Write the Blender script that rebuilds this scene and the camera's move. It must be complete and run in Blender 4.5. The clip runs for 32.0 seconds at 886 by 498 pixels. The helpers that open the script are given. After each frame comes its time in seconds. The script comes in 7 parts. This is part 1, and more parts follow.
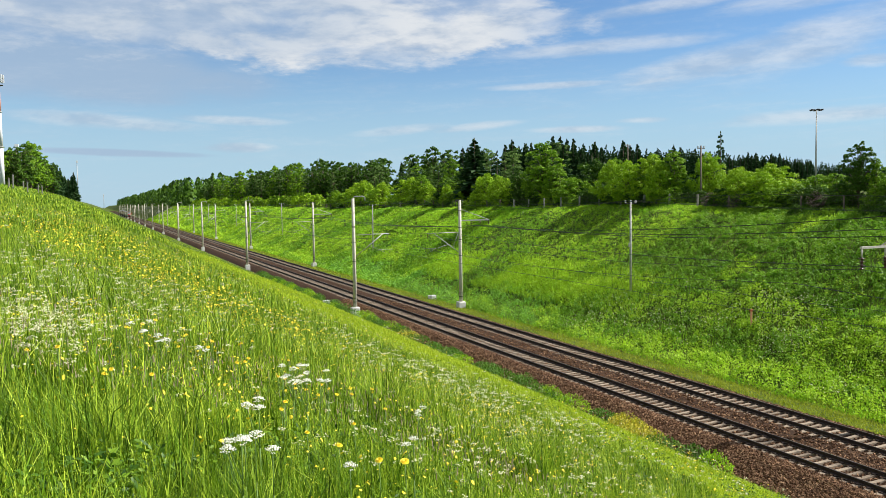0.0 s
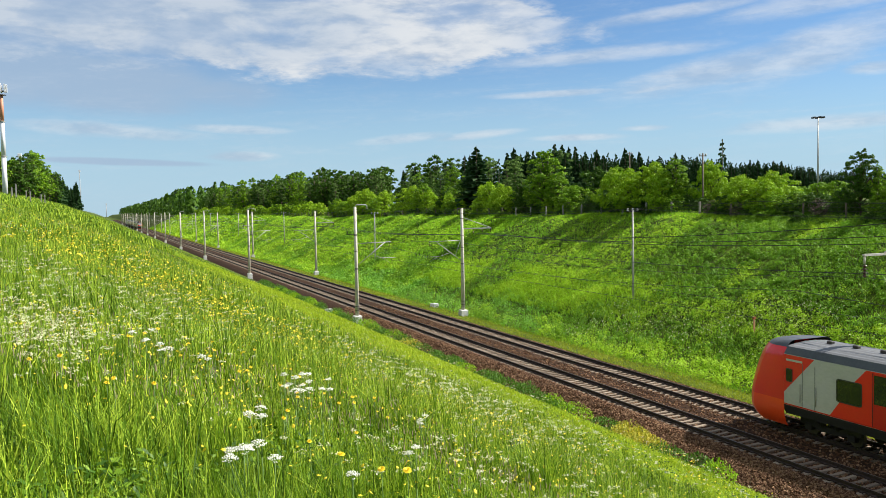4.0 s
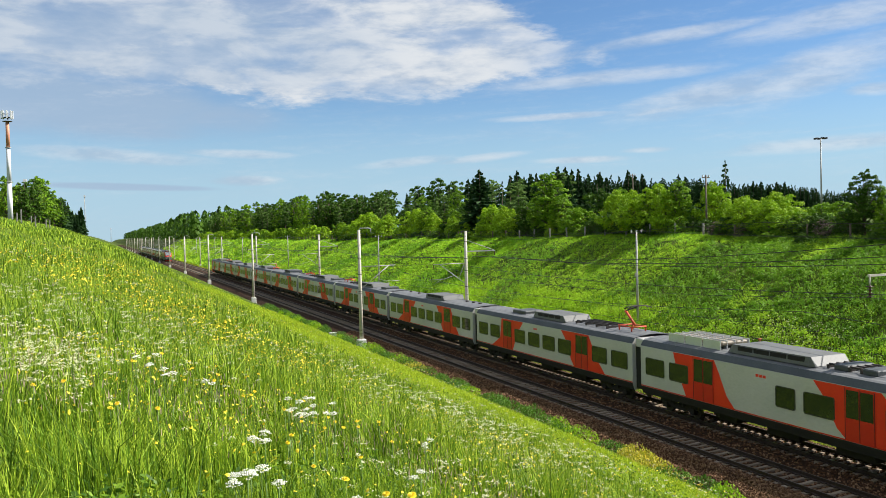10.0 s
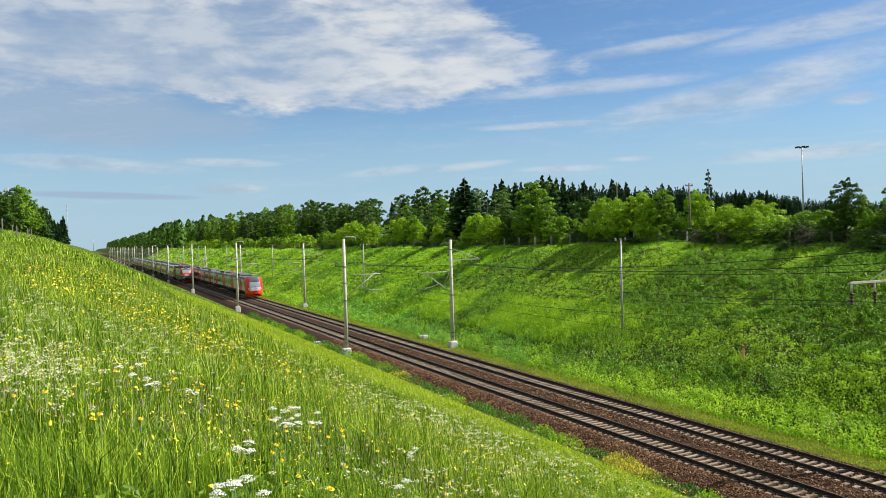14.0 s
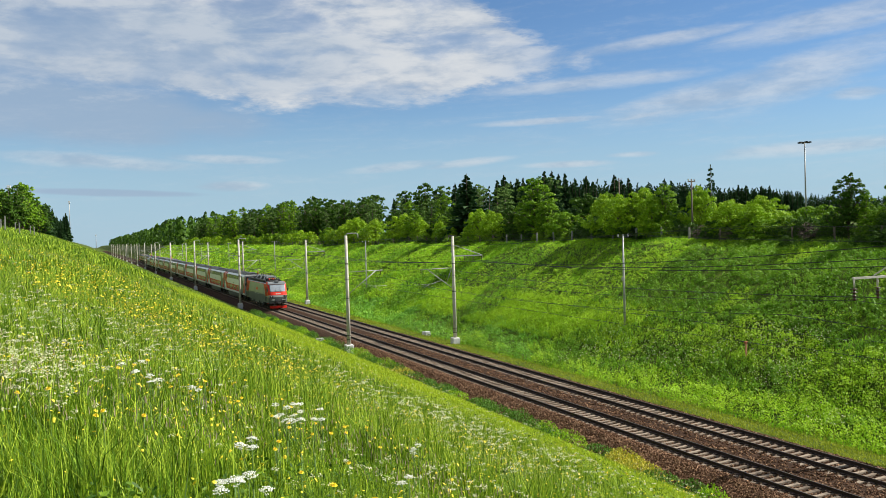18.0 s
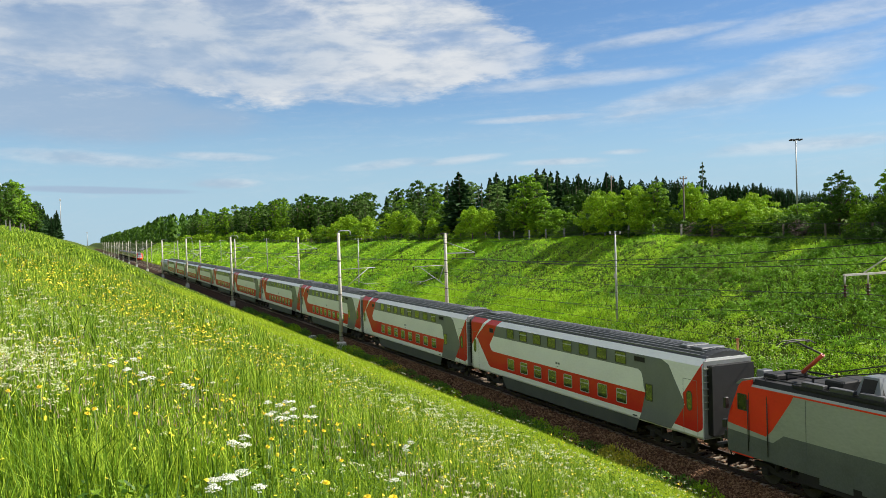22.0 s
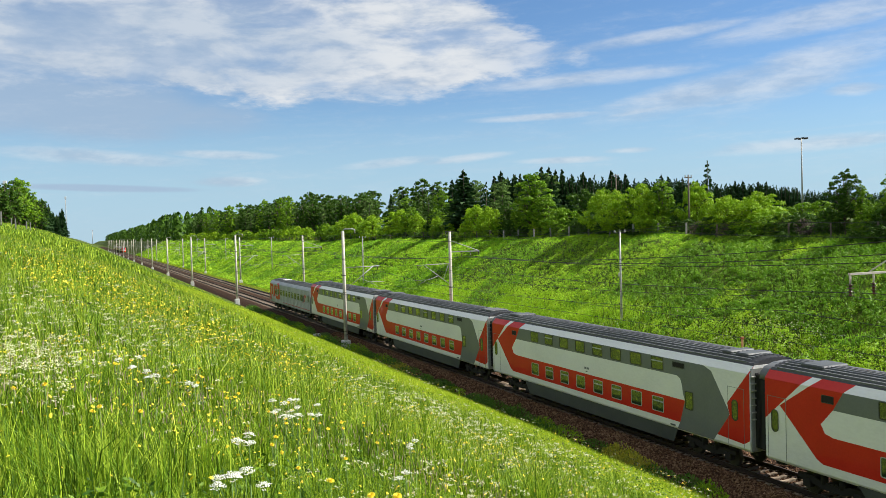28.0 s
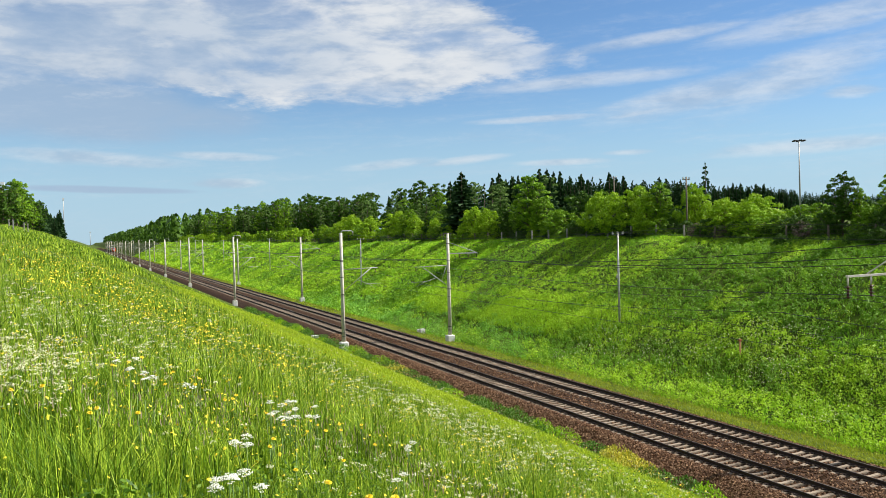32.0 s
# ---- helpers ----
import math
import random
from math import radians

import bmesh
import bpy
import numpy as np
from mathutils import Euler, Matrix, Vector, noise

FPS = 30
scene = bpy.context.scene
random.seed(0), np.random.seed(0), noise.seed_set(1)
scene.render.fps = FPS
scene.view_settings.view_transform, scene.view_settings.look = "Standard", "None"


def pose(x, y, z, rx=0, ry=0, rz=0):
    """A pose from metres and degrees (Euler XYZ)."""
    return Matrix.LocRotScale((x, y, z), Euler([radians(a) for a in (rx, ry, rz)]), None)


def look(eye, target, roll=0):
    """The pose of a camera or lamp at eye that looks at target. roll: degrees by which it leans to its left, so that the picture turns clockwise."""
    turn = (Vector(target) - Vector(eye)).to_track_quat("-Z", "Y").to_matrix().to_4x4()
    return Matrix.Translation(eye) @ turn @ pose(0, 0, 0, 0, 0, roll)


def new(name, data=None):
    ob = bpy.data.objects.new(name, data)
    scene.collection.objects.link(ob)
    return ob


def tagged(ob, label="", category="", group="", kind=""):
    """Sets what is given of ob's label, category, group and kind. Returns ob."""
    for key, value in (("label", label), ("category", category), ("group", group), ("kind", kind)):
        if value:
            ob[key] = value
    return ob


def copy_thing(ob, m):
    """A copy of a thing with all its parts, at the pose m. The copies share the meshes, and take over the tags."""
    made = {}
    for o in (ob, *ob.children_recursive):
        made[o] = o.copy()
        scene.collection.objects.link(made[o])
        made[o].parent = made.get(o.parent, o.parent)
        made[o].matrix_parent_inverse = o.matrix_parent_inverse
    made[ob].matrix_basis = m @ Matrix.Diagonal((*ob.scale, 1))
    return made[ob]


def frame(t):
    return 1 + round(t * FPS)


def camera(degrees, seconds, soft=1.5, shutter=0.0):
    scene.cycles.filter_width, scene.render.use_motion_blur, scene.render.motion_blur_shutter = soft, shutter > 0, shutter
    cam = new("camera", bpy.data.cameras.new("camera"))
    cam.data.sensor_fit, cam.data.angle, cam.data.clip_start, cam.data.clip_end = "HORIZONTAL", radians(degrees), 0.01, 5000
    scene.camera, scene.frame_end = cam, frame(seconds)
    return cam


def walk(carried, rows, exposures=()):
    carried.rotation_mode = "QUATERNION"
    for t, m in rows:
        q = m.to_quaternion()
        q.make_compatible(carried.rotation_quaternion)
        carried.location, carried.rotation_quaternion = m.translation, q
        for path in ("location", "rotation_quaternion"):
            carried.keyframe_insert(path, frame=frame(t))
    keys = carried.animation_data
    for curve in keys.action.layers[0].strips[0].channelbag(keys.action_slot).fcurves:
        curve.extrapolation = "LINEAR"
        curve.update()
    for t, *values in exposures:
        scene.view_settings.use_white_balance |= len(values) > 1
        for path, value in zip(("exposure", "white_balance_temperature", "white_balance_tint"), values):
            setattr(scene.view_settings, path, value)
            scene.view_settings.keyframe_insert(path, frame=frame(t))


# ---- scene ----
# Camera: held by hand on the near bank, it only turns a little.
EYE = (0.0, 0.0, 11.39)
cam = camera(56.3, 32.0, soft=0.45, shutter=0.0)
# seconds, degrees to the right of the track, tilt up, lean
VIEW = [(0, 22.66, -3.38, 0.89), (0.5, 22.59, -3.37, 0.95), (1, 22.41, -3.33, 1.03), (1.5, 22.42, -3.23, 1.09), (2, 22.41, -3.29, 1.13), (2.5, 22.45, -3.24, 1.12), (3, 22.55, -3.11, 1.12), (3.5, 22.61, -2.96, 1.01), (5.5, 22.17, -2.38, 1.16), (6, 22.13, -2.29, 1.15), (6.5, 22.15, -2.14, 1.16), (7, 22.18, -1.90, 1.19), (7.5, 22.26, -1.77, 1.20), (8, 22.21, -1.67, 1.29), (8.5, 22.15, -1.60, 1.34), (9, 22.20, -1.52, 1.39), (9.5, 22.26, -1.39, 1.39), (10, 22.29, -1.22, 1.36), (10.5, 22.41, -1.02, 1.31), (11, 22.61, -0.90, 1.25), (11.5, 22.91, -0.77, 1.30), (12, 23.20, -0.72, 1.31), (12.5, 23.40, -0.60, 1.27), (13, 23.32, -0.56, 1.28), (13.5, 23.35, -0.59, 1.35), (14, 23.34, -0.66, 1.46), (14.5, 23.32, -0.73, 1.48), (16.5, 23.35, -0.77, 1.63), (17, 23.28, -0.74, 1.61), (17.5, 23.19, -0.82, 1.59), (18, 23.18, -0.91, 1.59), (18.5, 23.29, -0.98, 1.61), (19, 23.46, -1.08, 1.60), (19.5, 23.52, -1.07, 1.67), (20, 23.52, -1.10, 1.70), (20.5, 23.57, -1.14, 1.72), (21, 23.65, -1.16, 1.72), (21.5, 23.74, -1.16, 1.68), (22, 23.69, -1.11, 1.63), (22.5, 23.57, -1.14, 1.64), (23, 23.45, -1.17, 1.66), (23.5, 23.27, -1.18, 1.66), (24, 23.12, -1.15, 1.73), (24.5, 23.11, -1.17, 1.68), (25, 23.16, -1.15, 1.63), (25.5, 23.05, -1.12, 1.65), (27.5, 23.33, -1.28, 1.59), (28, 23.38, -1.21, 1.56), (28.5, 23.43, -1.09, 1.49), (29, 23.46, -0.97, 1.50), (29.5, 23.42, -0.92, 1.51), (30, 23.47, -0.91, 1.49), (30.5, 23.54, -1.03, 1.49), (31, 23.58, -1.03, 1.50), (31.5, 23.63, -1.03, 1.50), (32, 23.52, -1.09, 1.50)]
# the camera darkens its picture a little between the two trains
EXPOSURE = [(0, 1.0), (10, 1.0), (13, 0.93), (17, 0.84), (20, 0.84), (21.5, 0.92), (23, 1.0), (32, 1.0)]
walk(cam, [(t, pose(*EYE, 90 + tilt, 0, -turn) @ pose(0, 0, 0, 0, 0, -lean)) for t, turn, tilt, lean in VIEW], EXPOSURE)

# ---- world, sun, exposure ----
scene.view_settings.exposure = 1.0
SUN_DIR = Vector((0.716, -0.150, 0.682)).normalized()
world = bpy.data.worlds.new("sky")
scene.world = world
world.use_nodes = True


def sky_nodes():
    nt = world.node_tree
    nt.nodes.clear()
    N = nt.nodes.new
    L = nt.links.new

    def math_(op, a, b=None, c=None, clamp=False):
        n = N("ShaderNodeMath")
        n.operation, n.use_clamp = op, clamp
        for i, v in enumerate((a, b, c)):
            if v is None:
                continue
            if isinstance(v, (int, float)):
                n.inputs[i].default_value = v
            else:
                L(v, n.inputs[i])
        return n.outputs[0]

    def noise_(vec, scale, detail=6, rough=0.55, distort=0.0):
        n = N("ShaderNodeTexNoise")
        n.inputs["Scale"].default_value, n.inputs["Detail"].default_value = scale, detail
        n.inputs["Roughness"].default_value, n.inputs["Distortion"].default_value = rough, distort
        L(vec, n.inputs["Vector"])
        return n.outputs[0]

    def vec_(x, y, z=0.0):
        n = N("ShaderNodeCombineXYZ")
        for i, v in enumerate((x, y, z)):
            if isinstance(v, (int, float)):
                n.inputs[i].default_value = v
            else:
                L(v, n.inputs[i])
        return n.outputs[0]

    def ramp_(v, lo, hi):
        n = N("ShaderNodeMapRange")
        n.interpolation_type = "SMOOTHSTEP"
        n.inputs["From Min"].default_value, n.inputs["From Max"].default_value = lo, hi
        L(v, n.inputs["Value"])
        return n.outputs[0]

    def blob_(az, el, a0, e0, ra, re, slope=0.0):
        """1 at the middle of an ellipse on the sky, 0 at its rim, below 0 outside."""
        da = math_("DIVIDE", math_("SUBTRACT", az, a0), ra)
        e = math_("SUBTRACT", el, math_("MULTIPLY_ADD", math_("SUBTRACT", az, a0), slope, e0))
        de = math_("DIVIDE", e, re)
        return math_("SUBTRACT", 1.0, math_("ADD", math_("MULTIPLY", da, da), math_("MULTIPLY", de, de)))

    sky = N("ShaderNodeTexSky")
    sky.sky_type, sky.sun_disc = "NISHITA", False
    sky.sun_elevation = math.asin(SUN_DIR.z)
    sky.sun_rotation = math.atan2(SUN_DIR.x, SUN_DIR.y)
    sky.air_density, sky.dust_density, sky.ozone_density = 1.0, 0.05, 2.6
    tc = N("ShaderNodeTexCoord")
    sep = N("ShaderNodeSeparateXYZ")
    L(tc.outputs["Generated"], sep.inputs[0])
    x, y, z = sep.outputs
    az = math_("MULTIPLY", math_("ARCTAN2", x, y), 57.29578)
    el = math_("MULTIPLY", math_("ARCSINE", z), 57.29578)
    # clouds in degrees of bearing and height
    flat = vec_(math_("MULTIPLY", az, 0.05), math_("MULTIPLY", el, 0.16))
    wisp = vec_(math_("MULTIPLY_ADD", el, 0.035, math_("MULTIPLY", az, 0.030)), math_("MULTIPLY_ADD", az, -0.02, math_("MULTIPLY", el, 0.30)))
    n1 = noise_(flat, 2.6, 9, 0.58, 0.35)
    n2 = noise_(wisp, 3.2, 8, 0.6, 0.5)
    n3 = noise_(flat, 6.5, 6, 0.5, 0.3)
    n4 = noise_(flat, 24.0, 5, 0.6, 0.4)
    # lower rim of the large cloud, by bearing
    rim = N("ShaderNodeValToRGB")
    for k, (at, height) in enumerate(((-20, 10.2), (-3, 10.2), (3, 9.4), (7, 9.3), (12, 8.7), (19.5, 8.6), (23, 8.9), (26.0, 10.0), (30, 10.5), (35, 11.4), (38, 15.0))):
        e = rim.color_ramp.elements[k] if k < 2 else rim.color_ramp.elements.new(1.0)
        e.position, e.color = (at + 20) / 80, (height / 20, height / 20, height / 20, 1)
    L(math_("MULTIPLY_ADD", az, 1 / 80, 0.25, True), rim.inputs[0])
    lower = math_("MULTIPLY", rim.outputs[0], 20.0)
    upper = math_("MULTIPLY_ADD", ramp_(math_("MULTIPLY", az, -1.0), -32.0, -14.0), 14.0, 12.6)
    depth = math_("MINIMUM", math_("SUBTRACT", el, lower), math_("SUBTRACT", upper, el))
    ragged = math_("ADD", math_("MULTIPLY", math_("SUBTRACT", n1, 0.5), 2.6), math_("ADD", math_("MULTIPLY", math_("SUBTRACT", n3, 0.5), 2.4), math_("MULTIPLY", math_("SUBTRACT", n4, 0.5), 1.3)))
    m1 = math_("MULTIPLY", ramp_(math_("ADD", depth, ragged), -0.5, 1.0), math_("MULTIPLY_ADD", ramp_(n1, 0.36, 0.56), 0.45, 0.5))
    m1 = math_("MULTIPLY", m1, math_("MULTIPLY", ramp_(az, -178.0, -150.0), math_("MULTIPLY_ADD", ramp_(math_("MULTIPLY", az, -1.0), -31.0, -25.0), 0.3, 0.7)))
    m1 = math_("MULTIPLY", m1, ramp_(math_("MULTIPLY", az, -1.0), -39.0, -31.0))
    arm = blob_(az, el, 41.0, 8.6, 7.5, 1.1, 0.17)
    for a0, e0, ra, re, sl in ((46.5, 9.4, 7.0, 1.5, 0.26), (37.5, 7.75, 3.5, 0.3, 0.13), (33.5, 10.0, 8.0, 0.55, 0.03), (49, 12.6, 8.0, 0.9, 0.1), (38, 12.4, 6.0, 0.5, 0.08), (0.7, 5.35, 6.5, 0.5, -0.05), (8.7, 5.5, 3.6, 0.32, -0.03), (9.2, 3.7, 2.4, 0.35, 0.0), (20.0, 4.85, 3.8, 0.36, 0.07), (25.2, 5.0, 3.2, 0.32, 0.08), (32.0, 4.65, 3.4, 0.25, 0.0), (47.0, 4.9, 5.8, 0.55, 0.03), (36.3, 5.1, 1.8, 0.22, 0.0), (50.0, 8.0, 1.7, 0.42, 0.0), (30, 7.6, 5.0, 0.25, 0.02)):
        arm = math_("MAXIMUM", arm, blob_(az, el, a0, e0, ra, re, sl))
    m2 = math_("ADD", math_("MULTIPLY", math_("MAXIMUM", arm, -1.0), 0.6), math_("ADD", math_("MULTIPLY", math_("SUBTRACT", n2, 0.5), 1.15), math_("MULTIPLY", math_("SUBTRACT", n4, 0.5), 0.3)))
    m2 = math_("MULTIPLY", ramp_(m2, -0.3, 0.8), 0.60)
    veil = math_("MULTIPLY", ramp_(math_("ADD", math_("MULTIPLY", n2, 0.75), math_("MULTIPLY", n4, 0.25)), 0.44, 0.80), 0.24)
    # thin grey layer low on the left
    grey = math_("MAXIMUM", blob_(az, el, -1.0, 8.6, 12.0, 2.3, -0.05), math_("MAXIMUM", blob_(az, el, 1.5, 3.35, 6.5, 0.25, -0.03), blob_(az, el, 2.0, 12.5, 16.0, 3.2)))
    grey = math_("MULTIPLY", ramp_(math_("ADD", grey, math_("MULTIPLY", math_("SUBTRACT", n1, 0.5), 1.6)), -0.3, 0.8), 0.8)
    # the same broken cloud, added out of view overhead and left as fill light
    over = math_("MAXIMUM", ramp_(el, 22.0, 36.0), math_("MULTIPLY", ramp_(math_("MULTIPLY", az, -1.0), 20.0, 50.0), ramp_(el, 5.0, 12.0)))
    over = math_("MULTIPLY", over, math_("MULTIPLY_ADD", ramp_(n1, 0.38, 0.55), 0.5, 0.4))
    bright = math_("MAXIMUM", math_("MAXIMUM", m1, m2), math_("MAXIMUM", veil, over))
    # colour of cloud: lighter and darker parts by its thickness
    tone = N("ShaderNodeMixRGB")
    tone.inputs[1].default_value, tone.inputs[2].default_value = (4.6, 5.6, 7.0, 1), (8.2, 8.5, 8.8, 1)
    L(ramp_(math_("ADD", math_("MULTIPLY", n4, 0.14), math_("ADD", math_("MULTIPLY", n3, 0.46), math_("MULTIPLY", n1, 0.4))), 0.36, 0.60), tone.inputs[0])
    shade = N("ShaderNodeMixRGB")
    shade.inputs[1].default_value = (4.0, 5.3, 7.0, 1)
    L(tone.outputs[0], shade.inputs[2])
    L(math_("DIVIDE", bright, math_("MAXIMUM", math_("ADD", bright, grey), 0.001), None, True), shade.inputs[0])
    tone = shade
    cover = math_("MAXIMUM", bright, grey)
    blue = N("ShaderNodeMixRGB")
    blue.blend_type = "MULTIPLY"
    blue.inputs[0].default_value, blue.inputs[2].default_value = 1.0, (0.84, 1.05, 1.25, 1)
    L(sky.outputs[0], blue.inputs[1])
    haze = N("ShaderNodeMixRGB")
    haze.inputs[2].default_value = (4.5, 6.6, 8.3, 1)
    L(math_("MULTIPLY", ramp_(math_("MULTIPLY", el, -1.0), -11.0, -1.0), 0.85), haze.inputs[0])
    L(blue.outputs[0], haze.inputs[1])
    mix = N("ShaderNodeMixRGB")
    L(cover, mix.inputs[0])
    L(haze.outputs[0], mix.inputs[1])
    L(tone.outputs[0], mix.inputs[2])
    bg = N("ShaderNodeBackground")
    bg.inputs["Strength"].default_value = 0.0475
    L(mix.outputs[0], bg.inputs["Color"])
    out = N("ShaderNodeOutputWorld")
    L(bg.outputs[0], out.inputs["Surface"])


sky_nodes()
sun = new("sun", bpy.data.lights.new("sun", "SUN"))
sun.data.energy, sun.data.angle, sun.data.color = 5.0, radians(0.53), (1.0, 0.95, 0.87)
sun.matrix_world = look(SUN_DIR * 200, (0, 0, 0))

# ---- building blocks ----
def solid(name, colors, scale=4.0, rough=0.6, metal=0.0, bump=0.0, bump_scale=40.0, fine=8.0, island=False, stretch=None, spec=0.5, sheen=0.0, thru=0.0, random_obj=0.0, amount=0.7):
    """A material: two or three colours mixed by coarse and fine noise, with fine relief."""
    m = bpy.data.materials.new(name)
    m.use_nodes = True
    nt = m.node_tree
    N, L = nt.nodes.new, nt.links.new
    b = nt.nodes["Principled BSDF"]
    tc = N("ShaderNodeTexCoord")
    mp = N("ShaderNodeMapping")
    L(tc.outputs["Object"], mp.inputs["Vector"])
    if stretch:
        mp.inputs["Scale"].default_value = stretch
    coarse = N("ShaderNodeTexNoise")
    coarse.inputs["Scale"].default_value, coarse.inputs["Detail"].default_value = scale, 5
    small = N("ShaderNodeTexNoise")
    small.inputs["Scale"].default_value, small.inputs["Detail"].default_value = scale * fine, 4
    for n in (coarse, small):
        L(mp.outputs[0], n.inputs["Vector"])
    r = N("ShaderNodeValToRGB")
    cs = list(colors)
    r.color_ramp.elements[0].position, r.color_ramp.elements[1].position = 0.32, 0.68
    r.color_ramp.elements[0].color = (*cs[0], 1)
    r.color_ramp.elements[1].color = (*cs[-1], 1)
    if len(cs) > 2:
        r.color_ramp.elements.new(0.5).color = (*cs[1], 1)
    add = N("ShaderNodeMath")
    add.operation = "MULTIPLY_ADD"
    add.inputs[1].default_value = 0.4
    L(small.outputs[0], add.inputs[0])
    half = N("ShaderNodeMath")
    half.operation = "MULTIPLY"
    half.inputs[1].default_value = 0.6
    L(coarse.outputs[0], half.inputs[0])
    L(half.outputs[0], add.inputs[2])
    fac = add.outputs[0]
    if island or random_obj:
        if island:
            g = N("ShaderNodeNewGeometry").outputs["Random Per Island"]
        else:
            g = N("ShaderNodeObjectInfo").outputs["Random"]
            amount = random_obj
        mixer = N("ShaderNodeMixRGB")
        mixer.inputs[0].default_value = amount
        L(fac, mixer.inputs[1])
        spread = N("ShaderNodeMapRange")
        spread.inputs["To Min"].default_value, spread.inputs["To Max"].default_value = 0.3, 0.7
        L(g, spread.inputs["Value"])
        L(spread.outputs[0], mixer.inputs[2])
        fac = mixer.outputs[0]
    L(fac, r.inputs[0])
    L(r.outputs[0], b.inputs["Base Color"])
    b.inputs["Roughness"].default_value, b.inputs["Metallic"].default_value = rough, metal
    b.inputs["Specular IOR Level"].default_value = spec
    if bump:
        bn = N("ShaderNodeTexNoise")
        bn.inputs["Scale"].default_value, bn.inputs["Detail"].default_value = bump_scale, 4
        L(mp.outputs[0], bn.inputs["Vector"])
        bp = N("ShaderNodeBump")
        bp.inputs["Strength"].default_value, bp.inputs["Distance"].default_value = bump, 0.02
        L(bn.outputs[0], bp.inputs["Height"])
        L(bp.outputs[0], b.inputs["Normal"])
    if thru:
        t = N("ShaderNodeBsdfTranslucent")
        L(r.outputs[0], t.inputs["Color"])
        mx = N("ShaderNodeMixShader")
        mx.inputs[0].default_value = thru
        L(b.outputs[0], mx.inputs[1])
        L(t.outputs[0], mx.inputs[2])
        L(mx.outputs[0], nt.nodes["Material Output"].inputs["Surface"])
    return m


class Shape:
    """Vertices and faces, added piece by piece and linked as one mesh."""

    def __init__(self):
        self.v, self.f, self.s = [], [], []

    def add(self, verts, faces, smooth=False):
        k = len(self.v)
        self.v.extend([tuple(p) for p in verts])
        self.f.extend([tuple(i + k for i in q) for q in faces])
        self.s.extend([smooth] * len(faces))
        return self

    def box(self, x0, x1, y0, y1, z0, z1, bevel=0.0):
        b = min(bevel, (x1 - x0) / 2.1, (y1 - y0) / 2.1)
        if b <= 0:
            v = [(x0, y0, z0), (x1, y0, z0), (x1, y1, z0), (x0, y1, z0), (x0, y0, z1), (x1, y0, z1), (x1, y1, z1), (x0, y1, z1)]
            return self.add(v, [(3, 2, 1, 0), (4, 5, 6, 7), (0, 1, 5, 4), (1, 2, 6, 5), (2, 3, 7, 6), (3, 0, 4, 7)])
        def ring(o, z):
            a, c, d, e = x0 + o, x1 - o, y0 + o, y1 - o
            return [(a + b, d, z), (c - b, d, z), (c, d + b, z), (c, e - b, z), (c - b, e, z), (a + b, e, z), (a, e - b, z), (a, d + b, z)]
        v = ring(b * 0.7, z0) + ring(0, z0 + b) + ring(0, z1 - b) + ring(b * 0.7, z1)
        f = [tuple(range(7, -1, -1)), tuple(range(24, 32))]
        for k in range(3):
            f += [(k * 8 + i, k * 8 + (i + 1) % 8, k * 8 + 8 + (i + 1) % 8, k * 8 + 8 + i) for i in range(8)]
        return self.add(v, f)

    def tube(self, points, radii, sides=8, cap=True):
        """A round bar along points, with a radius at each."""
        pts = [Vector(p) for p in points]
        if isinstance(radii, (int, float)):
            radii = [radii] * len(pts)
        v, f = [], []
        n = None
        for i, p in enumerate(pts):
            d = (pts[min(i + 1, len(pts) - 1)] - pts[max(i - 1, 0)]).normalized()
            if n is None:
                n = d.orthogonal().normalized()
            else:
                n = (n - d * n.dot(d)).normalized()
            b = d.cross(n)
            for k in range(sides):
                a = 2 * math.pi * k / sides
                v.append(p + (n * math.cos(a) + b * math.sin(a)) * radii[i])
        for i in range(len(pts) - 1):
            for k in range(sides):
                f.append((i * sides + k, i * sides + (k + 1) % sides, (i + 1) * sides + (k + 1) % sides, (i + 1) * sides + k))
        self.add(v, f, True)
        if cap:
            k = len(self.v) - len(v)
            self.f += [tuple(k + i for i in range(sides - 1, -1, -1)), tuple(k + len(v) - sides + i for i in range(sides))]
            self.s += [False, False]
        return self

    def loft(self, rings, close=True, caps=True, smooth=True):
        """Skin through rings of equally many points."""
        n = len(rings[0])
        v = [p for r in rings for p in r]
        f = []
        m = n if close else n - 1
        for i in range(len(rings) - 1):
            for k in range(m):
                f.append((i * n + k, i * n + (k + 1) % n, (i + 1) * n + (k + 1) % n, (i + 1) * n + k))
        self.add(v, f, smooth)
        if caps:
            self.add(rings[0], [tuple(range(n - 1, -1, -1))])
            self.add(rings[-1], [tuple(range(n))])
        return self

    def slab(self, outline, x_of, depth, flip=False):
        """A thin plate from an outline in (y, z), standing at x_of(z), depth thick towards +x."""
        n = len(outline)
        v = [(x_of(z), y, z) for y, z in outline] + [(x_of(z) + depth, y, z) for y, z in outline]
        f = [tuple(range(n)), tuple(range(2 * n - 1, n - 1, -1))] + [(i, i + n, (i + 1) % n + n, (i + 1) % n) for i in range(n)]
        return self.add(v, f)

    def turned(self, profile, x=0, y=0, z=0, sides=10):
        """A lathe body: (radius, height) pairs round an upright axis."""
        rings = [[(x + r * math.cos(2 * math.pi * k / sides), y + r * math.sin(2 * math.pi * k / sides), z + h) for k in range(sides)] for r, h in profile]
        return self.loft(rings)

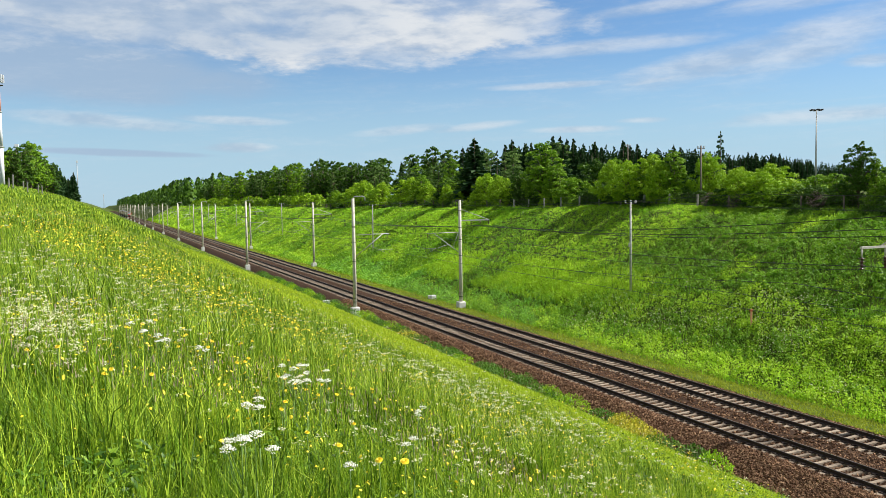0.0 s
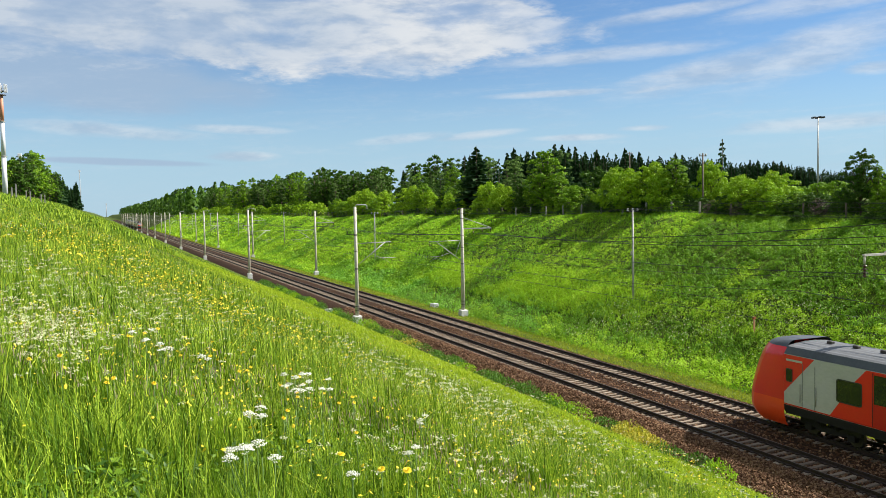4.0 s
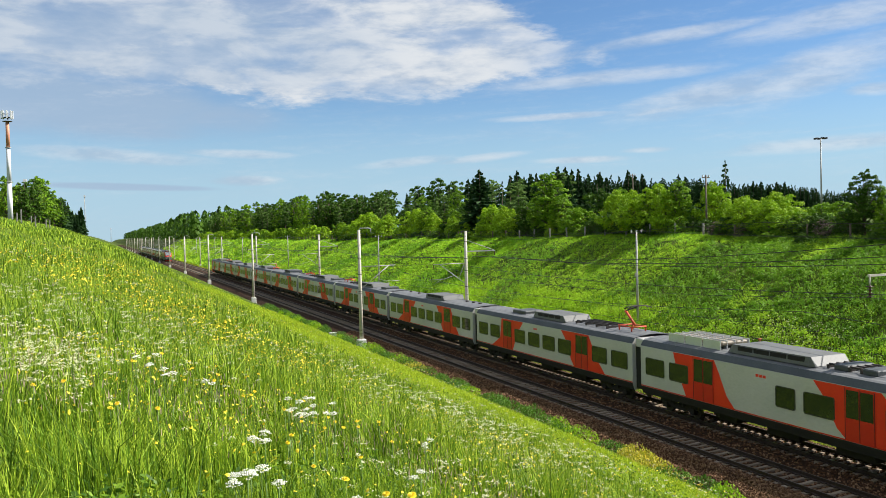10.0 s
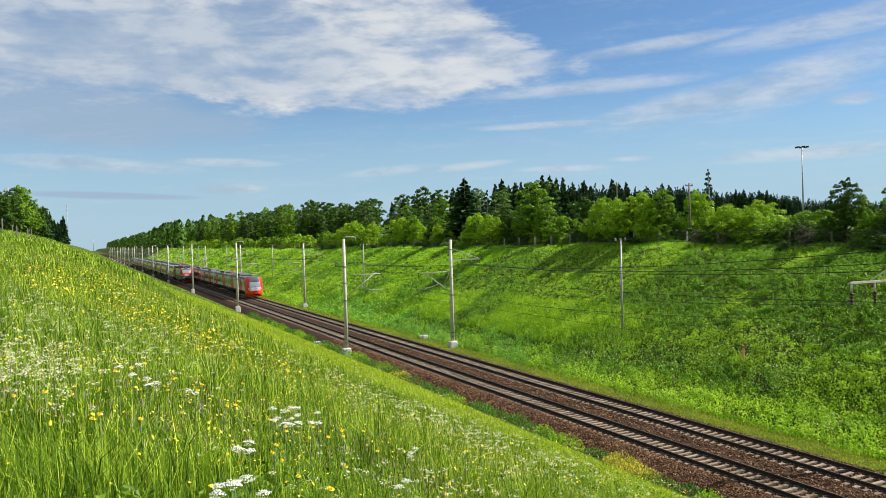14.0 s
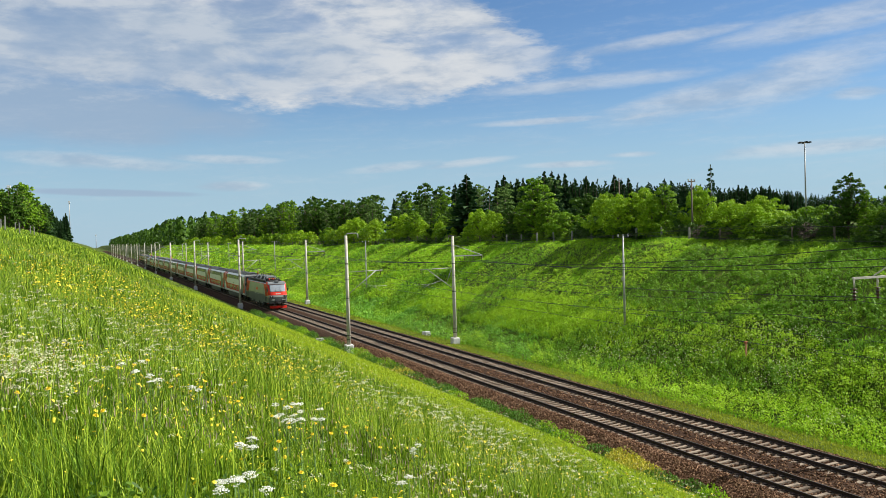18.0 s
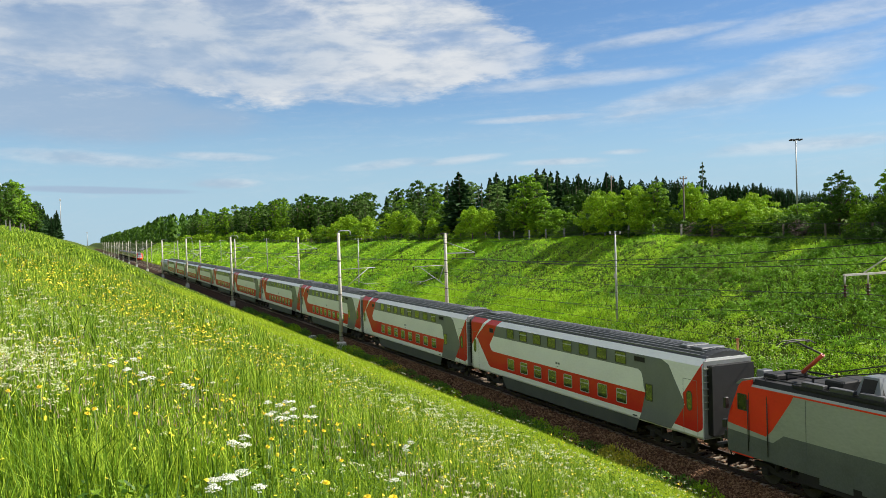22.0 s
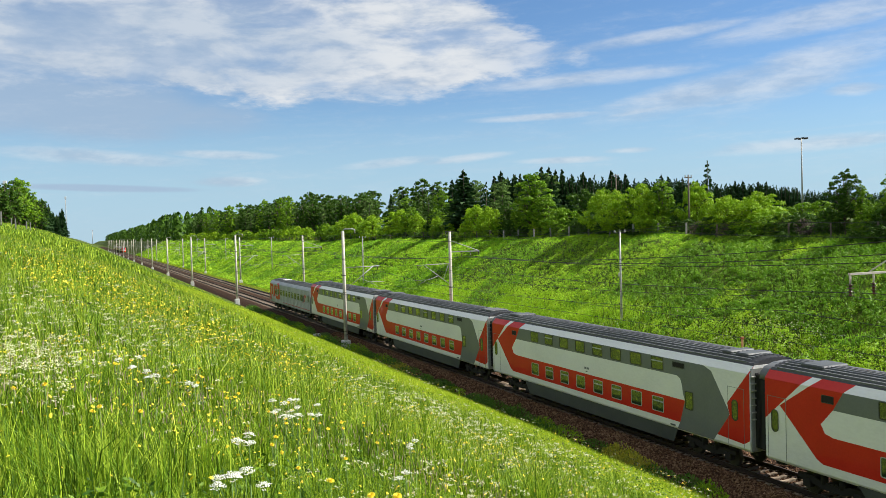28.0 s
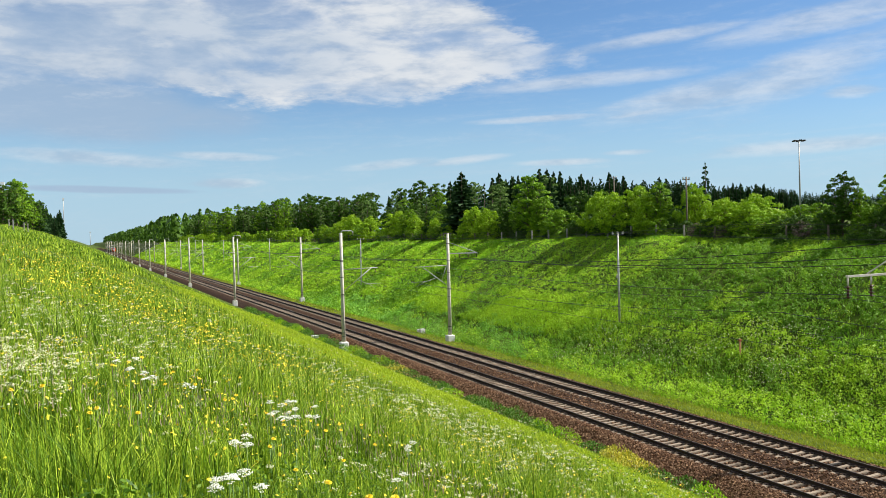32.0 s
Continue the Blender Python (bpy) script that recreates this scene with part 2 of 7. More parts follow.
    def mesh(self, name):
        me = bpy.data.meshes.new(name)
        me.from_pydata(self.v, [], self.f)
        me.polygons.foreach_set("use_smooth", self.s)
        me.update()
        return me


def part(name, shape, material, parent=None, label=""):
    """Links a shape as one mesh object, under a thing or a part when given."""
    me = shape if isinstance(shape, bpy.types.Mesh) else shape.mesh(name)
    if material and not me.materials:
        me.materials.append(material)
    ob = new(name, me)
    if parent:
        ob.parent = parent
    return tagged(ob, label)


def arrays(name, verts, faces, material, smooth=False):
    """A mesh from numpy arrays: verts (n, 3), faces (m, 3 or 4)."""
    me = bpy.data.meshes.new(name)
    k = faces.shape[1]
    me.vertices.add(len(verts))
    me.vertices.foreach_set("co", np.ascontiguousarray(verts, dtype=np.float32).ravel())
    me.loops.add(faces.size)
    me.loops.foreach_set("vertex_index", np.ascontiguousarray(faces, dtype=np.int32).ravel())
    me.polygons.add(len(faces))
    me.polygons.foreach_set("loop_start", np.arange(0, faces.size, k, dtype=np.int32))
    me.polygons.foreach_set("use_smooth", np.full(len(faces), smooth))
    me.update(calc_edges=True)
    me.materials.append(material)
    return me


def thing(name, label, category, group="", kind=""):
    return tagged(new(name), label, category, group, kind)


# ---- lie of the land: x across the line, y along it, rail heads at 0 ----
X1, X2 = 28.55, 32.73
PROFILE = [(-1500, 22), (-200, 19), (-60, 17.0), (-26, 16.2), (-16, 14.3), (-9, 12.35), (-4, 10.95), (0, 9.78), (6, 7.3), (12, 4.75), (18, 2.2), (23, 0.05), (24.6, -0.62), (25.4, -0.85), (34.2, -0.85), (34.8, -0.42), (36.6, -0.5), (37.6, -0.6), (38.5, -0.45), (41, 0.5), (47, 3.85), (53, 7.2), (57.5, 9.45), (60, 10.05), (66, 10.6), (90, 12.0), (200, 14.0), (1500, 30)]
PX = np.array([a for a, b in PROFILE], float)
PZ = np.array([b for a, b in PROFILE], float)


def lumps(x, y, scale, seed):
    """Soft uneven patches between 0 and 1 over the plan."""
    table = np.random.default_rng(seed).random((128, 128))
    u, v = np.asarray(x, float) / scale + 300, np.asarray(y, float) / scale + 300
    i, j = np.floor(u).astype(int), np.floor(v).astype(int)
    f, g = u - i, v - j
    f, g = f * f * (3 - 2 * f), g * g * (3 - 2 * g)
    a, b, c, d = i % 128, (i + 1) % 128, j % 128, (j + 1) % 128
    return (table[a, c] * (1 - f) + table[b, c] * f) * (1 - g) + (table[a, d] * (1 - f) + table[b, d] * f) * g


def ground_z(x, y):
    x, y = np.asarray(x, float), np.asarray(y, float)
    z = np.interp(x, PX, PZ)
    side = np.clip((-2 - x) / 14, 0, 1)
    z = z + side * np.clip((y - 60) / 260, -0.4, 1) * 1.9
    far = np.clip((x - 56) / 6, 0, 1)
    z = z - far * np.clip((y - 50) / 240, 0, 1) * 0.9
    bank = np.clip((24 - x) / 5, 0, 1) + np.clip((x - 39) / 5, 0, 1)
    wave = np.sin(x * 0.31 + y * 0.113) * np.sin(y * 0.071 + 1.3 + x * 0.05) * 0.16 + np.sin(x * 0.83 - y * 0.37) * np.sin(y * 0.29 + 0.4) * 0.06
    hill = np.clip((x - 38.5) / 3, 0, 1) * np.clip((62 - x) / 3, 0, 1)
    mounds = (lumps(x, y, 7.5, 2) - 0.5) * 0.36 + (lumps(x, y, 2.6, 3) - 0.5) * 0.22
    brow = np.clip((x - 54) / 4, 0, 1) * np.clip((75 - x) / 8, 0, 1) * (lumps(x * 0.4, y, 13.0, 4) - 0.55) * 0.9
    return z + bank * wave + hill * mounds + brow

# ---- materials ----
M_soil = solid("meadow_soil", [(0.022, 0.036, 0.006), (0.05, 0.075, 0.009), (0.10, 0.14, 0.014)], 0.35, 0.9, bump=1.0, bump_scale=9, fine=14, spec=0.1)
M_blade = solid("grass_blade", [(0.012, 0.042, 0.004), (0.14, 0.265, 0.010), (0.58, 0.69, 0.06)], 0.5, 0.55, fine=6, island=True, spec=0.2, thru=0.27)
M_blade_dark = solid("weed_leaf", [(0.10, 0.22, 0.008), (0.22, 0.40, 0.011), (0.40, 0.60, 0.020)], 0.2, 0.5, fine=6, island=True, amount=0.45, spec=0.15, thru=0.45)
M_dry = solid("dry_grass_head", [(0.26, 0.19, 0.12), (0.42, 0.34, 0.22)], 3, 0.8, island=True, thru=0.3)
M_ballast = solid("ballast_bed", [(0.01251, 0.007072, 0.003917), (0.03441, 0.01795, 0.009792), (0.07507, 0.0408, 0.02203)], 5.0, 0.95, bump=1.0, bump_scale=16, fine=4, spec=0.1)
M_stone = solid("ballast_stone", [(0.02686, 0.01169, 0.005432), (0.1075, 0.0539, 0.02716), (0.3071, 0.1883, 0.1087)], 2.0, 0.9, island=True, spec=0.15)
M_rail = solid("rusty_rail_steel", [(0.018, 0.010, 0.008), (0.040, 0.022, 0.016)], 3, 0.75, 0.2, bump=0.4)
M_railtop = solid("worn_rail_head", [(0.07, 0.055, 0.045), (0.12, 0.10, 0.085)], 8, 0.5, 0.6)
M_sleeper = solid("sleeper_concrete", [(0.102, 0.0765, 0.05525), (0.187, 0.1462, 0.1062), (0.289, 0.2338, 0.1742)], 2.5, 0.9, bump=0.6, bump_scale=30, random_obj=0.5, spec=0.2)
M_concrete = solid("mast_concrete", [(0.36, 0.33, 0.265), (0.52, 0.48, 0.40), (0.62, 0.575, 0.49)], 1.2, 0.85, bump=0.4, bump_scale=25, spec=0.25)
M_whitewash = solid("whitewashed_concrete", [(0.42, 0.41, 0.39), (0.58, 0.57, 0.55), (0.68, 0.67, 0.65)], 3, 0.85, bump=0.5)
M_galv = solid("galvanised_steel", [(0.28, 0.275, 0.25), (0.40, 0.39, 0.36)], 4, 0.6, 0.25)
M_darksteel = solid("dark_fittings", [(0.035, 0.03, 0.028), (0.07, 0.06, 0.055)], 6, 0.6, 0.4)
M_wire = solid("wire_copper_dark", [(0.02, 0.022, 0.02), (0.04, 0.04, 0.035)], 5, 0.5, 0.5)
M_insul = solid("brown_porcelain", [(0.06, 0.028, 0.018), (0.10, 0.05, 0.03)], 6, 0.25)


# ---- ground ----
def ground():
    xs = np.unique(np.concatenate([np.array([-1500, -900, -500, -300, -200, -140, -100, -75, -60, -50, -42, -36, -31, -27, -24, -21]), np.arange(-18, 26, 0.8), [25.4, 27, 29, 31, 33, 35, 36.2, 37.3], np.arange(38, 68, 1.0), np.array([70, 75, 82, 90, 105, 130, 170, 230, 320, 450, 700, 1000, 1500])]))
    ys = [-300.0, -200, -130, -90, -60, -40, -25, -15, -8, -4]
    y, step = -2.0, 0.7
    while y < 4200:
        ys.append(y)
        y += step
        step = max(0.7, (y - 10) * 0.022)
    ys = np.array(ys)
    gx, gy = np.meshgrid(xs, ys)
    gz = ground_z(gx, gy)
    v = np.stack([gx, gy, gz], -1).reshape(-1, 3)
    n, m = len(xs), len(ys)
    i = (np.arange(m - 1)[:, None] * n + np.arange(n - 1)[None, :]).ravel()
    f = np.stack([i, i + 1, i + n + 1, i + n], -1)
    ob = part("ground", arrays("ground", v, f, M_soil, True), None)
    tagged(ob, "green meadow cutting with two grassy banks", "ground", kind="structure")


ground()


def ballast_bed():
    sec = [(25.1, -1.0), (25.3, -0.84), (26.0, -0.52), (26.75, -0.235), (27.2, -0.20), (X1 - 1.3, -0.24), (X1 - 0.8, -0.275), (X1, -0.29), (X1 + 0.8, -0.275), (X1 + 1.5, -0.22), (30.64, -0.27), (X2 - 1.5, -0.22), (X2 - 0.8, -0.275), (X2, -0.29), (X2 + 0.8, -0.275), (X2 + 1.4, -0.21), (34.55, -0.30), (34.9, -0.45), (35.2, -0.7), (35.3, -1.0)]
    ys = [-80.0, -20, 0, 10]
    y = 18.0
    while y < 1800:
        ys.append(y)
        y += max(0.5, (y - 20) * 0.03)
    rings = []
    for y in ys:
        rings.append([(x + 0.04 * math.sin(y * 1.9 + k), y, z + (0.02 * math.sin(y * 2.3 + k * 2.1) if 0 < k < len(sec) - 1 else 0)) for k, (x, z) in enumerate(sec)])
    s = Shape().loft(rings[::-1], close=False, caps=False)
    ob = part("ballast_bed", s, M_ballast)
    tagged(ob, "brown crushed stone ballast bed under two tracks", "ballast", kind="structure")
    # loose stones on the part that lies nearest
    rng = np.random.default_rng(5)
    n = 64000
    yy = 20 + 75 * rng.random(n) ** 1.7
    xx = np.where(rng.random(n) < 0.66, rng.uniform(25.0, 27.35, n), rng.uniform(27.3, 35.0, n))
    zz = np.interp(xx, [a for a, b in sec], [b for a, b in sec])
    keep = ~((np.abs(np.abs(xx - X1) - 0.79) < 0.12) | (np.abs(np.abs(xx - X2) - 0.79) < 0.12))
    xx, yy, zz = xx[keep], yy[keep], zz[keep]
    n = len(xx)
    octa = np.array([(1, 0, 0), (0, 1, 0), (-1, 0, 0), (0, -1, 0), (0, 0, 1), (0, 0, -1)], float)
    faces = np.array([(0, 1, 4), (1, 2, 4), (2, 3, 4), (3, 0, 4), (1, 0, 5), (2, 1, 5), (3, 2, 5), (0, 3, 5)])
    size = rng.uniform(0.03, 0.085, (n, 1, 1)) * rng.uniform(0.7, 1.3, (n, 6, 1))
    q = rng.normal(size=(n, 4))
    q /= np.linalg.norm(q, axis=1)[:, None]
    w, a, b, c = q.T
    R = np.stack([1 - 2 * (b * b + c * c), 2 * (a * b - w * c), 2 * (a * c + w * b), 2 * (a * b + w * c), 1 - 2 * (a * a + c * c), 2 * (b * c - w * a), 2 * (a * c - w * b), 2 * (b * c + w * a), 1 - 2 * (a * a + b * b)], -1).reshape(n, 3, 3)
    v = np.einsum("nij,nkj->nki", R, octa[None] * size) + np.stack([xx, yy, zz + 0.012], -1)[:, None, :]
    f = (faces[None] + 6 * np.arange(n)[:, None, None]).reshape(-1, 3)
    st = part("ballast_stones", arrays("ballast_stones", v.reshape(-1, 3), f, M_stone), None)
    tagged(st, "loose brown and grey crushed stones", "gravel", kind="stuff")


ballast_bed()


# ---- tracks ----
def track(xc, label):
    top = thing("railway_track", label, "railway track", "railway tracks")
    y0, y1 = -80.0, 1500.0
    for side in (-1, 1):
        x = xc + side * 0.79
        body, head = Shape(), Shape()
        sec = [(-0.075, -0.19), (0.075, -0.19), (0.075, -0.175), (0.012, -0.15), (0.010, -0.055), (0.036, -0.04), (0.036, -0.004), (-0.036, -0.004), (-0.036, -0.04), (-0.010, -0.055), (-0.012, -0.15), (-0.075, -0.175)]
        body.loft([[(x + a, y, b) for a, b in sec] for y in (y0, y1)], smooth=False)
        hd = [(-0.036, -0.006), (0.036, -0.006), (0.033, -0.001), (0.02, 0.002), (-0.02, 0.002), (-0.033, -0.001)]
        head.loft([[(x + a, y, b) for a, b in hd] for y in (y0, y1)], smooth=False)
        rail = part("rail", body, M_rail, top)
        part("rail_head", head, M_railtop, rail, "worn bright running surface")
    return top


tracks = [track(X1, "straight running track on concrete sleepers nearer the meadow"), track(X2, "straight running track on concrete sleepers beside the far bank")]


def sleeper_mesh():
    s = Shape()
    half = [(-1.36, 0.115), (-0.95, 0.14), (-0.55, 0.115), (0, 0.105), (0.55, 0.115), (0.95, 0.14), (1.36, 0.115)]
    tops = [(-1.36, -0.225), (-0.95, -0.185), (-0.55, -0.19), (0, -0.225), (0.55, -0.19), (0.95, -0.185), (1.36, -0.225)]
    rings = []
    for (x, w), (_, z) in zip(half, tops):
        rings.append([(x, -w - 0.02, -0.36), (x, -w + 0.01, z), (x, w - 0.01, z), (x, w + 0.02, -0.36)])
    s.loft(rings, smooth=False)
    for side in (-1, 1):
        for e in (-1, 1):
            x = side * 0.79 + e * 0.13
            s.box(x - 0.07, x + 0.07, -0.09, 0.09, -0.195, -0.140)
    return s


SLEEPER = 0.545


def sleepers():
    base = sleeper_mesh()
    shared = base.mesh("sleeper")
    shared.materials.append(M_sleeper)
    shared.materials.append(M_rail)
    for k, face in enumerate(shared.polygons):
        face.material_index = int(k >= 20)
    for top, xc in zip(tracks, (X1, X2)):
        rows = np.arange(-20, 1000, SLEEPER)
        near = [y for y in rows if 20 < y < 101]
        rest = [y for y in rows if not 20 < y < 101]
        for y in near:
            ob = new("sleeper", shared)
            ob.parent = top
            ob.matrix_basis = pose(xc + random.uniform(-0.012, 0.012), y + random.uniform(-0.02, 0.02), random.uniform(-0.008, 0.008), 0, 0, random.uniform(-0.6, 0.6))
        far = Shape()
        for y in rest:
            far.add([(a + xc, b + y, c) for a, b, c in base.v[:28]], base.f[:20])
        ob = part("sleeper_run", far, M_sleeper, top)
        tagged(ob, kind="stuff")


# ---- overhead line ----
MAST_ROWS = [84.0 + 68.0 * k for k in range(15)]


def insulator(s, x, y, z, length, up=False, wide=1.0, n=5):
    prof = [(0.02, 0.0)]
    for k in range(n):
        h = length * (k + 0.3) / n
        prof += [(0.03 * wide, h), (0.085 * wide, h + 0.02), (0.09 * wide, h + 0.035), (0.03 * wide, h + 0.055)]
    prof += [(0.02, length)]
    s.turned(prof, x, y, z - length if not up else z, 8)


def mast_left():
    top = thing("catenary_mast", "tall tapered concrete catenary mast on a whitewashed footing", "catenary mast", "catenary masts beside the near track")
    s = Shape()
    s.tube([(0, 0, 0.0), (0, 0, 6), (0, 0, 12.2)], [0.215, 0.18, 0.15], 14)
    part("column", s, M_concrete, top)
    part("footing", Shape().box(-0.42, 0.42, -0.42, 0.42, -1.1, 0.72, 0.06), M_whitewash, top, "whitewashed concrete block")
    for z in (1.3, 1.7, 5.6, 5.75, 7.55, 9.2, 9.3):
        part("clamp_band", Shape().tube([(0, 0, z - 0.03), (0, 0, z + 0.03)], 0.225 - z * 0.0045, 12), M_darksteel, top)
    s = Shape()
    s.tube([(0.05, 0, 12.05), (0.05, 0, 12.33), (0.2, 0, 12.42), (1.15, 0, 12.42), (1.3, 0, 12.3), (1.32, 0, 11.95)], 0.055, 8)
    part("top_bracket", s, M_galv, top, "bent galvanised tube")
    s = Shape()
    s.tube([(0.2, 0, 8.35), (3.95, 0, 8.42)], 0.038, 8)
    s.tube([(0.2, 0, 6.1), (3.2, 0, 8.38)], 0.042, 8)
    part("cantilever", s, M_galv, top)
    s = Shape()
    insulator(s, 3.7, 0, 8.36, 0.42)
    part("insulator", s, M_insul, top)
    s = Shape()
    s.tube([(1.7, 0, 7.2), (2.7, 0, 6.75), (4.4, 0, 6.72)], 0.022, 6)
    s.tube([(2.9, 0, 6.72), (3.72, 0, 6.2)], 0.016, 6)
    part("steady_arm", s, M_galv, top)
    s = Shape()
    s.tube([(-0.12, 0.2, 9.3), (-0.95, 0.2, 9.35)], 0.03, 6)
    insulator(s, -0.85, 0.2, 9.36, 0.3, True)
    part("side_bracket", s, M_darksteel, top)
    return top


def mast_right():
    top = thing("catenary_mast", "tall tapered concrete catenary mast with a feeder arm", "catenary mast", "catenary masts beside the far track")
    s = Shape()
    s.tube([(0, 0, 0.0), (0, 0, 6), (0, 0, 11.9)], [0.215, 0.18, 0.15], 14)
    part("column", s, M_concrete, top)
    part("footing", Shape().box(-0.42, 0.42, -0.42, 0.42, -1.1, 0.72, 0.06), M_whitewash, top, "whitewashed concrete block")
    for z in (1.3, 1.7, 5.8, 7.6, 8.9, 10.8):
        part("clamp_band", Shape().tube([(0, 0, z - 0.03), (0, 0, z + 0.03)], 0.225 - z * 0.0045, 12), M_darksteel, top)
    s = Shape()
    s.box(-0.55, 0.35, -0.05, 0.05, 11.85, 11.97)
    s.tube([(-0.5, 0, 11.85), (-0.5, 0, 11.2)], 0.03, 6)
    s.tube([(0.3, 0, 11.85), (0.3, 0, 11.3)], 0.03, 6)
    part("top_bracket", s, M_darksteel, top)
    s = Shape()
    s.box(0.14, 3.55, -0.05, 0.05, 9.62, 9.74)
    s.tube([(0.14, 0, 10.9), (3.4, 0, 9.75)], 0.035, 6)
    part("feeder_arm", s, M_galv, top)
    for x in (1.35, 2.45, 3.5):
        s = Shape()
        insulator(s, x, 0, 9.62, 0.45)
        part("insulator", s, M_insul, top)
    s = Shape()
    s.tube([(-0.2, 0, 8.4), (-3.9, 0, 8.36)], 0.038, 8)
    s.tube([(-0.2, 0, 6.2), (-3.1, 0, 8.34)], 0.042, 8)
    s.tube([(-0.2, 0, 8.4), (-0.9, 0, 6.7)], 0.03, 6)
    part("cantilever", s, M_galv, top)
    s = Shape()
    insulator(s, -3.85, 0, 8.34, 0.42)
    part("insulator", s, M_insul, top)
    s = Shape()
    s.tube([(-1.5, 0, 7.1), (-2.6, 0, 6.75), (-4.5, 0, 6.7)], 0.022, 6)
    s.tube([(-2.9, 0, 6.72), (-3.9, 0, 6.2)], 0.016, 6)
    part("steady_arm", s, M_galv, top)
    return top


def masts():
    a = mast_left()
    a.location = (24.9, MAST_ROWS[0], -0.5)
    for k, y in enumerate(MAST_ROWS[1:]):
        copy_thing(a, pose(24.95, y, -0.5 + 0.1 * (k % 3 == 1), 0, 0, 0))
    b = mast_right()
    b.location = (36.8, MAST_ROWS[0] - 0.8, -0.55)
    for y in MAST_ROWS[1:]:
        copy_thing(b, pose(36.9, y - 1.5, -0.55))
    # the nearest one stands outside the view and reaches in with a flat beam
    c = thing("catenary_mast", "concrete catenary mast with a pale beam and two brown insulators", "catenary mast", "catenary masts beside the far track")
    c.location = (37.6, 27.9, -0.55)
    s = Shape()
    s.tube([(0, 0, 0.0), (0, 0, 12)], [0.215, 0.15], 14)
    part("column", s, M_concrete, c)
    part("footing", Shape().box(-0.36, 0.36, -0.36, 0.36, -1.1, 0.45, 0.05), M_whitewash, c)
    s = Shape()
    s.box(-4.95, -0.15, -0.06, 0.06, 9.38, 9.48)
    s.tube([(-3.6, 0, 9.5), (-0.15, 0, 10.95)], 0.035, 6)
    part("beam", s, M_concrete, c, "pale channel beam with a stay")
    for x in (-4.88, -3.35):
        s = Shape()
        s.tube([(x, 0, 9.38), (x, 0, 9.0)], 0.045, 8)
        part("hanger", s, M_concrete, c)
        s = Shape()
        insulator(s, x, 0, 9.0, 0.62, wide=1.9, n=4)
        part("insulator", s, M_insul, c)


masts()


def wire(points, sag, r=0.014, n=10):
    s = Shape()
    for a, b in zip(points[:-1], points[1:]):
        a, b = Vector(a), Vector(b)
        pts = []
        for k in range(n + 1):
            f = k / n
            p = a.lerp(b, f)
            p.z -= 4 * sag * f * (1 - f)
            pts.append(p)
        s.tube(pts, r, 4, False)
    return s


def wires():
    rows = [-40.0, 27.9] + MAST_ROWS
    for x, z0, nm in ((X1, 7.45, "catenary over the near track"), (X2, 7.85, "catenary over the far track")):
        top = thing("overhead_line", "dark " + nm, "overhead wire", "overhead lines")
        for a, b in zip(rows[:-1], rows[1:]):
            part("messenger_wire", wire([(x, a, z0), (x, b, z0)], 0.9, 0.015), M_wire, top)
            part("contact_wire", wire([(x - 0.25, a, 6.0), (x + 0.25, b, 6.0)], 0.05, 0.014, n=4), M_wire, top)
            if b > 420:
                continue
            for k in range(1, 8):
                f = k / 8
                part("dropper", Shape().tube([(x, a + (b - a) * f, 6.0), (x, a + (b - a) * f, z0 - 3.6 * f * (1 - f))], 0.006, 3, False), M_wire, top)
    ob = part("spare_contact_wire", wire([(34.2, -40.0, 7.9), (34.2, 27.9, 7.9), (36.4, 82.0, 7.6)], 0.5, 0.022), M_wire)
    tagged(ob, "dark tensioned wire ending on a far mast", "overhead wire", "feeder wires")
    for dx, z, z1 in ((38.15, 8.55, 10.45), (39.25, 8.55, 9.75), (40.3, 8.55, 9.3)):
        top = thing("feeder_line", "dark feeder cable strung along the far masts", "overhead wire", "feeder wires")
        pts = [(dx, -40.0, z1), (dx, 27.9, z1)] + [(dx, y - 1.5, z) for y in MAST_ROWS]
        for a, b in zip(pts[:-1], pts[1:]):
            part("feeder_wire", wire([a, b], 0.7, 0.03), M_wire, top)
    top = thing("shield_line", "thin wire strung between the near mast tops", "overhead wire", "feeder wires")
    for a, b in zip(rows[:-1], rows[1:]):
        part("shield_wire", wire([(26.2, a, 11.45), (26.2, b, 11.45)], 0.5, 0.012), M_wire, top)


wires()


# ---- poles on the far bank ----
def slim_pole():
    top = thing("telegraph_pole", "slim pale concrete pole with a short crossarm", "telegraph pole", "poles on the far bank")
    s = Shape()
    s.tube([(0, 0, -1.2), (0, 0, 8.2)], [0.115, 0.075], 10)
    part("shaft", s, M_galv, top)
    s = Shape()
    s.box(-0.62, 0.62, -0.04, 0.04, 8.05, 8.13)
    part("crossarm", s, M_darksteel, top)
    for x in (-0.55, 0.0, 0.55):
        s = Shape()
        insulator(s, x, 0, 8.12, 0.22, True)
        part("insulator", s, M_whitewash, top)
    part("meter_box", Shape().box(-0.2, -0.09, -0.09, 0.09, 4.1, 4.45, 0.01), M_galv, top)
    return top


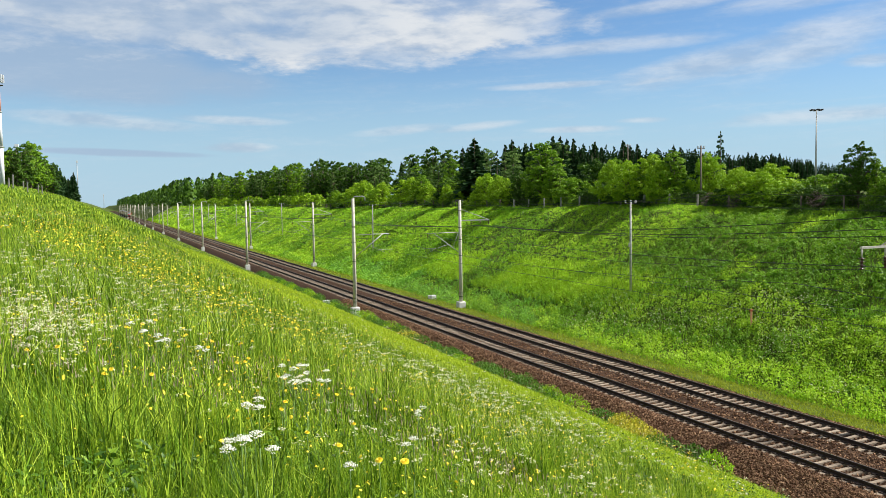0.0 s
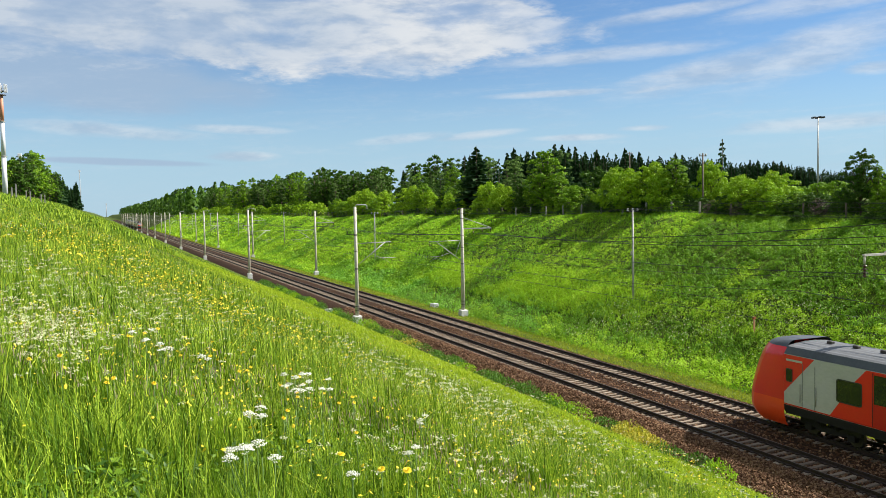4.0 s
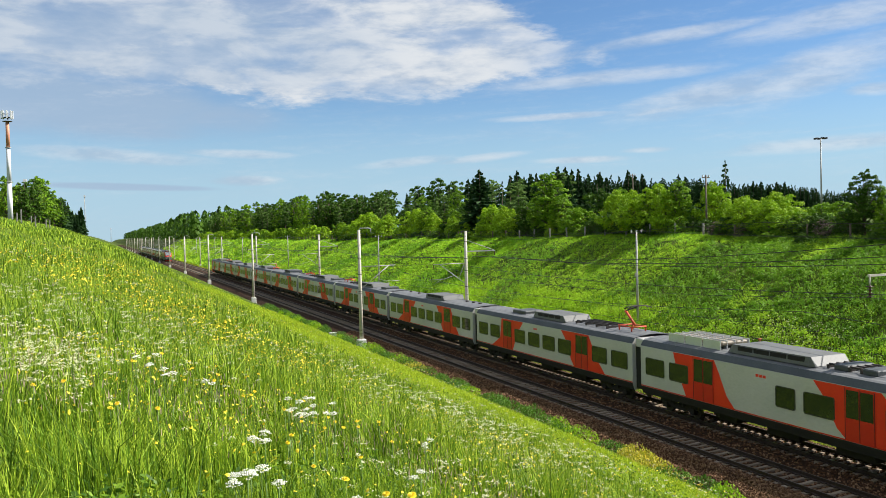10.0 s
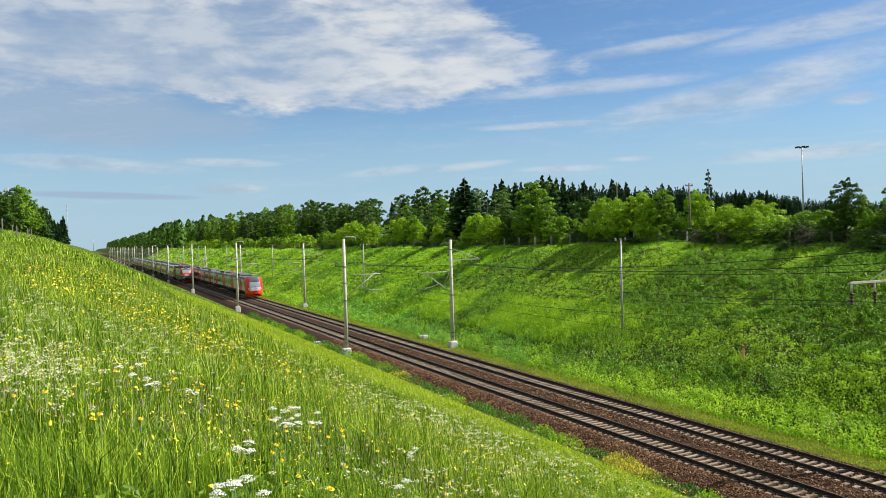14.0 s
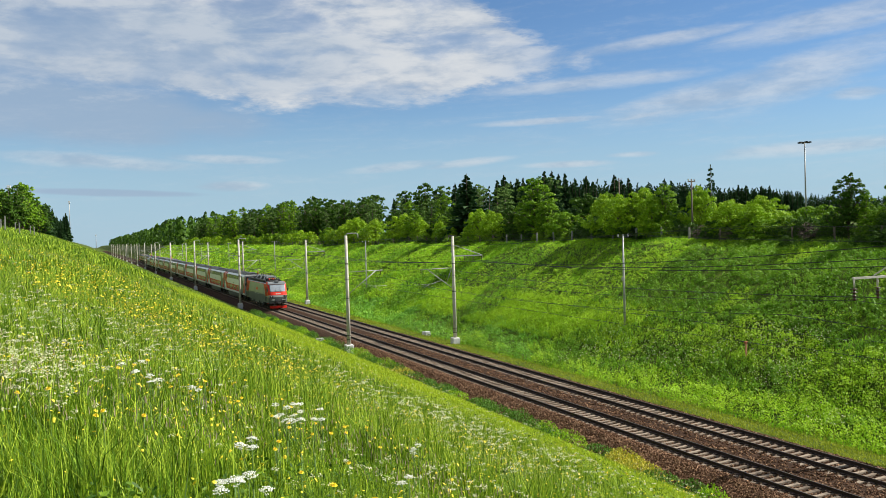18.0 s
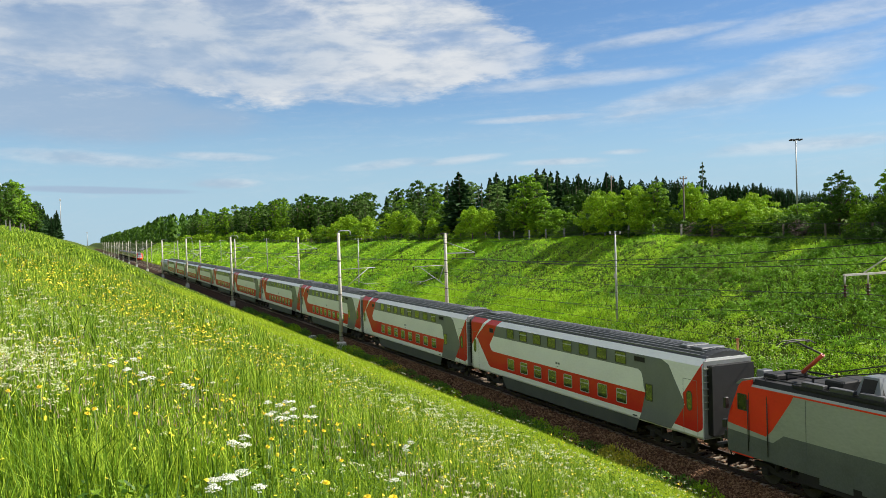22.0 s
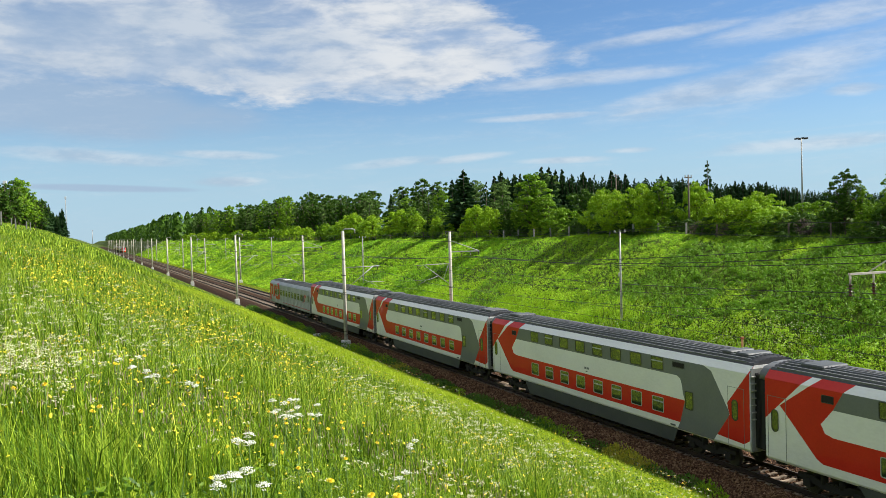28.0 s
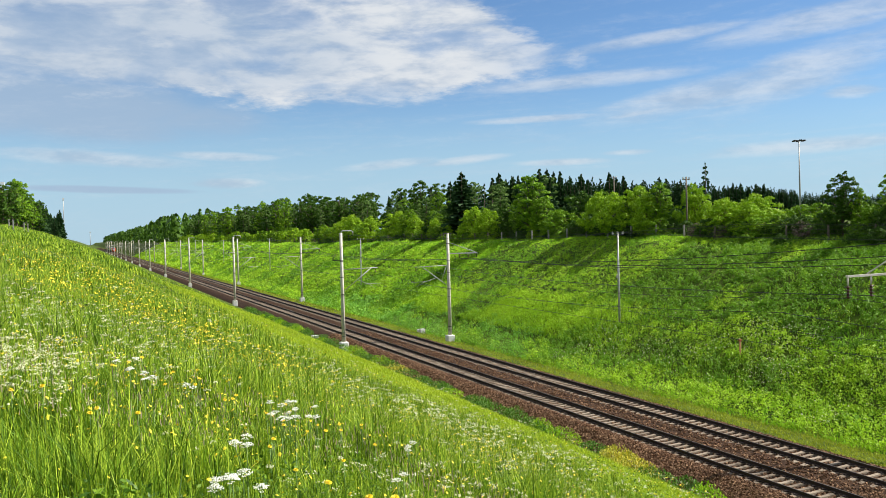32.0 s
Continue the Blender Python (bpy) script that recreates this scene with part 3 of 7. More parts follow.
def far_poles():
    a = slim_pole()
    ys = [63.2, 140.0, 217.5, 295, 372, 450]
    for k, y in enumerate(ys):
        m = pose(45, y, float(ground_z(45, y)) + 0.0, 0, 0.6 * (k % 2), 0)
        if k == 0:
            a.matrix_basis = m
        else:
            copy_thing(a, m)
    pts = [(45, y, float(ground_z(45, y)) + 8.3) for y in [-20.0] + ys]
    for dx in (-0.55, 0.55):
        top = thing("pole_line", "dark cable strung between slim poles", "overhead wire", "pole lines")
        for p, q in zip(pts[:-1], pts[1:]):
            part("cable", wire([(p[0] + dx, p[1], p[2]), (q[0] + dx, q[1], q[2])], 0.9, 0.014), M_wire, top)


far_poles()


def trackside_box(x, y, n):
    top = thing("trackside_box", "small whitewashed concrete equipment blocks beside the track", "equipment box", "trackside boxes")
    top.location = (x, y, float(ground_z(x, y)))
    for k in range(n):
        part("block", Shape().box(-0.3, 0.3, -0.28 + k * 0.75, 0.28 + k * 0.75, -0.15, 0.5 - 0.1 * k, 0.04), M_whitewash, top)
    s = Shape()
    s.tube([(0, -0.3, 0.2), (0.25, -0.45, 0.05), (0.5, -0.4, -0.1)], 0.04, 6)
    part("conduit", s, M_darksteel, top)


trackside_box(24.4, 93.6, 2)
trackside_box(37.2, 92.4, 2)

# ---- trains ----
M_tgrey = solid("train_light_grey_paint", [(0.39, 0.39, 0.37), (0.45, 0.445, 0.425), (0.50, 0.495, 0.475)], 0.6, 0.42, fine=20, stretch=(1, 0.4, 1), bump=0.03, spec=0.3)
M_twhite = solid("coach_white_paint", [(0.72, 0.71, 0.68), (0.79, 0.78, 0.75), (0.83, 0.82, 0.79)], 0.6, 0.42, fine=20, stretch=(1, 0.4, 1), bump=0.03, spec=0.3)
M_lgrey = solid("locomotive_grey_paint", [(0.25, 0.265, 0.235), (0.30, 0.315, 0.28), (0.34, 0.35, 0.315)], 0.6, 0.42, fine=20, stretch=(1, 0.4, 1), spec=0.3)
M_lflank = solid("locomotive_dark_flank", [(0.08505, 0.0945, 0.08694), (0.1323, 0.1436, 0.1342)], 0.7, 0.5, fine=18, spec=0.25)
M_tmid = solid("train_mid_grey_paint", [(0.13, 0.14, 0.14), (0.17, 0.18, 0.18)], 0.6, 0.45, fine=20, spec=0.25)
M_tdark = solid("train_dark_grey_paint", [(0.055, 0.06, 0.062), (0.085, 0.09, 0.09)], 0.8, 0.5, fine=16, spec=0.3)
M_tred = solid("train_red_paint", [(0.50, 0.016, 0.010), (0.60, 0.024, 0.014)], 0.6, 0.5, fine=20, spec=0.18)
M_tscarlet = solid("train_scarlet_paint", [(0.66, 0.027, 0.011), (0.76, 0.034, 0.015)], 0.6, 0.5, fine=20, spec=0.18)
M_tcrimson = solid("train_crimson_paint", [(0.66, 0.015, 0.018), (0.76, 0.020, 0.024)], 0.6, 0.45, fine=20, spec=0.25)
M_torange = solid("train_orange_red_paint", [(0.78, 0.06, 0.012), (0.86, 0.08, 0.015)], 0.6, 0.45, fine=20, spec=0.2)
M_beige = solid("beige_roof_cover", [(0.17, 0.14, 0.10), (0.24, 0.205, 0.15)], 1.5, 0.6, fine=12)
M_hvac = solid("roof_unit_grey", [(0.075, 0.078, 0.076), (0.115, 0.118, 0.115)], 0.8, 0.6, fine=14, bump=0.1)
M_troof = solid("train_roof_grey", [(0.075, 0.08, 0.085), (0.11, 0.115, 0.12), (0.15, 0.155, 0.16)], 0.7, 0.6, fine=14, stretch=(1, 0.3, 1))
M_trib = solid("train_roof_rib_dark", [(0.035, 0.035, 0.037), (0.065, 0.065, 0.068)], 0.8, 0.6, fine=14)
M_tshoulder = solid("train_roof_shoulder_slate", [(0.06, 0.068, 0.08), (0.09, 0.10, 0.115)], 0.7, 0.6, fine=14, spec=0.2)
# dirt colour taken near black, with the deep shade below the cars in it
M_under = solid("underframe_dirt_in_shade", [(0.007, 0.006, 0.0055), (0.018, 0.015, 0.013)], 1.5, 0.85, fine=10, bump=0.3)
M_endwall = solid("coach_end_grey", [(0.20, 0.205, 0.19), (0.28, 0.285, 0.27)], 0.8, 0.5, fine=12, spec=0.25)
M_black = solid("roof_soot_black", [(0.010, 0.010, 0.011), (0.028, 0.027, 0.027)], 1.2, 0.7, fine=10, spec=0.25)
M_rubber = solid("gangway_rubber", [(0.005, 0.005, 0.005), (0.011, 0.011, 0.011)], 2, 0.8)
M_glass = solid("dark_window_glass", [(0.008, 0.014, 0.009), (0.016, 0.026, 0.016)], 0.8, 0.05, spec=0.4)
# green in the base adds to the meadow's reflection in the coach panes
M_coachglass = solid("coach_glass_meadow_tint", [(0.010, 0.020, 0.012), (0.020, 0.036, 0.022)], 0.8, 0.05, spec=0.8)
M_frame = solid("window_frame_black", [(0.015, 0.016, 0.016), (0.03, 0.03, 0.03)], 3, 0.4)
M_trim = solid("window_trim_pale", [(0.36, 0.38, 0.35), (0.45, 0.47, 0.43)], 3, 0.4)
# pale base stands in for sky reflected in the windscreens
M_screen = solid("glass_sky_tone", [(0.20, 0.23, 0.25), (0.28, 0.31, 0.33)], 0.7, 0.08, spec=0.9)
M_silver = solid("silver_paint", [(0.50, 0.51, 0.52), (0.60, 0.61, 0.62)], 1, 0.35, 0.3)
M_steel = solid("bright_corrugated_steel", [(0.27, 0.2767, 0.27), (0.432, 0.4388, 0.4253)], 0.6, 0.45, 0.25, fine=16)
M_lamp = solid("headlamp_glass", [(0.55, 0.56, 0.56), (0.7, 0.7, 0.7)], 4, 0.1)
M_panto = solid("pantograph_red", [(0.50, 0.05, 0.02), (0.60, 0.09, 0.03)], 3, 0.5)
M_leads = solid("yellow_leads", [(0.50, 0.34, 0.05), (0.60, 0.44, 0.09)], 4, 0.5)
M_wheel = solid("wheel_steel", [(0.05, 0.045, 0.04), (0.10, 0.09, 0.08)], 3, 0.5, 0.6)

# clear lacquer over the paint, and double panes
for painted, coat in ((M_tgrey, 0.35), (M_twhite, 0.35), (M_lgrey, 0.5), (M_tmid, 0.35), (M_tred, 0.3), (M_tscarlet, 0.3), (M_tcrimson, 0.6), (M_torange, 0.5), (M_glass, 0.15), (M_coachglass, 1.0), (M_screen, 1.0)):
    shader = painted.node_tree.nodes["Principled BSDF"]
    shader.inputs["Coat Weight"].default_value, shader.inputs["Coat Roughness"].default_value = coat, 0.06
for pane in (M_coachglass, M_screen):
    pane.node_tree.nodes["Principled BSDF"].inputs["Coat IOR"].default_value = 1.85


def cut(poly, z0, z1):
    """The part of a (y, z) polygon between two heights."""
    for keep, level in ((1, z0), (-1, z1)):
        out = []
        for (ya, za), (yb, zb) in zip(poly, poly[1:] + poly[:1]):
            ia, ib = keep * (za - level) >= 0, keep * (zb - level) >= 0
            if ia:
                out.append((ya, za))
            if ia != ib:
                f = (level - za) / (zb - za)
                out.append((ya + f * (yb - ya), level))
        poly = out
        if len(poly) < 3:
            return []
    return poly


def paint(top, name, polys, half, breaks, off, material, label=""):
    """Painted areas on both flanks, given as (y, z) outlines; half(z) is the body's half width."""
    for sgn in (-1, 1):
        s = Shape()
        for poly in polys:
            for a, b in zip(breaks[:-1], breaks[1:]):
                q = cut(poly, a, b)
                if q:
                    s.add([(sgn * (half(z) + off), y, z) for y, z in q], [tuple(range(len(q)))])
        part(name, s, material, top, label)


def rounded(y0, y1, z0, z1, r, n=3):
    pts = []
    for cy, cz, a0 in ((y1 - r, z1 - r, 0), (y0 + r, z1 - r, 90), (y0 + r, z0 + r, 180), (y1 - r, z0 + r, 270)):
        for k in range(n + 1):
            a = radians(a0 + 90 * k / n)
            pts.append((cy + r * math.cos(a), cz + r * math.sin(a)))
    return pts


def window(top, y0, y1, z0, z1, half, r=0.09, rim=0.05, frame_mat=None, pane_mat=None, split=0.0, name="window"):
    for sgn in (-1, 1):
        outer, inner = rounded(y0, y1, z0, z1, r), rounded(y0 + rim, y1 - rim, z0 + rim, z1 - rim, max(0.02, r - rim * 0.5))
        n = len(outer)
        x = sgn * half((z0 + z1) / 2)
        s = Shape()
        v = [(x + sgn * 0.004, *p) for p in outer] + [(x + sgn * 0.022, *p) for p in outer] + [(x + sgn * 0.022, *p) for p in inner] + [(x + sgn * 0.006, *p) for p in inner]
        f = [(k * n + i, k * n + (i + 1) % n, k * n + n + (i + 1) % n, k * n + n + i) for k in range(3) for i in range(n)]
        s.add(v, f)
        w = part(name, s, frame_mat or M_frame, top)
        g = Shape().add([(x + sgn * 0.010, *p) for p in inner], [tuple(range(n))])
        part("pane", g, pane_mat or M_glass, w)
        if split:
            zz = z1 - split
            part("mullion", Shape().box(min(x + sgn * 0.008, x + sgn * 0.022), max(x + sgn * 0.008, x + sgn * 0.022), y0 + rim, y1 - rim, zz - 0.03, zz + 0.03), M_trim, w)


def hull(points, y0, y1, ends=0.0):
    """A body of constant cross-section (half outline from bottom to top), rounded in a little at both ends."""
    ring = [(-x, z) for x, z in points] + [(x, z) for x, z in reversed(points)]
    s = Shape()
    rows = [(y0, 1 - ends * 0.02), (y0 + ends, 1.0), (y1 - ends, 1.0), (y1, 1 - ends * 0.02)] if ends else [(y0, 1.0), (y1, 1.0)]
    s.loft([[(x * k, y, z) for x, z in ring] for y, k in rows], smooth=False)
    return s


def bogie(top, y, wheel_r=0.475, base=1.25, w=1.05):
    s = Shape()
    for side in (-1, 1):
        x = side * w
        s.loft([[(x - 0.09, y + dy, z0), (x + 0.09, y + dy, z0), (x + 0.09, y + dy, z1), (x - 0.09, y + dy, z1)] for dy, z0, z1 in ((-1.75, 0.62, 0.82), (-0.9, 0.5, 0.82), (-0.5, 0.4, 0.7), (0.5, 0.4, 0.7), (0.9, 0.5, 0.82), (1.75, 0.62, 0.82))], smooth=False)
        for e in (-1, 1):
            s.box(x - 0.16, x + 0.16, y + e * base - 0.2, y + e * base + 0.2, 0.33, 0.66, 0.03)
            s.tube([(x, y + e * 0.45, 0.62), (x, y + e * 0.45, 1.0)], 0.15, 8)
    s.box(-w, w, y - 0.22, y + 0.22, 0.45, 0.75)
    b = part("bogie", s, M_under, top)
    for e in (-1, 1):
        for side in (-1, 1):
            ws = Shape()
            yy = y + e * base
            ring = lambda r, x: [(x, yy + r * math.cos(k * 0.3142), 0.475 + r * math.sin(k * 0.3142)) for k in range(20)]
            ws.loft([ring(wheel_r + 0.03, side * 0.70), ring(wheel_r + 0.03, side * 0.735), ring(wheel_r, side * 0.74), ring(wheel_r - 0.01, side * 0.86)])
            part("wheel", ws, M_wheel, b)


def underfloor(top, spans, x=1.25, z0=0.42, z1=1.2):
    for y0, y1 in spans:
        part("underfloor_box", Shape().box(-x, x, y0, y1, z0, z1, 0.04), M_under, top)


def pantograph(top, y, z, up, flip=1, base_mat=None):
    base = Shape()
    for dx in (-0.55, 0.55):
        base.tube([(dx, y - 0.8, z), (dx, y + 0.8, z)], 0.045, 6)
        for dy in (-0.7, 0.7):
            base.tube([(dx, y + dy, z - 0.3), (dx, y + dy, z)], 0.06, 6)
    for dy in (-0.8, 0.8):
        base.tube([(-0.55, y + dy, z), (0.55, y + dy, z)], 0.045, 6)
    p = part("pantograph", base, base_mat or M_panto, top, "folding current collector with a red arm")
    arm = Shape()
    knee = (0, y + flip * (0.75 if up else 1.1), z + (0.95 if up else 0.2))
    head = (0, y - flip * (0.7 if up else 0.35), z + (1.35 if up else 0.32))
    arm.tube([(0, y - flip * 0.35, z + 0.05), knee], 0.085, 6)
    part("arm", arm, M_panto, p)
    part("upper_arm", Shape().tube([knee, head], 0.045, 6), M_darksteel, p)
    bow = Shape()
    for dy in (-0.18, 0.18):
        bow.tube([(-0.95, head[1] + dy, head[2] - 0.12), (-0.6, head[1] + dy, head[2] + 0.04), (0.6, head[1] + dy, head[2] + 0.04), (0.95, head[1] + dy, head[2] - 0.12)], 0.03, 5)
    part("bow", bow, M_darksteel, p)


# double-deck coach: y runs from the end that faces the locomotive
def dd_half(z):
    return 1.55 if z <= 4.65 else 1.55 - (z - 4.65) * 0.86


def double_decker():
    top = thing("double_deck_coach", "white, red and grey double-deck coach with two window rows", "train car", "cars of the express train")
    L = 25.36
    prof = [(1.47, 1.12), (1.55, 1.24), (1.55, 4.65), (1.25, 5.0)]
    part("body", hull(prof, 0, L, 0.0), M_twhite, top)
    roof = Shape()
    n = 22
    arc = []
    for k in range(n + 1):
        f = -1 + 2 * k / n
        arc.append((1.27 * f, 4.99 + 0.27 * (1 - abs(f) ** 2.3) + (0.055 if k % 2 else 0.0)))
    roof.loft([[(x, y, z) for x, z in arc] + [(1.2, y, 4.9), (-1.2, y, 4.9)] for y in (0.03, L - 0.03)], smooth=False)
    part("roof", roof, M_trib, top, "dark ribbed steel roof")
    for y in (2.5, 6.5, 10.5, 14.5, 18.5, 22.5):
        part("roof_seam", Shape().loft([[(1.28 * f, y + d, 5.01 + 0.275 * (1 - abs(f) ** 2.3) + 0.03) for f in (-1, -0.8, -0.5, 0, 0.5, 0.8, 1)] for d in (-0.03, 0.03)], close=False, caps=False), M_trib, top)
    ribs = Shape()
    for k in range(11):
        f = -0.92 + 1.84 * k / 10
        x, z = 1.27 * f, 5.0 + 0.27 * (1 - abs(f) ** 2.3)
        ribs.box(x - 0.035, x + 0.035, 0.5, L - 0.35, z - 0.02, z + 0.085)
    for y0, y1 in ((0.9, 1.7), (2.0, 2.6), (L - 2.4, L - 1.2)):
        part("roof_vent", Shape().box(-0.75, 0.75, y0, y1, 5.2, 5.38, 0.05), M_tdark, top, "low dark roof vent")
    part("roof_ribs", ribs, M_troof, top, "raised roof ribs")
    br = [1.0, 4.65, 5.02]
    paint(top, "red_band", [[(21.3, 4.65), (22.95, 4.65), (24.55, 3.58), (24.3, 3.36), (22.62, 1.72), (22.3, 1.58), (4.75, 1.55), (4.36, 2.70), (21.8, 2.76), (22.2, 2.86), (22.4, 3.2), (21.8, 3.87)]], dd_half, br, 0.004, M_tred, "red painted flank band")
    paint(top, "red_corner", [[(23.4, 4.65), (L, 4.65), (L, 2.9)], [(23.4, 4.65), (23.0, 5.02), (L, 5.02), (L, 4.65)], [(21.3, 4.65), (22.95, 4.65), (22.5, 5.02), (20.9, 5.02)]], dd_half, br, 0.004, M_tred)
    paint(top, "grey_band", [[(21.3, 4.65), (21.8, 3.87), (4.95, 3.87), (4.68, 3.74), (4.55, 3.4), (4.5, 3.0), (4.36, 2.70), (4.75, 1.55), (4.95, 1.2), (2.35, 1.2), (1.30, 2.55), (1.32, 2.75), (2.45, 4.45), (3.0, 4.65)]], dd_half, br, 0.0045, M_tmid, "mid grey painted window band")
    paint(top, "red_end", [[(0, 4.65), (0.1, 4.65), (1.42, 3.12), (1.28, 2.6), (2.1, 1.52), (0.38, 1.42), (0.05, 1.62), (0, 1.75)], [(0, 4.65), (0.1, 4.65), (0, 5.02)]], dd_half, br, 0.004, M_tred)
    for sgn in (-1, 1):
        s = Shape().slab([(5.0, 1.2), (5.35, 0.46), (20.1, 0.40), (20.75, 1.2)], lambda z: sgn * 1.50, -0.05 * sgn)
        part("skirt", s, M_tdark, top, "dark grey lower skirt")
    for k in range(8):
        y1 = 19.72 - 1.82 * k
        window(top, y1 - 1.0, y1, 3.95, 4.62, dd_half, 0.08, 0.035, M_frame, M_coachglass, split=0.22 if k % 3 == 1 else 0.0)
        window(top, y1 - 0.98, y1 - 0.04, 1.77, 2.55, dd_half, 0.08, 0.035, M_trim, M_coachglass, split=0.24 if k % 3 != 0 else 0.0)
    for y0, y1, z0, z1 in ((4.35, 5.25, 4.26, 4.54), (21.75, 22.35, 4.1, 4.42)):
        window(top, y0, y1, z0, z1, dd_half, 0.03, 0.03, M_frame, M_under, name="vent_grille")
    window(top, 24.62, 25.02, 2.38, 3.36, dd_half, 0.19, 0.03, M_frame, M_coachglass, name="door_window")
    window(top, 0.72, 1.12, 2.38, 3.36, dd_half, 0.19, 0.03, M_frame, M_coachglass, name="door_window")
    for sgn in (-1, 1):
        x = sgn * 1.556
        a, b = sorted((x, x + sgn * 0.006))
        for y0 in (24.2, 0.35):
            s = Shape()
            s.box(a, b, y0, y0 + 0.02, 1.25, 3.9)
            s.box(a, b, y0 + 1.0, y0 + 1.02, 1.25, 3.9)
            s.box(a, b, y0, y0 + 1.02, 3.9, 3.92)
            part("door_seam", s, M_tmid, top)
        s = Shape()
        s.box(a, b, 13.1, 13.32, 3.02, 3.14)
        s.box(a, b, 12.85, 13.05, 3.02, 3.14)
        s.box(a, b, 13.0, 13.2, 2.86, 2.9)
        part("lettering", s, M_tmid, top)
        s = Shape()
        s.box(a, b, 5.1, 5.5, 1.28, 1.36)
        part("number_strip", s, M_tdark, top)
    for k in range(7):
        part("end_step", Shape().box(-1.5, -1.2, -0.16, -0.05, 2.6 + 0.32 * k, 2.64 + 0.32 * k), M_galv, top)
    for y0, y1 in ((3.75, 4.35),):
        window(top, y0, y1, 2.3, 3.2, dd_half, 0.08, 0.035, M_frame, M_coachglass, name="stair_window")
    part("end_wall", Shape().box(-1.5, 1.5, -0.05, -0.004, 1.15, 4.9, 0.02), M_endwall, top, "pale grey coach end wall")
    for k in range(5):
        part("bellows_fold", Shape().box(-1.3, 1.3, -0.42 + 0.075 * k, -0.375 + 0.075 * k, 1.35, 4.7 - 0.05 * (k % 2), 0.01), M_rubber, top)
    g = Shape().box(-1.32, 1.32, L, L + 0.48, 1.35, 4.75, 0.02)
    part("gangway", g, M_rubber, top, "black rubber bellows")
    part("gangway_hood", Shape().loft([[(1.38 * math.sin(a), y, 4.45 + 0.78 * math.cos(a) ** 0.6 if abs(a) < 1.57 else 4.45) for a in (-1.56, -1.3, -0.9, -0.45, 0, 0.45, 0.9, 1.3, 1.56)] for y in (L, L + 0.5)], caps=False), M_troof, top)
    for y in (3.1, L - 3.1):
        bogie(top, y)
    underfloor(top, ((6.0, 19.6),), 1.35, 0.45, 1.15)
    for y in (0.3, L - 0.3):
        for x in (-0.87, 0.87):
            part("buffer", Shape().box(x - 0.2, x + 0.2, y - 0.25, y + 0.25, 0.85, 1.15, 0.03), M_under, top)
    return top


# commuter train, driving and middle cars
def emu_half(z):
    return 1.72 if z <= 3.92 else 1.72 - (z - 3.92) * 0.55


EMU_PROF = [(1.60, 0.98), (1.72, 1.35), (1.72, 3.92), (1.50, 4.25), (1.1, 4.28)]
EMU_BR = [0.9, 1.35, 3.92]
RED_A = [(18.72, 3.92), (19.05, 2.3), (19.35, 2.12), (20.6, 1.5), (16.72, 1.5), (16.3, 2.2), (15.6, 3.2), (14.85, 3.92)]
RED_B = [(8.9, 3.92), (8.25, 3.3), (7.55, 1.9), (7.15, 1.5), (3.2, 1.5), (3.8, 2.07), (4.7, 3.26), (5.15, 3.92)]


def emu_shell(top, y0, y1):
    part("body", hull(EMU_PROF, y0, y1), M_tgrey, top)
    for sgn in (-1, 1):
        s = Shape().add([(sgn * 1.726, y0, 3.95), (sgn * 1.726, y1, 3.95), (sgn * 1.506, y1, 4.29), (sgn * 1.506, y0, 4.29)], [(0, 1, 2, 3)])
        part("roof_shoulder", s, M_tshoulder, top, "slate grey roof shoulder")
        a, b = sorted((sgn * 1.722, sgn * 1.732))
        part("red_line", Shape().box(a, b, y0, y1, 1.44, 1.50), M_tred, top)
        s = Shape().add([(sgn * 1.604, y0, 0.975), (sgn * 1.604, y1, 0.975), (sgn * 1.726, y1, 1.35), (sgn * 1.726, y0, 1.35), (sgn * 1.726, y1, 1.43), (sgn * 1.726, y0, 1.43)], [(0, 1, 2, 3), (3, 2, 4, 5)])
        part("sill_band", s, M_under, top, "dark sill band")
        part("skirt", Shape().box(min(sgn * 1.45, sgn * 1.62), max(sgn * 1.45, sgn * 1.62), y0 + 0.1, y1 - 0.1, 0.98, 1.2), M_under, top)
    roof = Shape()
    n = 18
    ring = [(-1.5 + 3.0 * k / n, 4.29 + 0.16 * (1 - abs(-1 + 2 * k / n) ** 2.2) + (0.022 if k % 2 else 0)) for k in range(n + 1)]
    roof.loft([[(x, y, z) for x, z in ring] for y in (y0, y1)], close=False, caps=False, smooth=False)
    part("roof", roof, M_troof, top, "ribbed pale grey roof")


def emu_door(top, y0, y1, split=True):
    for sgn in (-1, 1):
        a, b = sorted((sgn * 1.724, sgn * 1.738))
        d = part("door", Shape().box(a, b, y0, y1, 1.45, 3.86), M_tred, top, "red sliding door leaves")
        mid = (y0 + y1) / 2
        for p, q in ((y0 + 0.06, mid - 0.04), (mid + 0.04, y1 - 0.06)):
            a2, b2 = sorted((sgn * 1.738, sgn * 1.746))
            part("door_pane", Shape().box(a2, b2, p, q, 2.5, 3.78, 0.004), M_glass, d)
        a2, b2 = sorted((sgn * 1.738, sgn * 1.744))
        seam = Shape()
        for y in (y0, mid, y1):
            seam.box(a2, b2, y - 0.015, y + 0.015, 1.5, 3.86)
        part("door_seam", seam, M_under, d)


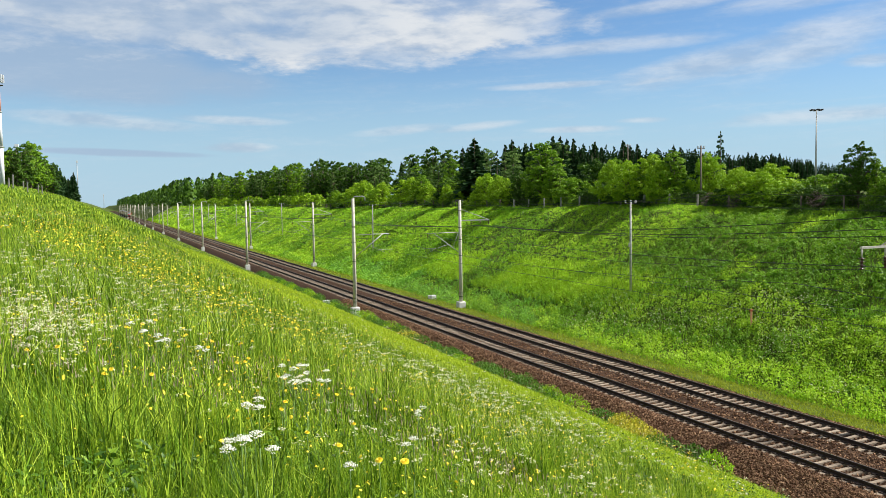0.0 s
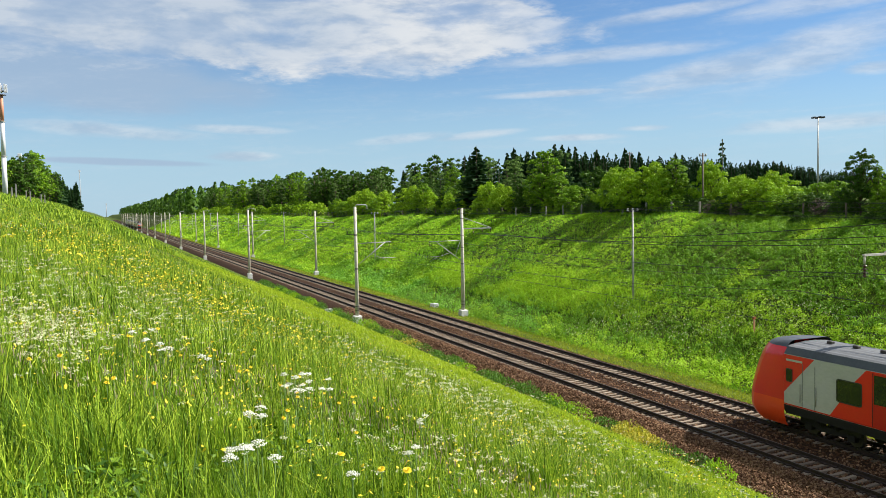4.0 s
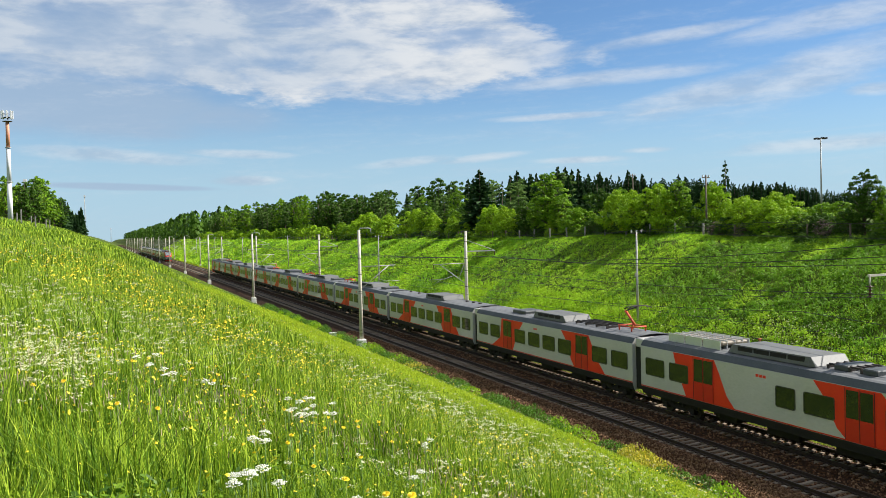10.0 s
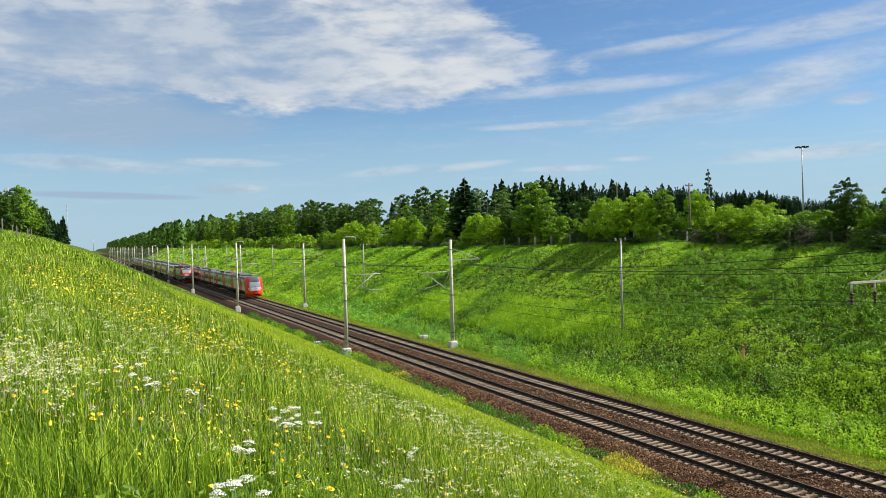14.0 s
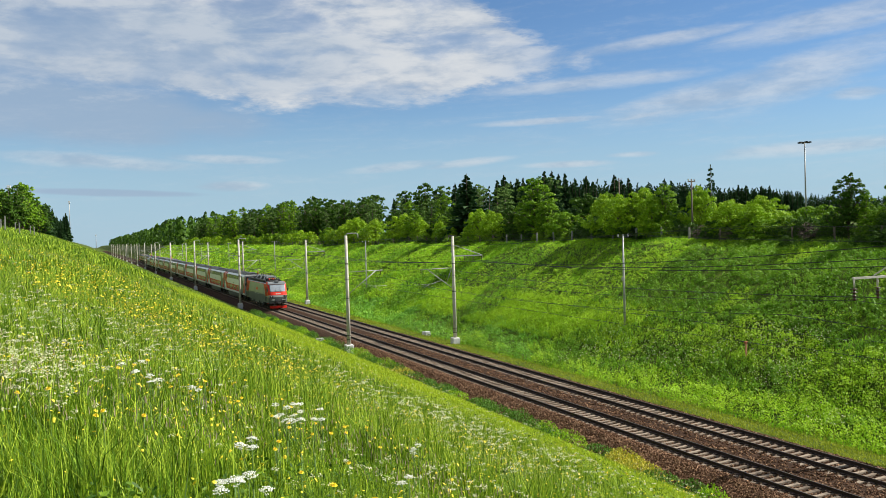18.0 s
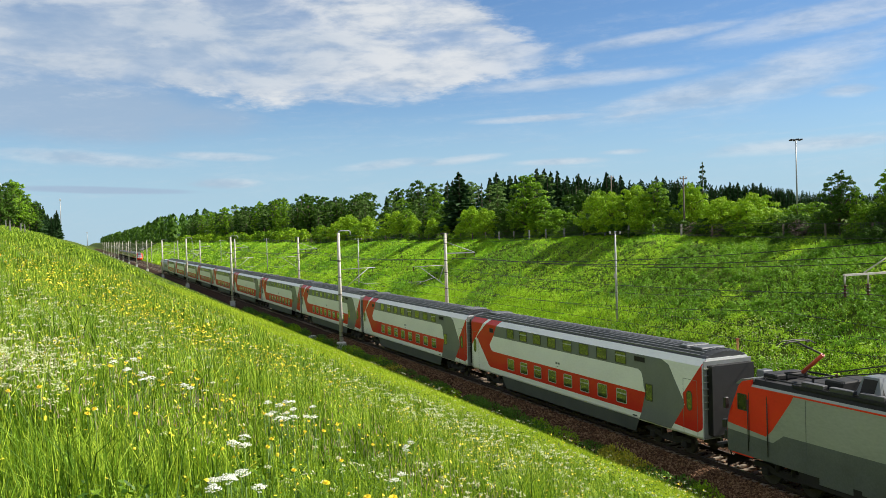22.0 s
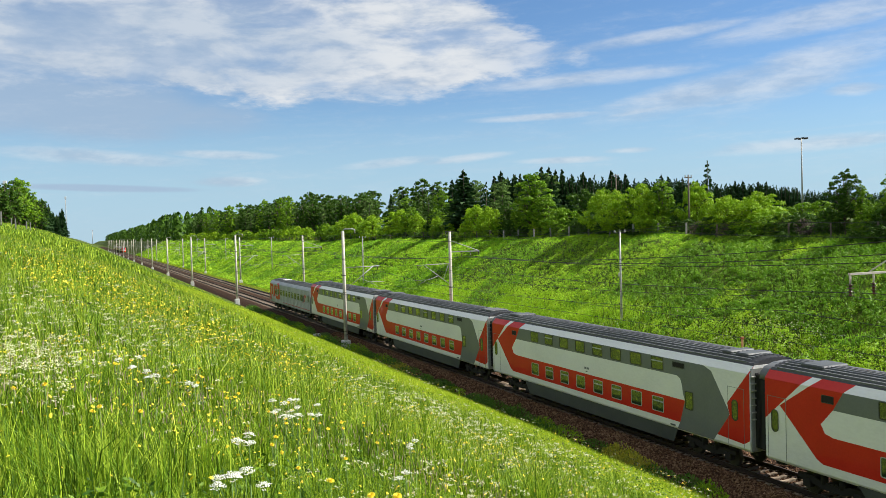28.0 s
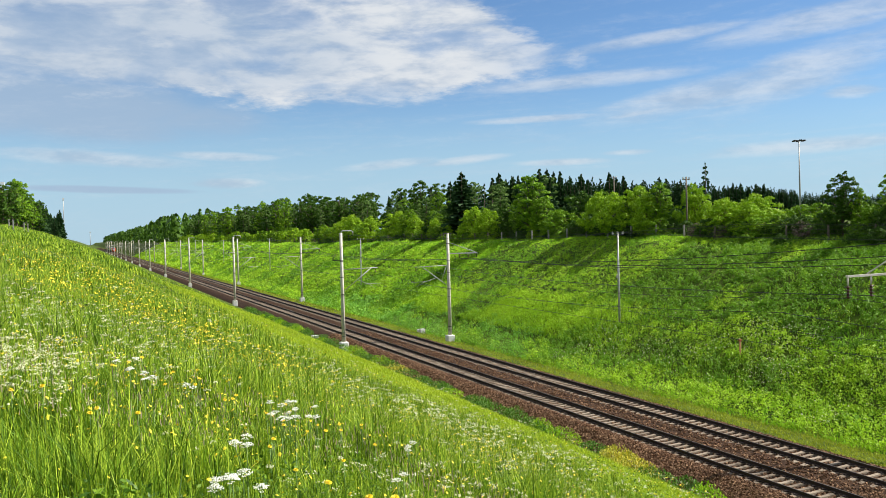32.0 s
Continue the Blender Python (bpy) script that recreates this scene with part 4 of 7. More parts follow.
def emu_roof_kit(top, spans):
    for kind, y0, y1 in spans:
        if kind == "hvac":
            s = Shape()
            s.loft([[(-1.2 * k, y, 4.4), (-1.12 * k, y, z), (1.12 * k, y, z), (1.2 * k, y, 4.4)] for y, z, k in ((y0, 4.45, 0.96), (y0 + 0.35, 4.86, 1), (y1 - 0.35, 4.86, 1), (y1, 4.45, 0.96))], smooth=False)
            u = part("air_conditioner", s, M_hvac, top, "grey rooftop air conditioner")
            for k in range(4):
                yy = y0 + 0.7 + k * (y1 - y0 - 1.4) / 4
                part("grille", Shape().box(-1.17, -1.0, yy, yy + (y1 - y0 - 1.8) / 4, 4.5, 4.8), M_under, u)
        elif kind == "box":
            part("roof_box", Shape().box(-0.9, 0.9, y0, y1, 4.38, 4.68, 0.06), M_tdark, top)
        elif kind == "rack":
            s = Shape()
            for x in (-0.7, -0.25, 0.25, 0.7):
                s.tube([(x, y0, 4.62), (x, y1, 4.62)], 0.05, 6)
            for k in range(4):
                y = y0 + (y1 - y0) * k / 3
                s.box(-0.85, 0.85, y - 0.05, y + 0.05, 4.38, 4.6)
            part("cable_rack", s, M_darksteel, top)
        elif kind == "beige":
            for k in range(3):
                a = y0 + k * (y1 - y0) / 3
                b = a + (y1 - y0) / 3 - 0.12
                u = part("resistor_cover", Shape().box(-0.95, 0.95, a, b, 4.62, 4.84, 0.07), M_beige, top, "beige slatted roof cover")
                r = Shape()
                for x in (-1.02, -0.55, 0, 0.55, 1.02):
                    r.box(x - 0.02, x + 0.02, a, b, 4.36, 4.9)
                part("cover_frame", r, M_silver, u)
        elif kind == "fin":
            for yy in np.linspace(y0, y1, 3):
                part("roof_fitting", Shape().box(-0.12, 0.12, yy - 0.15, yy + 0.15, 4.4, 4.6, 0.03), M_darksteel, top)


def emu_middle(roofkit, panto=None):
    top = thing("commuter_train_car", "light grey commuter train car with red door surrounds", "train car", "cars of the commuter train")
    L = 23.78
    emu_shell(top, 0, L)
    paint(top, "red_panel", [RED_A], emu_half, EMU_BR, 0.003, M_tscarlet, "red door surround")
    paint(top, "red_panel", [RED_B], emu_half, EMU_BR, 0.003, M_tscarlet, "red door surround")
    emu_door(top, 16.92, 18.43)
    emu_door(top, 5.28, 6.88)
    for y0, y1 in ((21.42, 23.25), (19.08, 20.94), (14.53, 16.36), (12.17, 14.02), (9.83, 11.69), (7.48, 9.34), (2.88, 4.73), (0.52, 2.39)):
        window(top, y0, y1, 2.18, 3.28, emu_half, 0.12, 0.05)
    part("gangway", Shape().box(-1.45, 1.45, L, L + 0.93, 1.1, 3.75, 0.02), M_rubber, top, "black rubber bellows")
    part("gangway_hood", Shape().box(-1.52, 1.52, L + 0.08, L + 0.85, 3.75, 4.32, 0.06), M_tgrey, top)
    emu_roof_kit(top, roofkit)
    if panto:
        pantograph(top, panto[0], 4.75, panto[1], panto[2])
    for y in (2.9, L - 2.9):
        bogie(top, y, 0.43)
    underfloor(top, ((6.6, 8.6), (11.2, 13.2), (16.0, 17.4)), 1.05, 0.5)
    for sgn in (-1, 1):
        a, b = sorted((sgn * 1.724, sgn * 1.73))
        s = Shape()
        s.box(a, b, 12.9, 13.1, 3.52, 3.66)
        s.box(a, b, 12.55, 12.8, 3.52, 3.66)
        part("red_emblem", s, M_tscarlet, top)
    return top


def nose_front(z):
    zs = [0.3, 0.55, 0.95, 1.4, 1.75, 2.2, 2.8, 3.4, 3.85, 4.15, 4.38, 4.5, 4.56]
    ys = [0.5, 0.15, 0.0, 0.0, 0.05, 0.14, 0.34, 0.60, 0.82, 0.99, 1.2, 1.5, 2.1]
    return float(np.interp(z, zs, ys))


def nose_width(z):
    return float(np.interp(z, [0.3, 0.6, 1.1, 3.4, 3.92, 4.25, 4.45, 4.56], [1.45, 1.62, 1.728, 1.728, 1.70, 1.53, 1.36, 1.15]))


def emu_driving():
    top = thing("commuter_train_car", "commuter train driving car with a red streamlined nose", "train car", "cars of the commuter train")
    L = 25.1
    back = 2.96
    emu_shell(top, back, L)
    us = [-1, -0.97, -0.92, -0.85, -0.76, -0.68, -0.56, -0.3, 0, 0.3, 0.56, 0.68, 0.76, 0.85, 0.92, 0.97, 1]
    zs = [0.32, 0.5, 0.75, 0.95, 1.2, 1.45, 1.62, 1.8, 2.0, 2.25, 2.45, 2.7, 2.95, 3.2, 3.4, 3.55, 3.75, 3.95, 4.1, 4.25, 4.36, 4.47, 4.56]
    grid = []
    for z in zs:
        w = nose_width(z)
        row = [(-w, back, z)] + [(u * w, min(back - 0.02, nose_front(z) + 0.95 * abs(u) ** 4), z) for u in us] + [(w, back, z)]
        grid.append(row)
    groups = {}
    cols = len(grid[0])
    for i in range(len(zs) - 1):
        for j in range(cols - 1):
            zc = (zs[i] + zs[i + 1]) / 2
            jc = j + 0.5 - 1
            side = j == 0 or j == cols - 2
            u = 1.0 if side else abs((us[j - 1] + us[j]) / 2)
            if side:
                key = "cab_roof" if zc > 4.28 else "bumper" if zc < 1.6 else "nose"
            elif u < 0.66 and 2.25 < zc < 3.4:
                key = "windscreen"
            elif u < 0.58 and zc > 3.4 or zc > 4.3:
                key = "cab_roof"
            elif u < 0.72 and 1.62 < zc < 2.25:
                key = "nose_panel"
            elif zc < 1.62:
                key = "bumper"
            else:
                key = "nose"
            groups.setdefault(key, []).append((i, j))
    mats = {"nose": M_tcrimson, "bumper": M_torange, "windscreen": M_screen, "cab_roof": M_tshoulder, "nose_panel": M_silver}
    labels = {"windscreen": "large sloping windscreen", "bumper": "orange-red bumper apron", "nose_panel": "silver panel with a red emblem", "cab_roof": "slate grey cab roof"}
    for key, cells in groups.items():
        s = Shape()
        ids = {}
        for i, j in cells:
            q = []
            for a, b in ((i, j), (i, j + 1), (i + 1, j + 1), (i + 1, j)):
                if (a, b) not in ids:
                    ids[(a, b)] = len(s.v)
                    s.v.append(grid[a][b])
                q.append(ids[(a, b)])
            s.f.append(tuple(q))
            s.s.append(key != "windscreen")
        part(key, s, mats[key], top, labels.get(key, ""))
    part("cab_roof_rear", Shape().add([grid[-1][k] for k in range(cols)] + [(1.3, back + 0.02, 4.4), (-1.3, back + 0.02, 4.4)], [tuple(range(cols - 1, -1, -1))]), M_tshoulder, top)
    part("coupler_hatch", Shape().box(-0.42, 0.42, -0.06, 0.3, 0.75, 1.5, 0.05), M_under, top, "dark coupler recess")
    part("coupler", Shape().box(-0.3, 0.3, -0.28, 0.2, 0.82, 1.3, 0.06), M_tred, top, "red automatic coupler")
    def skin(x0, x1, z0, z1, out):
        """A piece laid on the nose."""
        q = Shape()
        xs, hs = [x0 + (x1 - x0) * k / 6 for k in range(7)], [z0 + (z1 - z0) * k / 3 for k in range(4)]
        q.loft([[(x, nose_front(z) + 0.95 * abs(x / nose_width(z)) ** 4 - out, z) for z in hs] for x in xs], close=False, caps=False)
        return q
    for x in (-1.12, 1.12):
        h = part("headlamp_housing", skin(x - 0.28, x + 0.28, 1.84, 2.09, 0.012), M_silver, top)
        part("headlamp", skin(x - 0.2, x + 0.2, 1.9, 2.03, 0.03), M_screen, h)
    em = Shape()
    for x0, x1 in ((-0.34, -0.14), (-0.1, 0.08), (0.12, 0.34)):
        q = skin(x0, x1, 1.86, 2.04, 0.012)
        em.add(q.v, q.f)
    part("red_emblem", em, M_tscarlet, top)
    wp = Shape()
    for xa, xb, zb in ((0.1, -0.35, 3.0), (-0.1, 0.45, 2.9)):
        wp.tube([(xa, nose_front(2.22) - 0.03, 2.22), (xb, nose_front(zb) - 0.02, zb)], 0.018, 5)
    part("wiper", wp, M_frame, top)
    part("display", skin(-0.5, 0.5, 3.44, 3.68, 0.02), M_frame, top, "dark destination display")
    part("lower_grille", skin(-1.0, 1.0, 0.62, 0.74, 0.02), M_under, top)
    br = EMU_BR
    paint(top, "red_panel", [[(back, 3.92), (4.83, 3.92), (back, 2.05)]], emu_half, br, 0.003, M_tcrimson)
    paint(top, "red_panel", [[(11.45, 3.92), (10.9, 3.3), (10.1, 1.9), (9.6, 1.5), (5.75, 1.5), (6.2, 2.1), (7.1, 3.3), (7.7, 3.92)]], emu_half, br, 0.003, M_tscarlet, "red door surround")
    paint(top, "red_panel", [[(21.9, 3.92), (21.6, 3.0), (20.8, 1.5), (16.8, 1.5), (17.4, 2.1), (18.0, 3.3), (18.35, 3.92)]], emu_half, br, 0.003, M_tscarlet, "red door surround")
    emu_door(top, 8.05, 9.62)
    emu_door(top, 18.45, 20.1)
    for y0, y1 in ((6.1, 7.5), (10.2, 12.05), (12.55, 13.85), (20.55, 22.3), (22.75, 24.6)):
        window(top, y0, y1, 2.2, 3.28, emu_half, 0.12, 0.05)
    window(top, 3.1, 3.5, 2.6, 3.25, lambda z: 1.724, 0.06, 0.04, name="cab_window")
    for sgn in (-1, 1):
        a, b = sorted((sgn * 1.724, sgn * 1.732))
        s = Shape()
        for y in (4.1, 4.85):
            s.box(a, b, y, y + 0.025, 1.5, 3.6)
        part("cab_door_seam", s, M_tmid, top)
        s = Shape()
        for y in (4.0, 4.95):
            s.tube([(sgn * 1.76, y, 1.7), (sgn * 1.76, y, 2.6)], 0.02, 5)
        part("grab_rail", s, M_galv, top)
        s = Shape()
        s.box(min(sgn * 1.70, sgn * 1.73), max(sgn * 1.70, sgn * 1.73), 3.1, 4.1, 3.62, 3.72)
        part("name_strip", s, M_trim, top)
        s = Shape()
        for y in (14.5, 14.75, 15.0):
            s.box(a, b, y, y + 0.2, 3.5, 3.64)
        part("red_emblem", s, M_tscarlet, top)
    part("gangway", Shape().box(-1.45, 1.45, L, L + 0.9, 1.1, 3.75, 0.02), M_rubber, top, "black rubber bellows")
    part("gangway_hood", Shape().box(-1.52, 1.52, L + 0.08, L + 0.82, 3.75, 4.32, 0.06), M_tgrey, top)
    emu_roof_kit(top, (("fin", 4.2, 7.2), ("box", 8.6, 9.4), ("rack", 9.5, 11.4), ("box", 10.2, 11.0), ("hvac", 11.8, 17.9), ("beige", 18.6, 23.3)))
    for y in (5.2, L - 2.9):
        bogie(top, y, 0.43)
    underfloor(top, ((8.6, 10.8), (13.0, 15.2), (17.4, 18.8)), 1.05, 0.5)
    return top


# electric locomotive: y from the leading front
def loco_half(z):
    return 1.53 if z <= 4.2 else 1.53 - (z - 4.2) * 0.5


def locomotive():
    top = thing("electric_locomotive", "grey and red electric locomotive with folded pantographs", "locomotive")
    L = 21.9
    c0, c1 = 2.1, L - 2.1
    br = [0.9, 4.2]
    part("body", hull([(1.45, 1.05), (1.53, 1.2), (1.53, 4.2), (1.35, 4.42)], c0, c1), M_lgrey, top)
    part("roof_gutter", Shape().loft([[(-1.5, y, 4.2), (-1.34, y, 4.52), (1.34, y, 4.52), (1.5, y, 4.2)] for y in (c0 - 0.2, c1 + 0.2)], smooth=False), M_black, top, "dark roof edge")
    # cabs, skinned across the width
    prof = [(0.42, 1.0), (0.12, 1.25), (0.05, 1.9), (0.10, 2.35), (0.28, 2.85), (0.72, 3.6), (1.02, 4.1), (1.35, 4.35), (c0, 4.5), (c0, 1.0)]
    for end in (0, 1):
        f = (lambda y: y) if end == 0 else (lambda y: L - y)
        xs = [-1.53, -1.50, -1.42, -1.2, -0.8, 0, 0.8, 1.2, 1.42, 1.50, 1.53]

        def pt(x, y, z, out=0.0):
            s = 0.55 * (abs(x) / 1.53) ** 5
            return (x, f(min(c0, max(0, y + s * (1 - min(1, y / c0)) - out))), z)
        s = Shape()
        s.loft([[pt(x, y, z) for y, z in prof] for x in xs], caps=True, smooth=False)
        part("cab", s, M_tscarlet, top, "red driving cab")

        def patch(name, pts, xs_, mat_, out=0.012, label="", parent=top):
            q = Shape()
            q.loft([[pt(x, np.interp(z, [b for a, b in prof[:8]], [a for a, b in prof[:8]]), z, out) for z in pts] for x in xs_], close=False, caps=False)
            return part(name, q, mat_, parent, label)
        patch("windscreen", [3.0, 3.3, 3.6, 3.9, 4.02], [-1.2, -0.8, -0.4, 0, 0.4, 0.8, 1.2], M_screen, 0.02, "wide windscreen with wipers")
        patch("screen_surround", [2.93, 3.3, 3.6, 3.9, 4.09], [-1.29, -1.2, -0.8, 0, 0.8, 1.2, 1.29], M_frame, 0.012)
        patch("cab_brow", [4.1, 4.2, 4.34], [-1.5, -1.2, -0.8, 0, 0.8, 1.2, 1.5], M_tmid, 0.015, "grey cab brow")
        patch("front_stripe", [2.05, 2.2, 2.38], [-1.52, -1.42, -1.2, -0.8, 0, 0.8, 1.2, 1.42, 1.52], M_lgrey, 0.012, "pale grey front stripe")
        patch("front_apron", [1.0, 1.25, 1.6, 2.05], [-1.53, -1.42, -1.2, -0.8, 0, 0.8, 1.2, 1.42, 1.53], M_lflank, 0.03, "dark grey front apron")
        part("cab_roof", Shape().loft([[(x, f(y), z) for y, z in ((1.0, 4.16), (1.35, 4.42), (c0 + 0.05, 4.56), (c0 + 0.05, 4.2))] for x in (-1.4, -1.2, 1.2, 1.4)], smooth=False), M_tmid, top)
        part("roof_lamp", Shape().box(-0.3, 0.3, min(f(1.15), f(1.6)), max(f(1.15), f(1.6)), 4.4, 4.72, 0.04), M_troof, top)
        for x in (-1.12, 1.12):
            a, b = sorted((f(0.06), f(0.35)))
            h = part("headlamp_box", Shape().box(x - 0.27, x + 0.27, a, b, 1.98, 2.36, 0.03), M_frame, top)
            a, b = sorted((f(0.04), f(0.12)))
            part("headlamp", Shape().box(x - 0.08, x + 0.08, a, b, 2.09, 2.25, 0.03), M_lamp, h)
            a, b = sorted((f(0.03), f(0.2)))
            d = part("number_board", Shape().box(x * 0.78 - 0.36, x * 0.78 + 0.36, a, b, 1.44, 1.82, 0.02), M_frame, top)
            a, b = sorted((f(0.022), f(0.05)))
            for k in range(4):
                part("plate_bar", Shape().box(x * 0.78 - 0.28 + 0.15 * k, x * 0.78 - 0.18 + 0.15 * k, a, b, 1.53, 1.73), M_trim, d)
            a, b = sorted((f(-0.30), f(0.3)))
            part("buffer_step", Shape().box(x - 0.32, x + 0.32, a + 0.1, b, 1.02, 1.2, 0.02), M_under, top)
        a, b = sorted((f(-0.25), f(0.5)))
        part("coupler", Shape().box(-0.28, 0.28, a, b, 0.9, 1.25, 0.06), M_under, top)
        a, b = sorted((f(-0.12), f(0.2)))
        part("coupler_recess", Shape().box(-0.55, 0.55, a + 0.1, b, 1.05, 1.5, 0.02), M_under, top)
        s = Shape().loft([[(x, f(0.02 + 0.35 * (abs(x) / 1.4) ** 2), z) for x in (-1.4, -0.9, -0.4, 0, 0.4, 0.9, 1.4)] for z in (0.22, 0.62)], close=False, caps=False)
        s.loft([[(x, f(0.06 + 0.35 * (abs(x) / 1.4) ** 2), z) for x in (-1.4, -0.9, -0.4, 0, 0.4, 0.9, 1.4)] for z in (0.22, 0.62)], close=False, caps=False)
        part("snow_plough", s, M_under if end else M_tred, top, "snow plough below the buffer beam")
        hose = Shape()
        for x in (-0.75, -0.5, 0.55, 0.8):
            hose.tube([(x, f(0.0), 1.1), (x * 0.95, f(-0.18), 0.8), (x * 0.9, f(-0.1), 0.55)], 0.03, 5)
        part("brake_hose", hose, M_rubber, top)
        wp = Shape()
        for x in (-0.5, 0.5):
            wp.tube([pt(x, 0.3, 2.88, 0.05), pt(x * 0.55, 0.62, 3.55, 0.08)], 0.02, 5)
        part("wiper", wp, M_frame, top)
        em = Shape()
        for x0, x1 in ((-0.38, -0.18), (-0.12, 0.1), (0.16, 0.4)):
            em.loft([[pt(x, np.interp(z, [2.35, 2.85], [0.10, 0.28]), z, 0.012) for z in (2.52, 2.7)] for x in (x0, x1)], close=False, caps=False)
        part("pale_emblem", em, M_trim, top)
        # flank of the cab
        g = lambda q: [(f(y), z) for y, z in q]
        paint(top, "cab_flank", [g([(1.42, 4.2), (4.5, 4.2), (4.3, 3.85), (3.05, 2.2), (2.9, 2.14), (0.64, 2.36), (0.93, 3.2), (1.1, 3.6), (1.32, 4.1)])], loco_half, br, 0.004, M_tscarlet, "red cab flank")
        paint(top, "pale_flank_stripe", [g([(0.62, 2.36), (2.9, 2.14), (3.4, 2.6), (3.9, 2.37), (3.3, 1.95), (0.6, 2.05)])], loco_half, br, 0.005, M_lgrey)
        y0, y1 = sorted((f(1.25), f(1.82)))
        window(top, y0, y1, 3.05, 3.8, loco_half, 0.06, 0.05, name="cab_window")
        for sgn in (-1, 1):
            s = Shape()
            a, b = sorted((sgn * 1.536, sgn * 1.545))
            for y in (1.95, 3.0):
                q0, q1 = sorted((f(y), f(y) + 0.03))
                s.box(a, b, q0, q1, 1.7, 3.9)
            part("cab_door_seam", s, M_frame, top)
            s = Shape()
            for y in (1.9, 3.05):
                s.tube([(sgn * 1.58, f(y), 1.3), (sgn * 1.58, f(y), 3.6)], 0.02, 5)
            part("grab_rail", s, M_frame, top)
            m = Shape().box(min(sgn * 1.55, sgn * 1.75), max(sgn * 1.55, sgn * 1.75), min(f(0.55), f(0.72)), max(f(0.55), f(0.72)), 3.0, 3.5, 0.02)
            part("mirror", m, M_frame, top)
    paint(top, "dark_lower_flank", [[(0.6, 2.05), (3.3, 1.95), (3.9, 2.37), (L - 3.9, 2.37), (L - 3.3, 1.95), (L - 0.6, 2.05), (L - 0.6, 1.06), (0.6, 1.06)]], loco_half, br, 0.0035, M_lflank, "dark grey lower flank")
    paint(top, "red_edge", [[(c0, 4.2), (c1, 4.2), (c1, 4.13), (c0, 4.13)]], loco_half, br, 0.006, M_tscarlet)
    for sgn in (-1, 1):
        a, b = sorted((sgn * 1.536, sgn * 1.542))
        s = Shape()
        for y in (9.7, 10.22, 10.74):
            s.slab([(y, 2.9), (y + 0.3, 2.9), (y + 0.46, 3.36), (y + 0.14, 3.36)], lambda z: sgn * 1.536, 0.008 * sgn)
        part("red_emblem", s, M_tscarlet, top)
        s = Shape()
        for k in range(11):
            s.box(a, b, 7.2 + k * 0.5, 7.2 + k * 0.5 + 0.36, 2.2, 2.28)
        part("lettering_bars", s, M_trim, top)
        s = Shape().box(min(sgn * 1.3, sgn * 1.5), max(sgn * 1.3, sgn * 1.5), 4.6, L - 4.6, 0.55, 1.1, 0.04)
        part("equipment_skirt", s, M_under, top)
        for y0, y1, z0 in ((5.6, 7.0, 0.78), (7.3, 8.2, 0.9), (9.3, 12.6, 0.7), (13.4, 14.2, 0.9), (14.6, 16.2, 0.78)):
            a2, b2 = sorted((sgn * 1.46, sgn * 1.528))
            part("equipment_cover", Shape().box(a2, b2, y0, y1, z0, 1.12, 0.02), M_lflank, top)
        for y in (5.0, 8.6, 13.0, 16.8):
            part("flank_seam", Shape().box(*sorted((sgn * 1.534, sgn * 1.541)), y, y + 0.025, 1.1, 4.1), M_lflank, top)
    # roof machinery
    for sgn in (-1, 1):
        part("roof_walkway", Shape().box(*sorted((sgn * 1.02, sgn * 1.42)), 4.4, 17.6, 4.46, 4.62, 0.02), M_black, top, "black walkway along the roof edge")
        for k in range(9):
            y = 5.0 + 1.38 * k
            part("edge_box", Shape().box(*sorted((sgn * 1.12, sgn * 1.40)), y, y + 1.1, 4.62, 4.80, 0.02), M_trib, top)
    for a, b, n_louvre in ((5.2, 6.7, 1), (7.0, 9.9, 4), (10.3, 13.2, 4), (13.6, 15.1, 1)):
        s = Shape().loft([[(-1.12, y, 4.45), (-0.72, y, z), (0.72, y, z), (1.12, y, 4.45)] for y, z in ((a, 4.6), (a + 0.4, 5.34), (b - 0.4, 5.34), (b, 4.6))], smooth=False)
        h = part("machine_hood", s, M_tmid, top, "grey ventilated roof hood")
        for sgn in (-1, 1):
            for k in range(n_louvre):
                y = a + 0.42 + k * (b - a - 0.8) / n_louvre
                w = (b - a - 0.8) / n_louvre - 0.08
                g = Shape().add([(sgn * 1.065, y, 4.62), (sgn * 1.065, y + w, 4.62), (sgn * 0.765, y + w, 5.26), (sgn * 0.765, y, 5.26)], [(0, 1, 2, 3)])
                part("louvre", g, M_under, h)
        q = Shape().add([(-0.9, a + 0.08, 4.72), (0.9, a + 0.08, 4.72), (0.66, a + 0.34, 5.22), (-0.66, a + 0.34, 5.22)], [(0, 1, 2, 3)])
        part("front_louvre", q, M_under, h)
    for y in (5.2, 7.5, 9.5, 11.5, 13.5, 16.2):
        q = Shape()
        insulator(q, -0.5, y, 5.3 if 5.6 < y < 14.8 else 4.6, 0.32, True)
        part("roof_insulator", q, M_insul, top)
    for y0, y1, z1 in ((2.2, 3.0, 4.78), (5.1, 5.9, 4.98), (15.5, 16.4, 4.98), (18.9, 19.7, 4.78)):
        part("roof_box", Shape().box(-0.95, 0.95, y0, y1, 4.45, z1, 0.06), M_black, top, "black roof equipment box")
    for y in (4.7, 6.3, 8.5, 10.5, 12.5, 14.5, 15.2, 17.0):
        q = Shape()
        insulator(q, 0.5, y, 5.3 if 5.6 < y < 14.8 else 4.6, 0.36, True, 1.2)
        part("roof_insulator", q, M_insul, top)
    rod = Shape()
    rod.tube([(0.5, 4.5, 5.0), (0.5, 6.3, 5.68), (0.5, 14.5, 5.68), (0.5, 17.2, 5.0)], 0.03, 5)
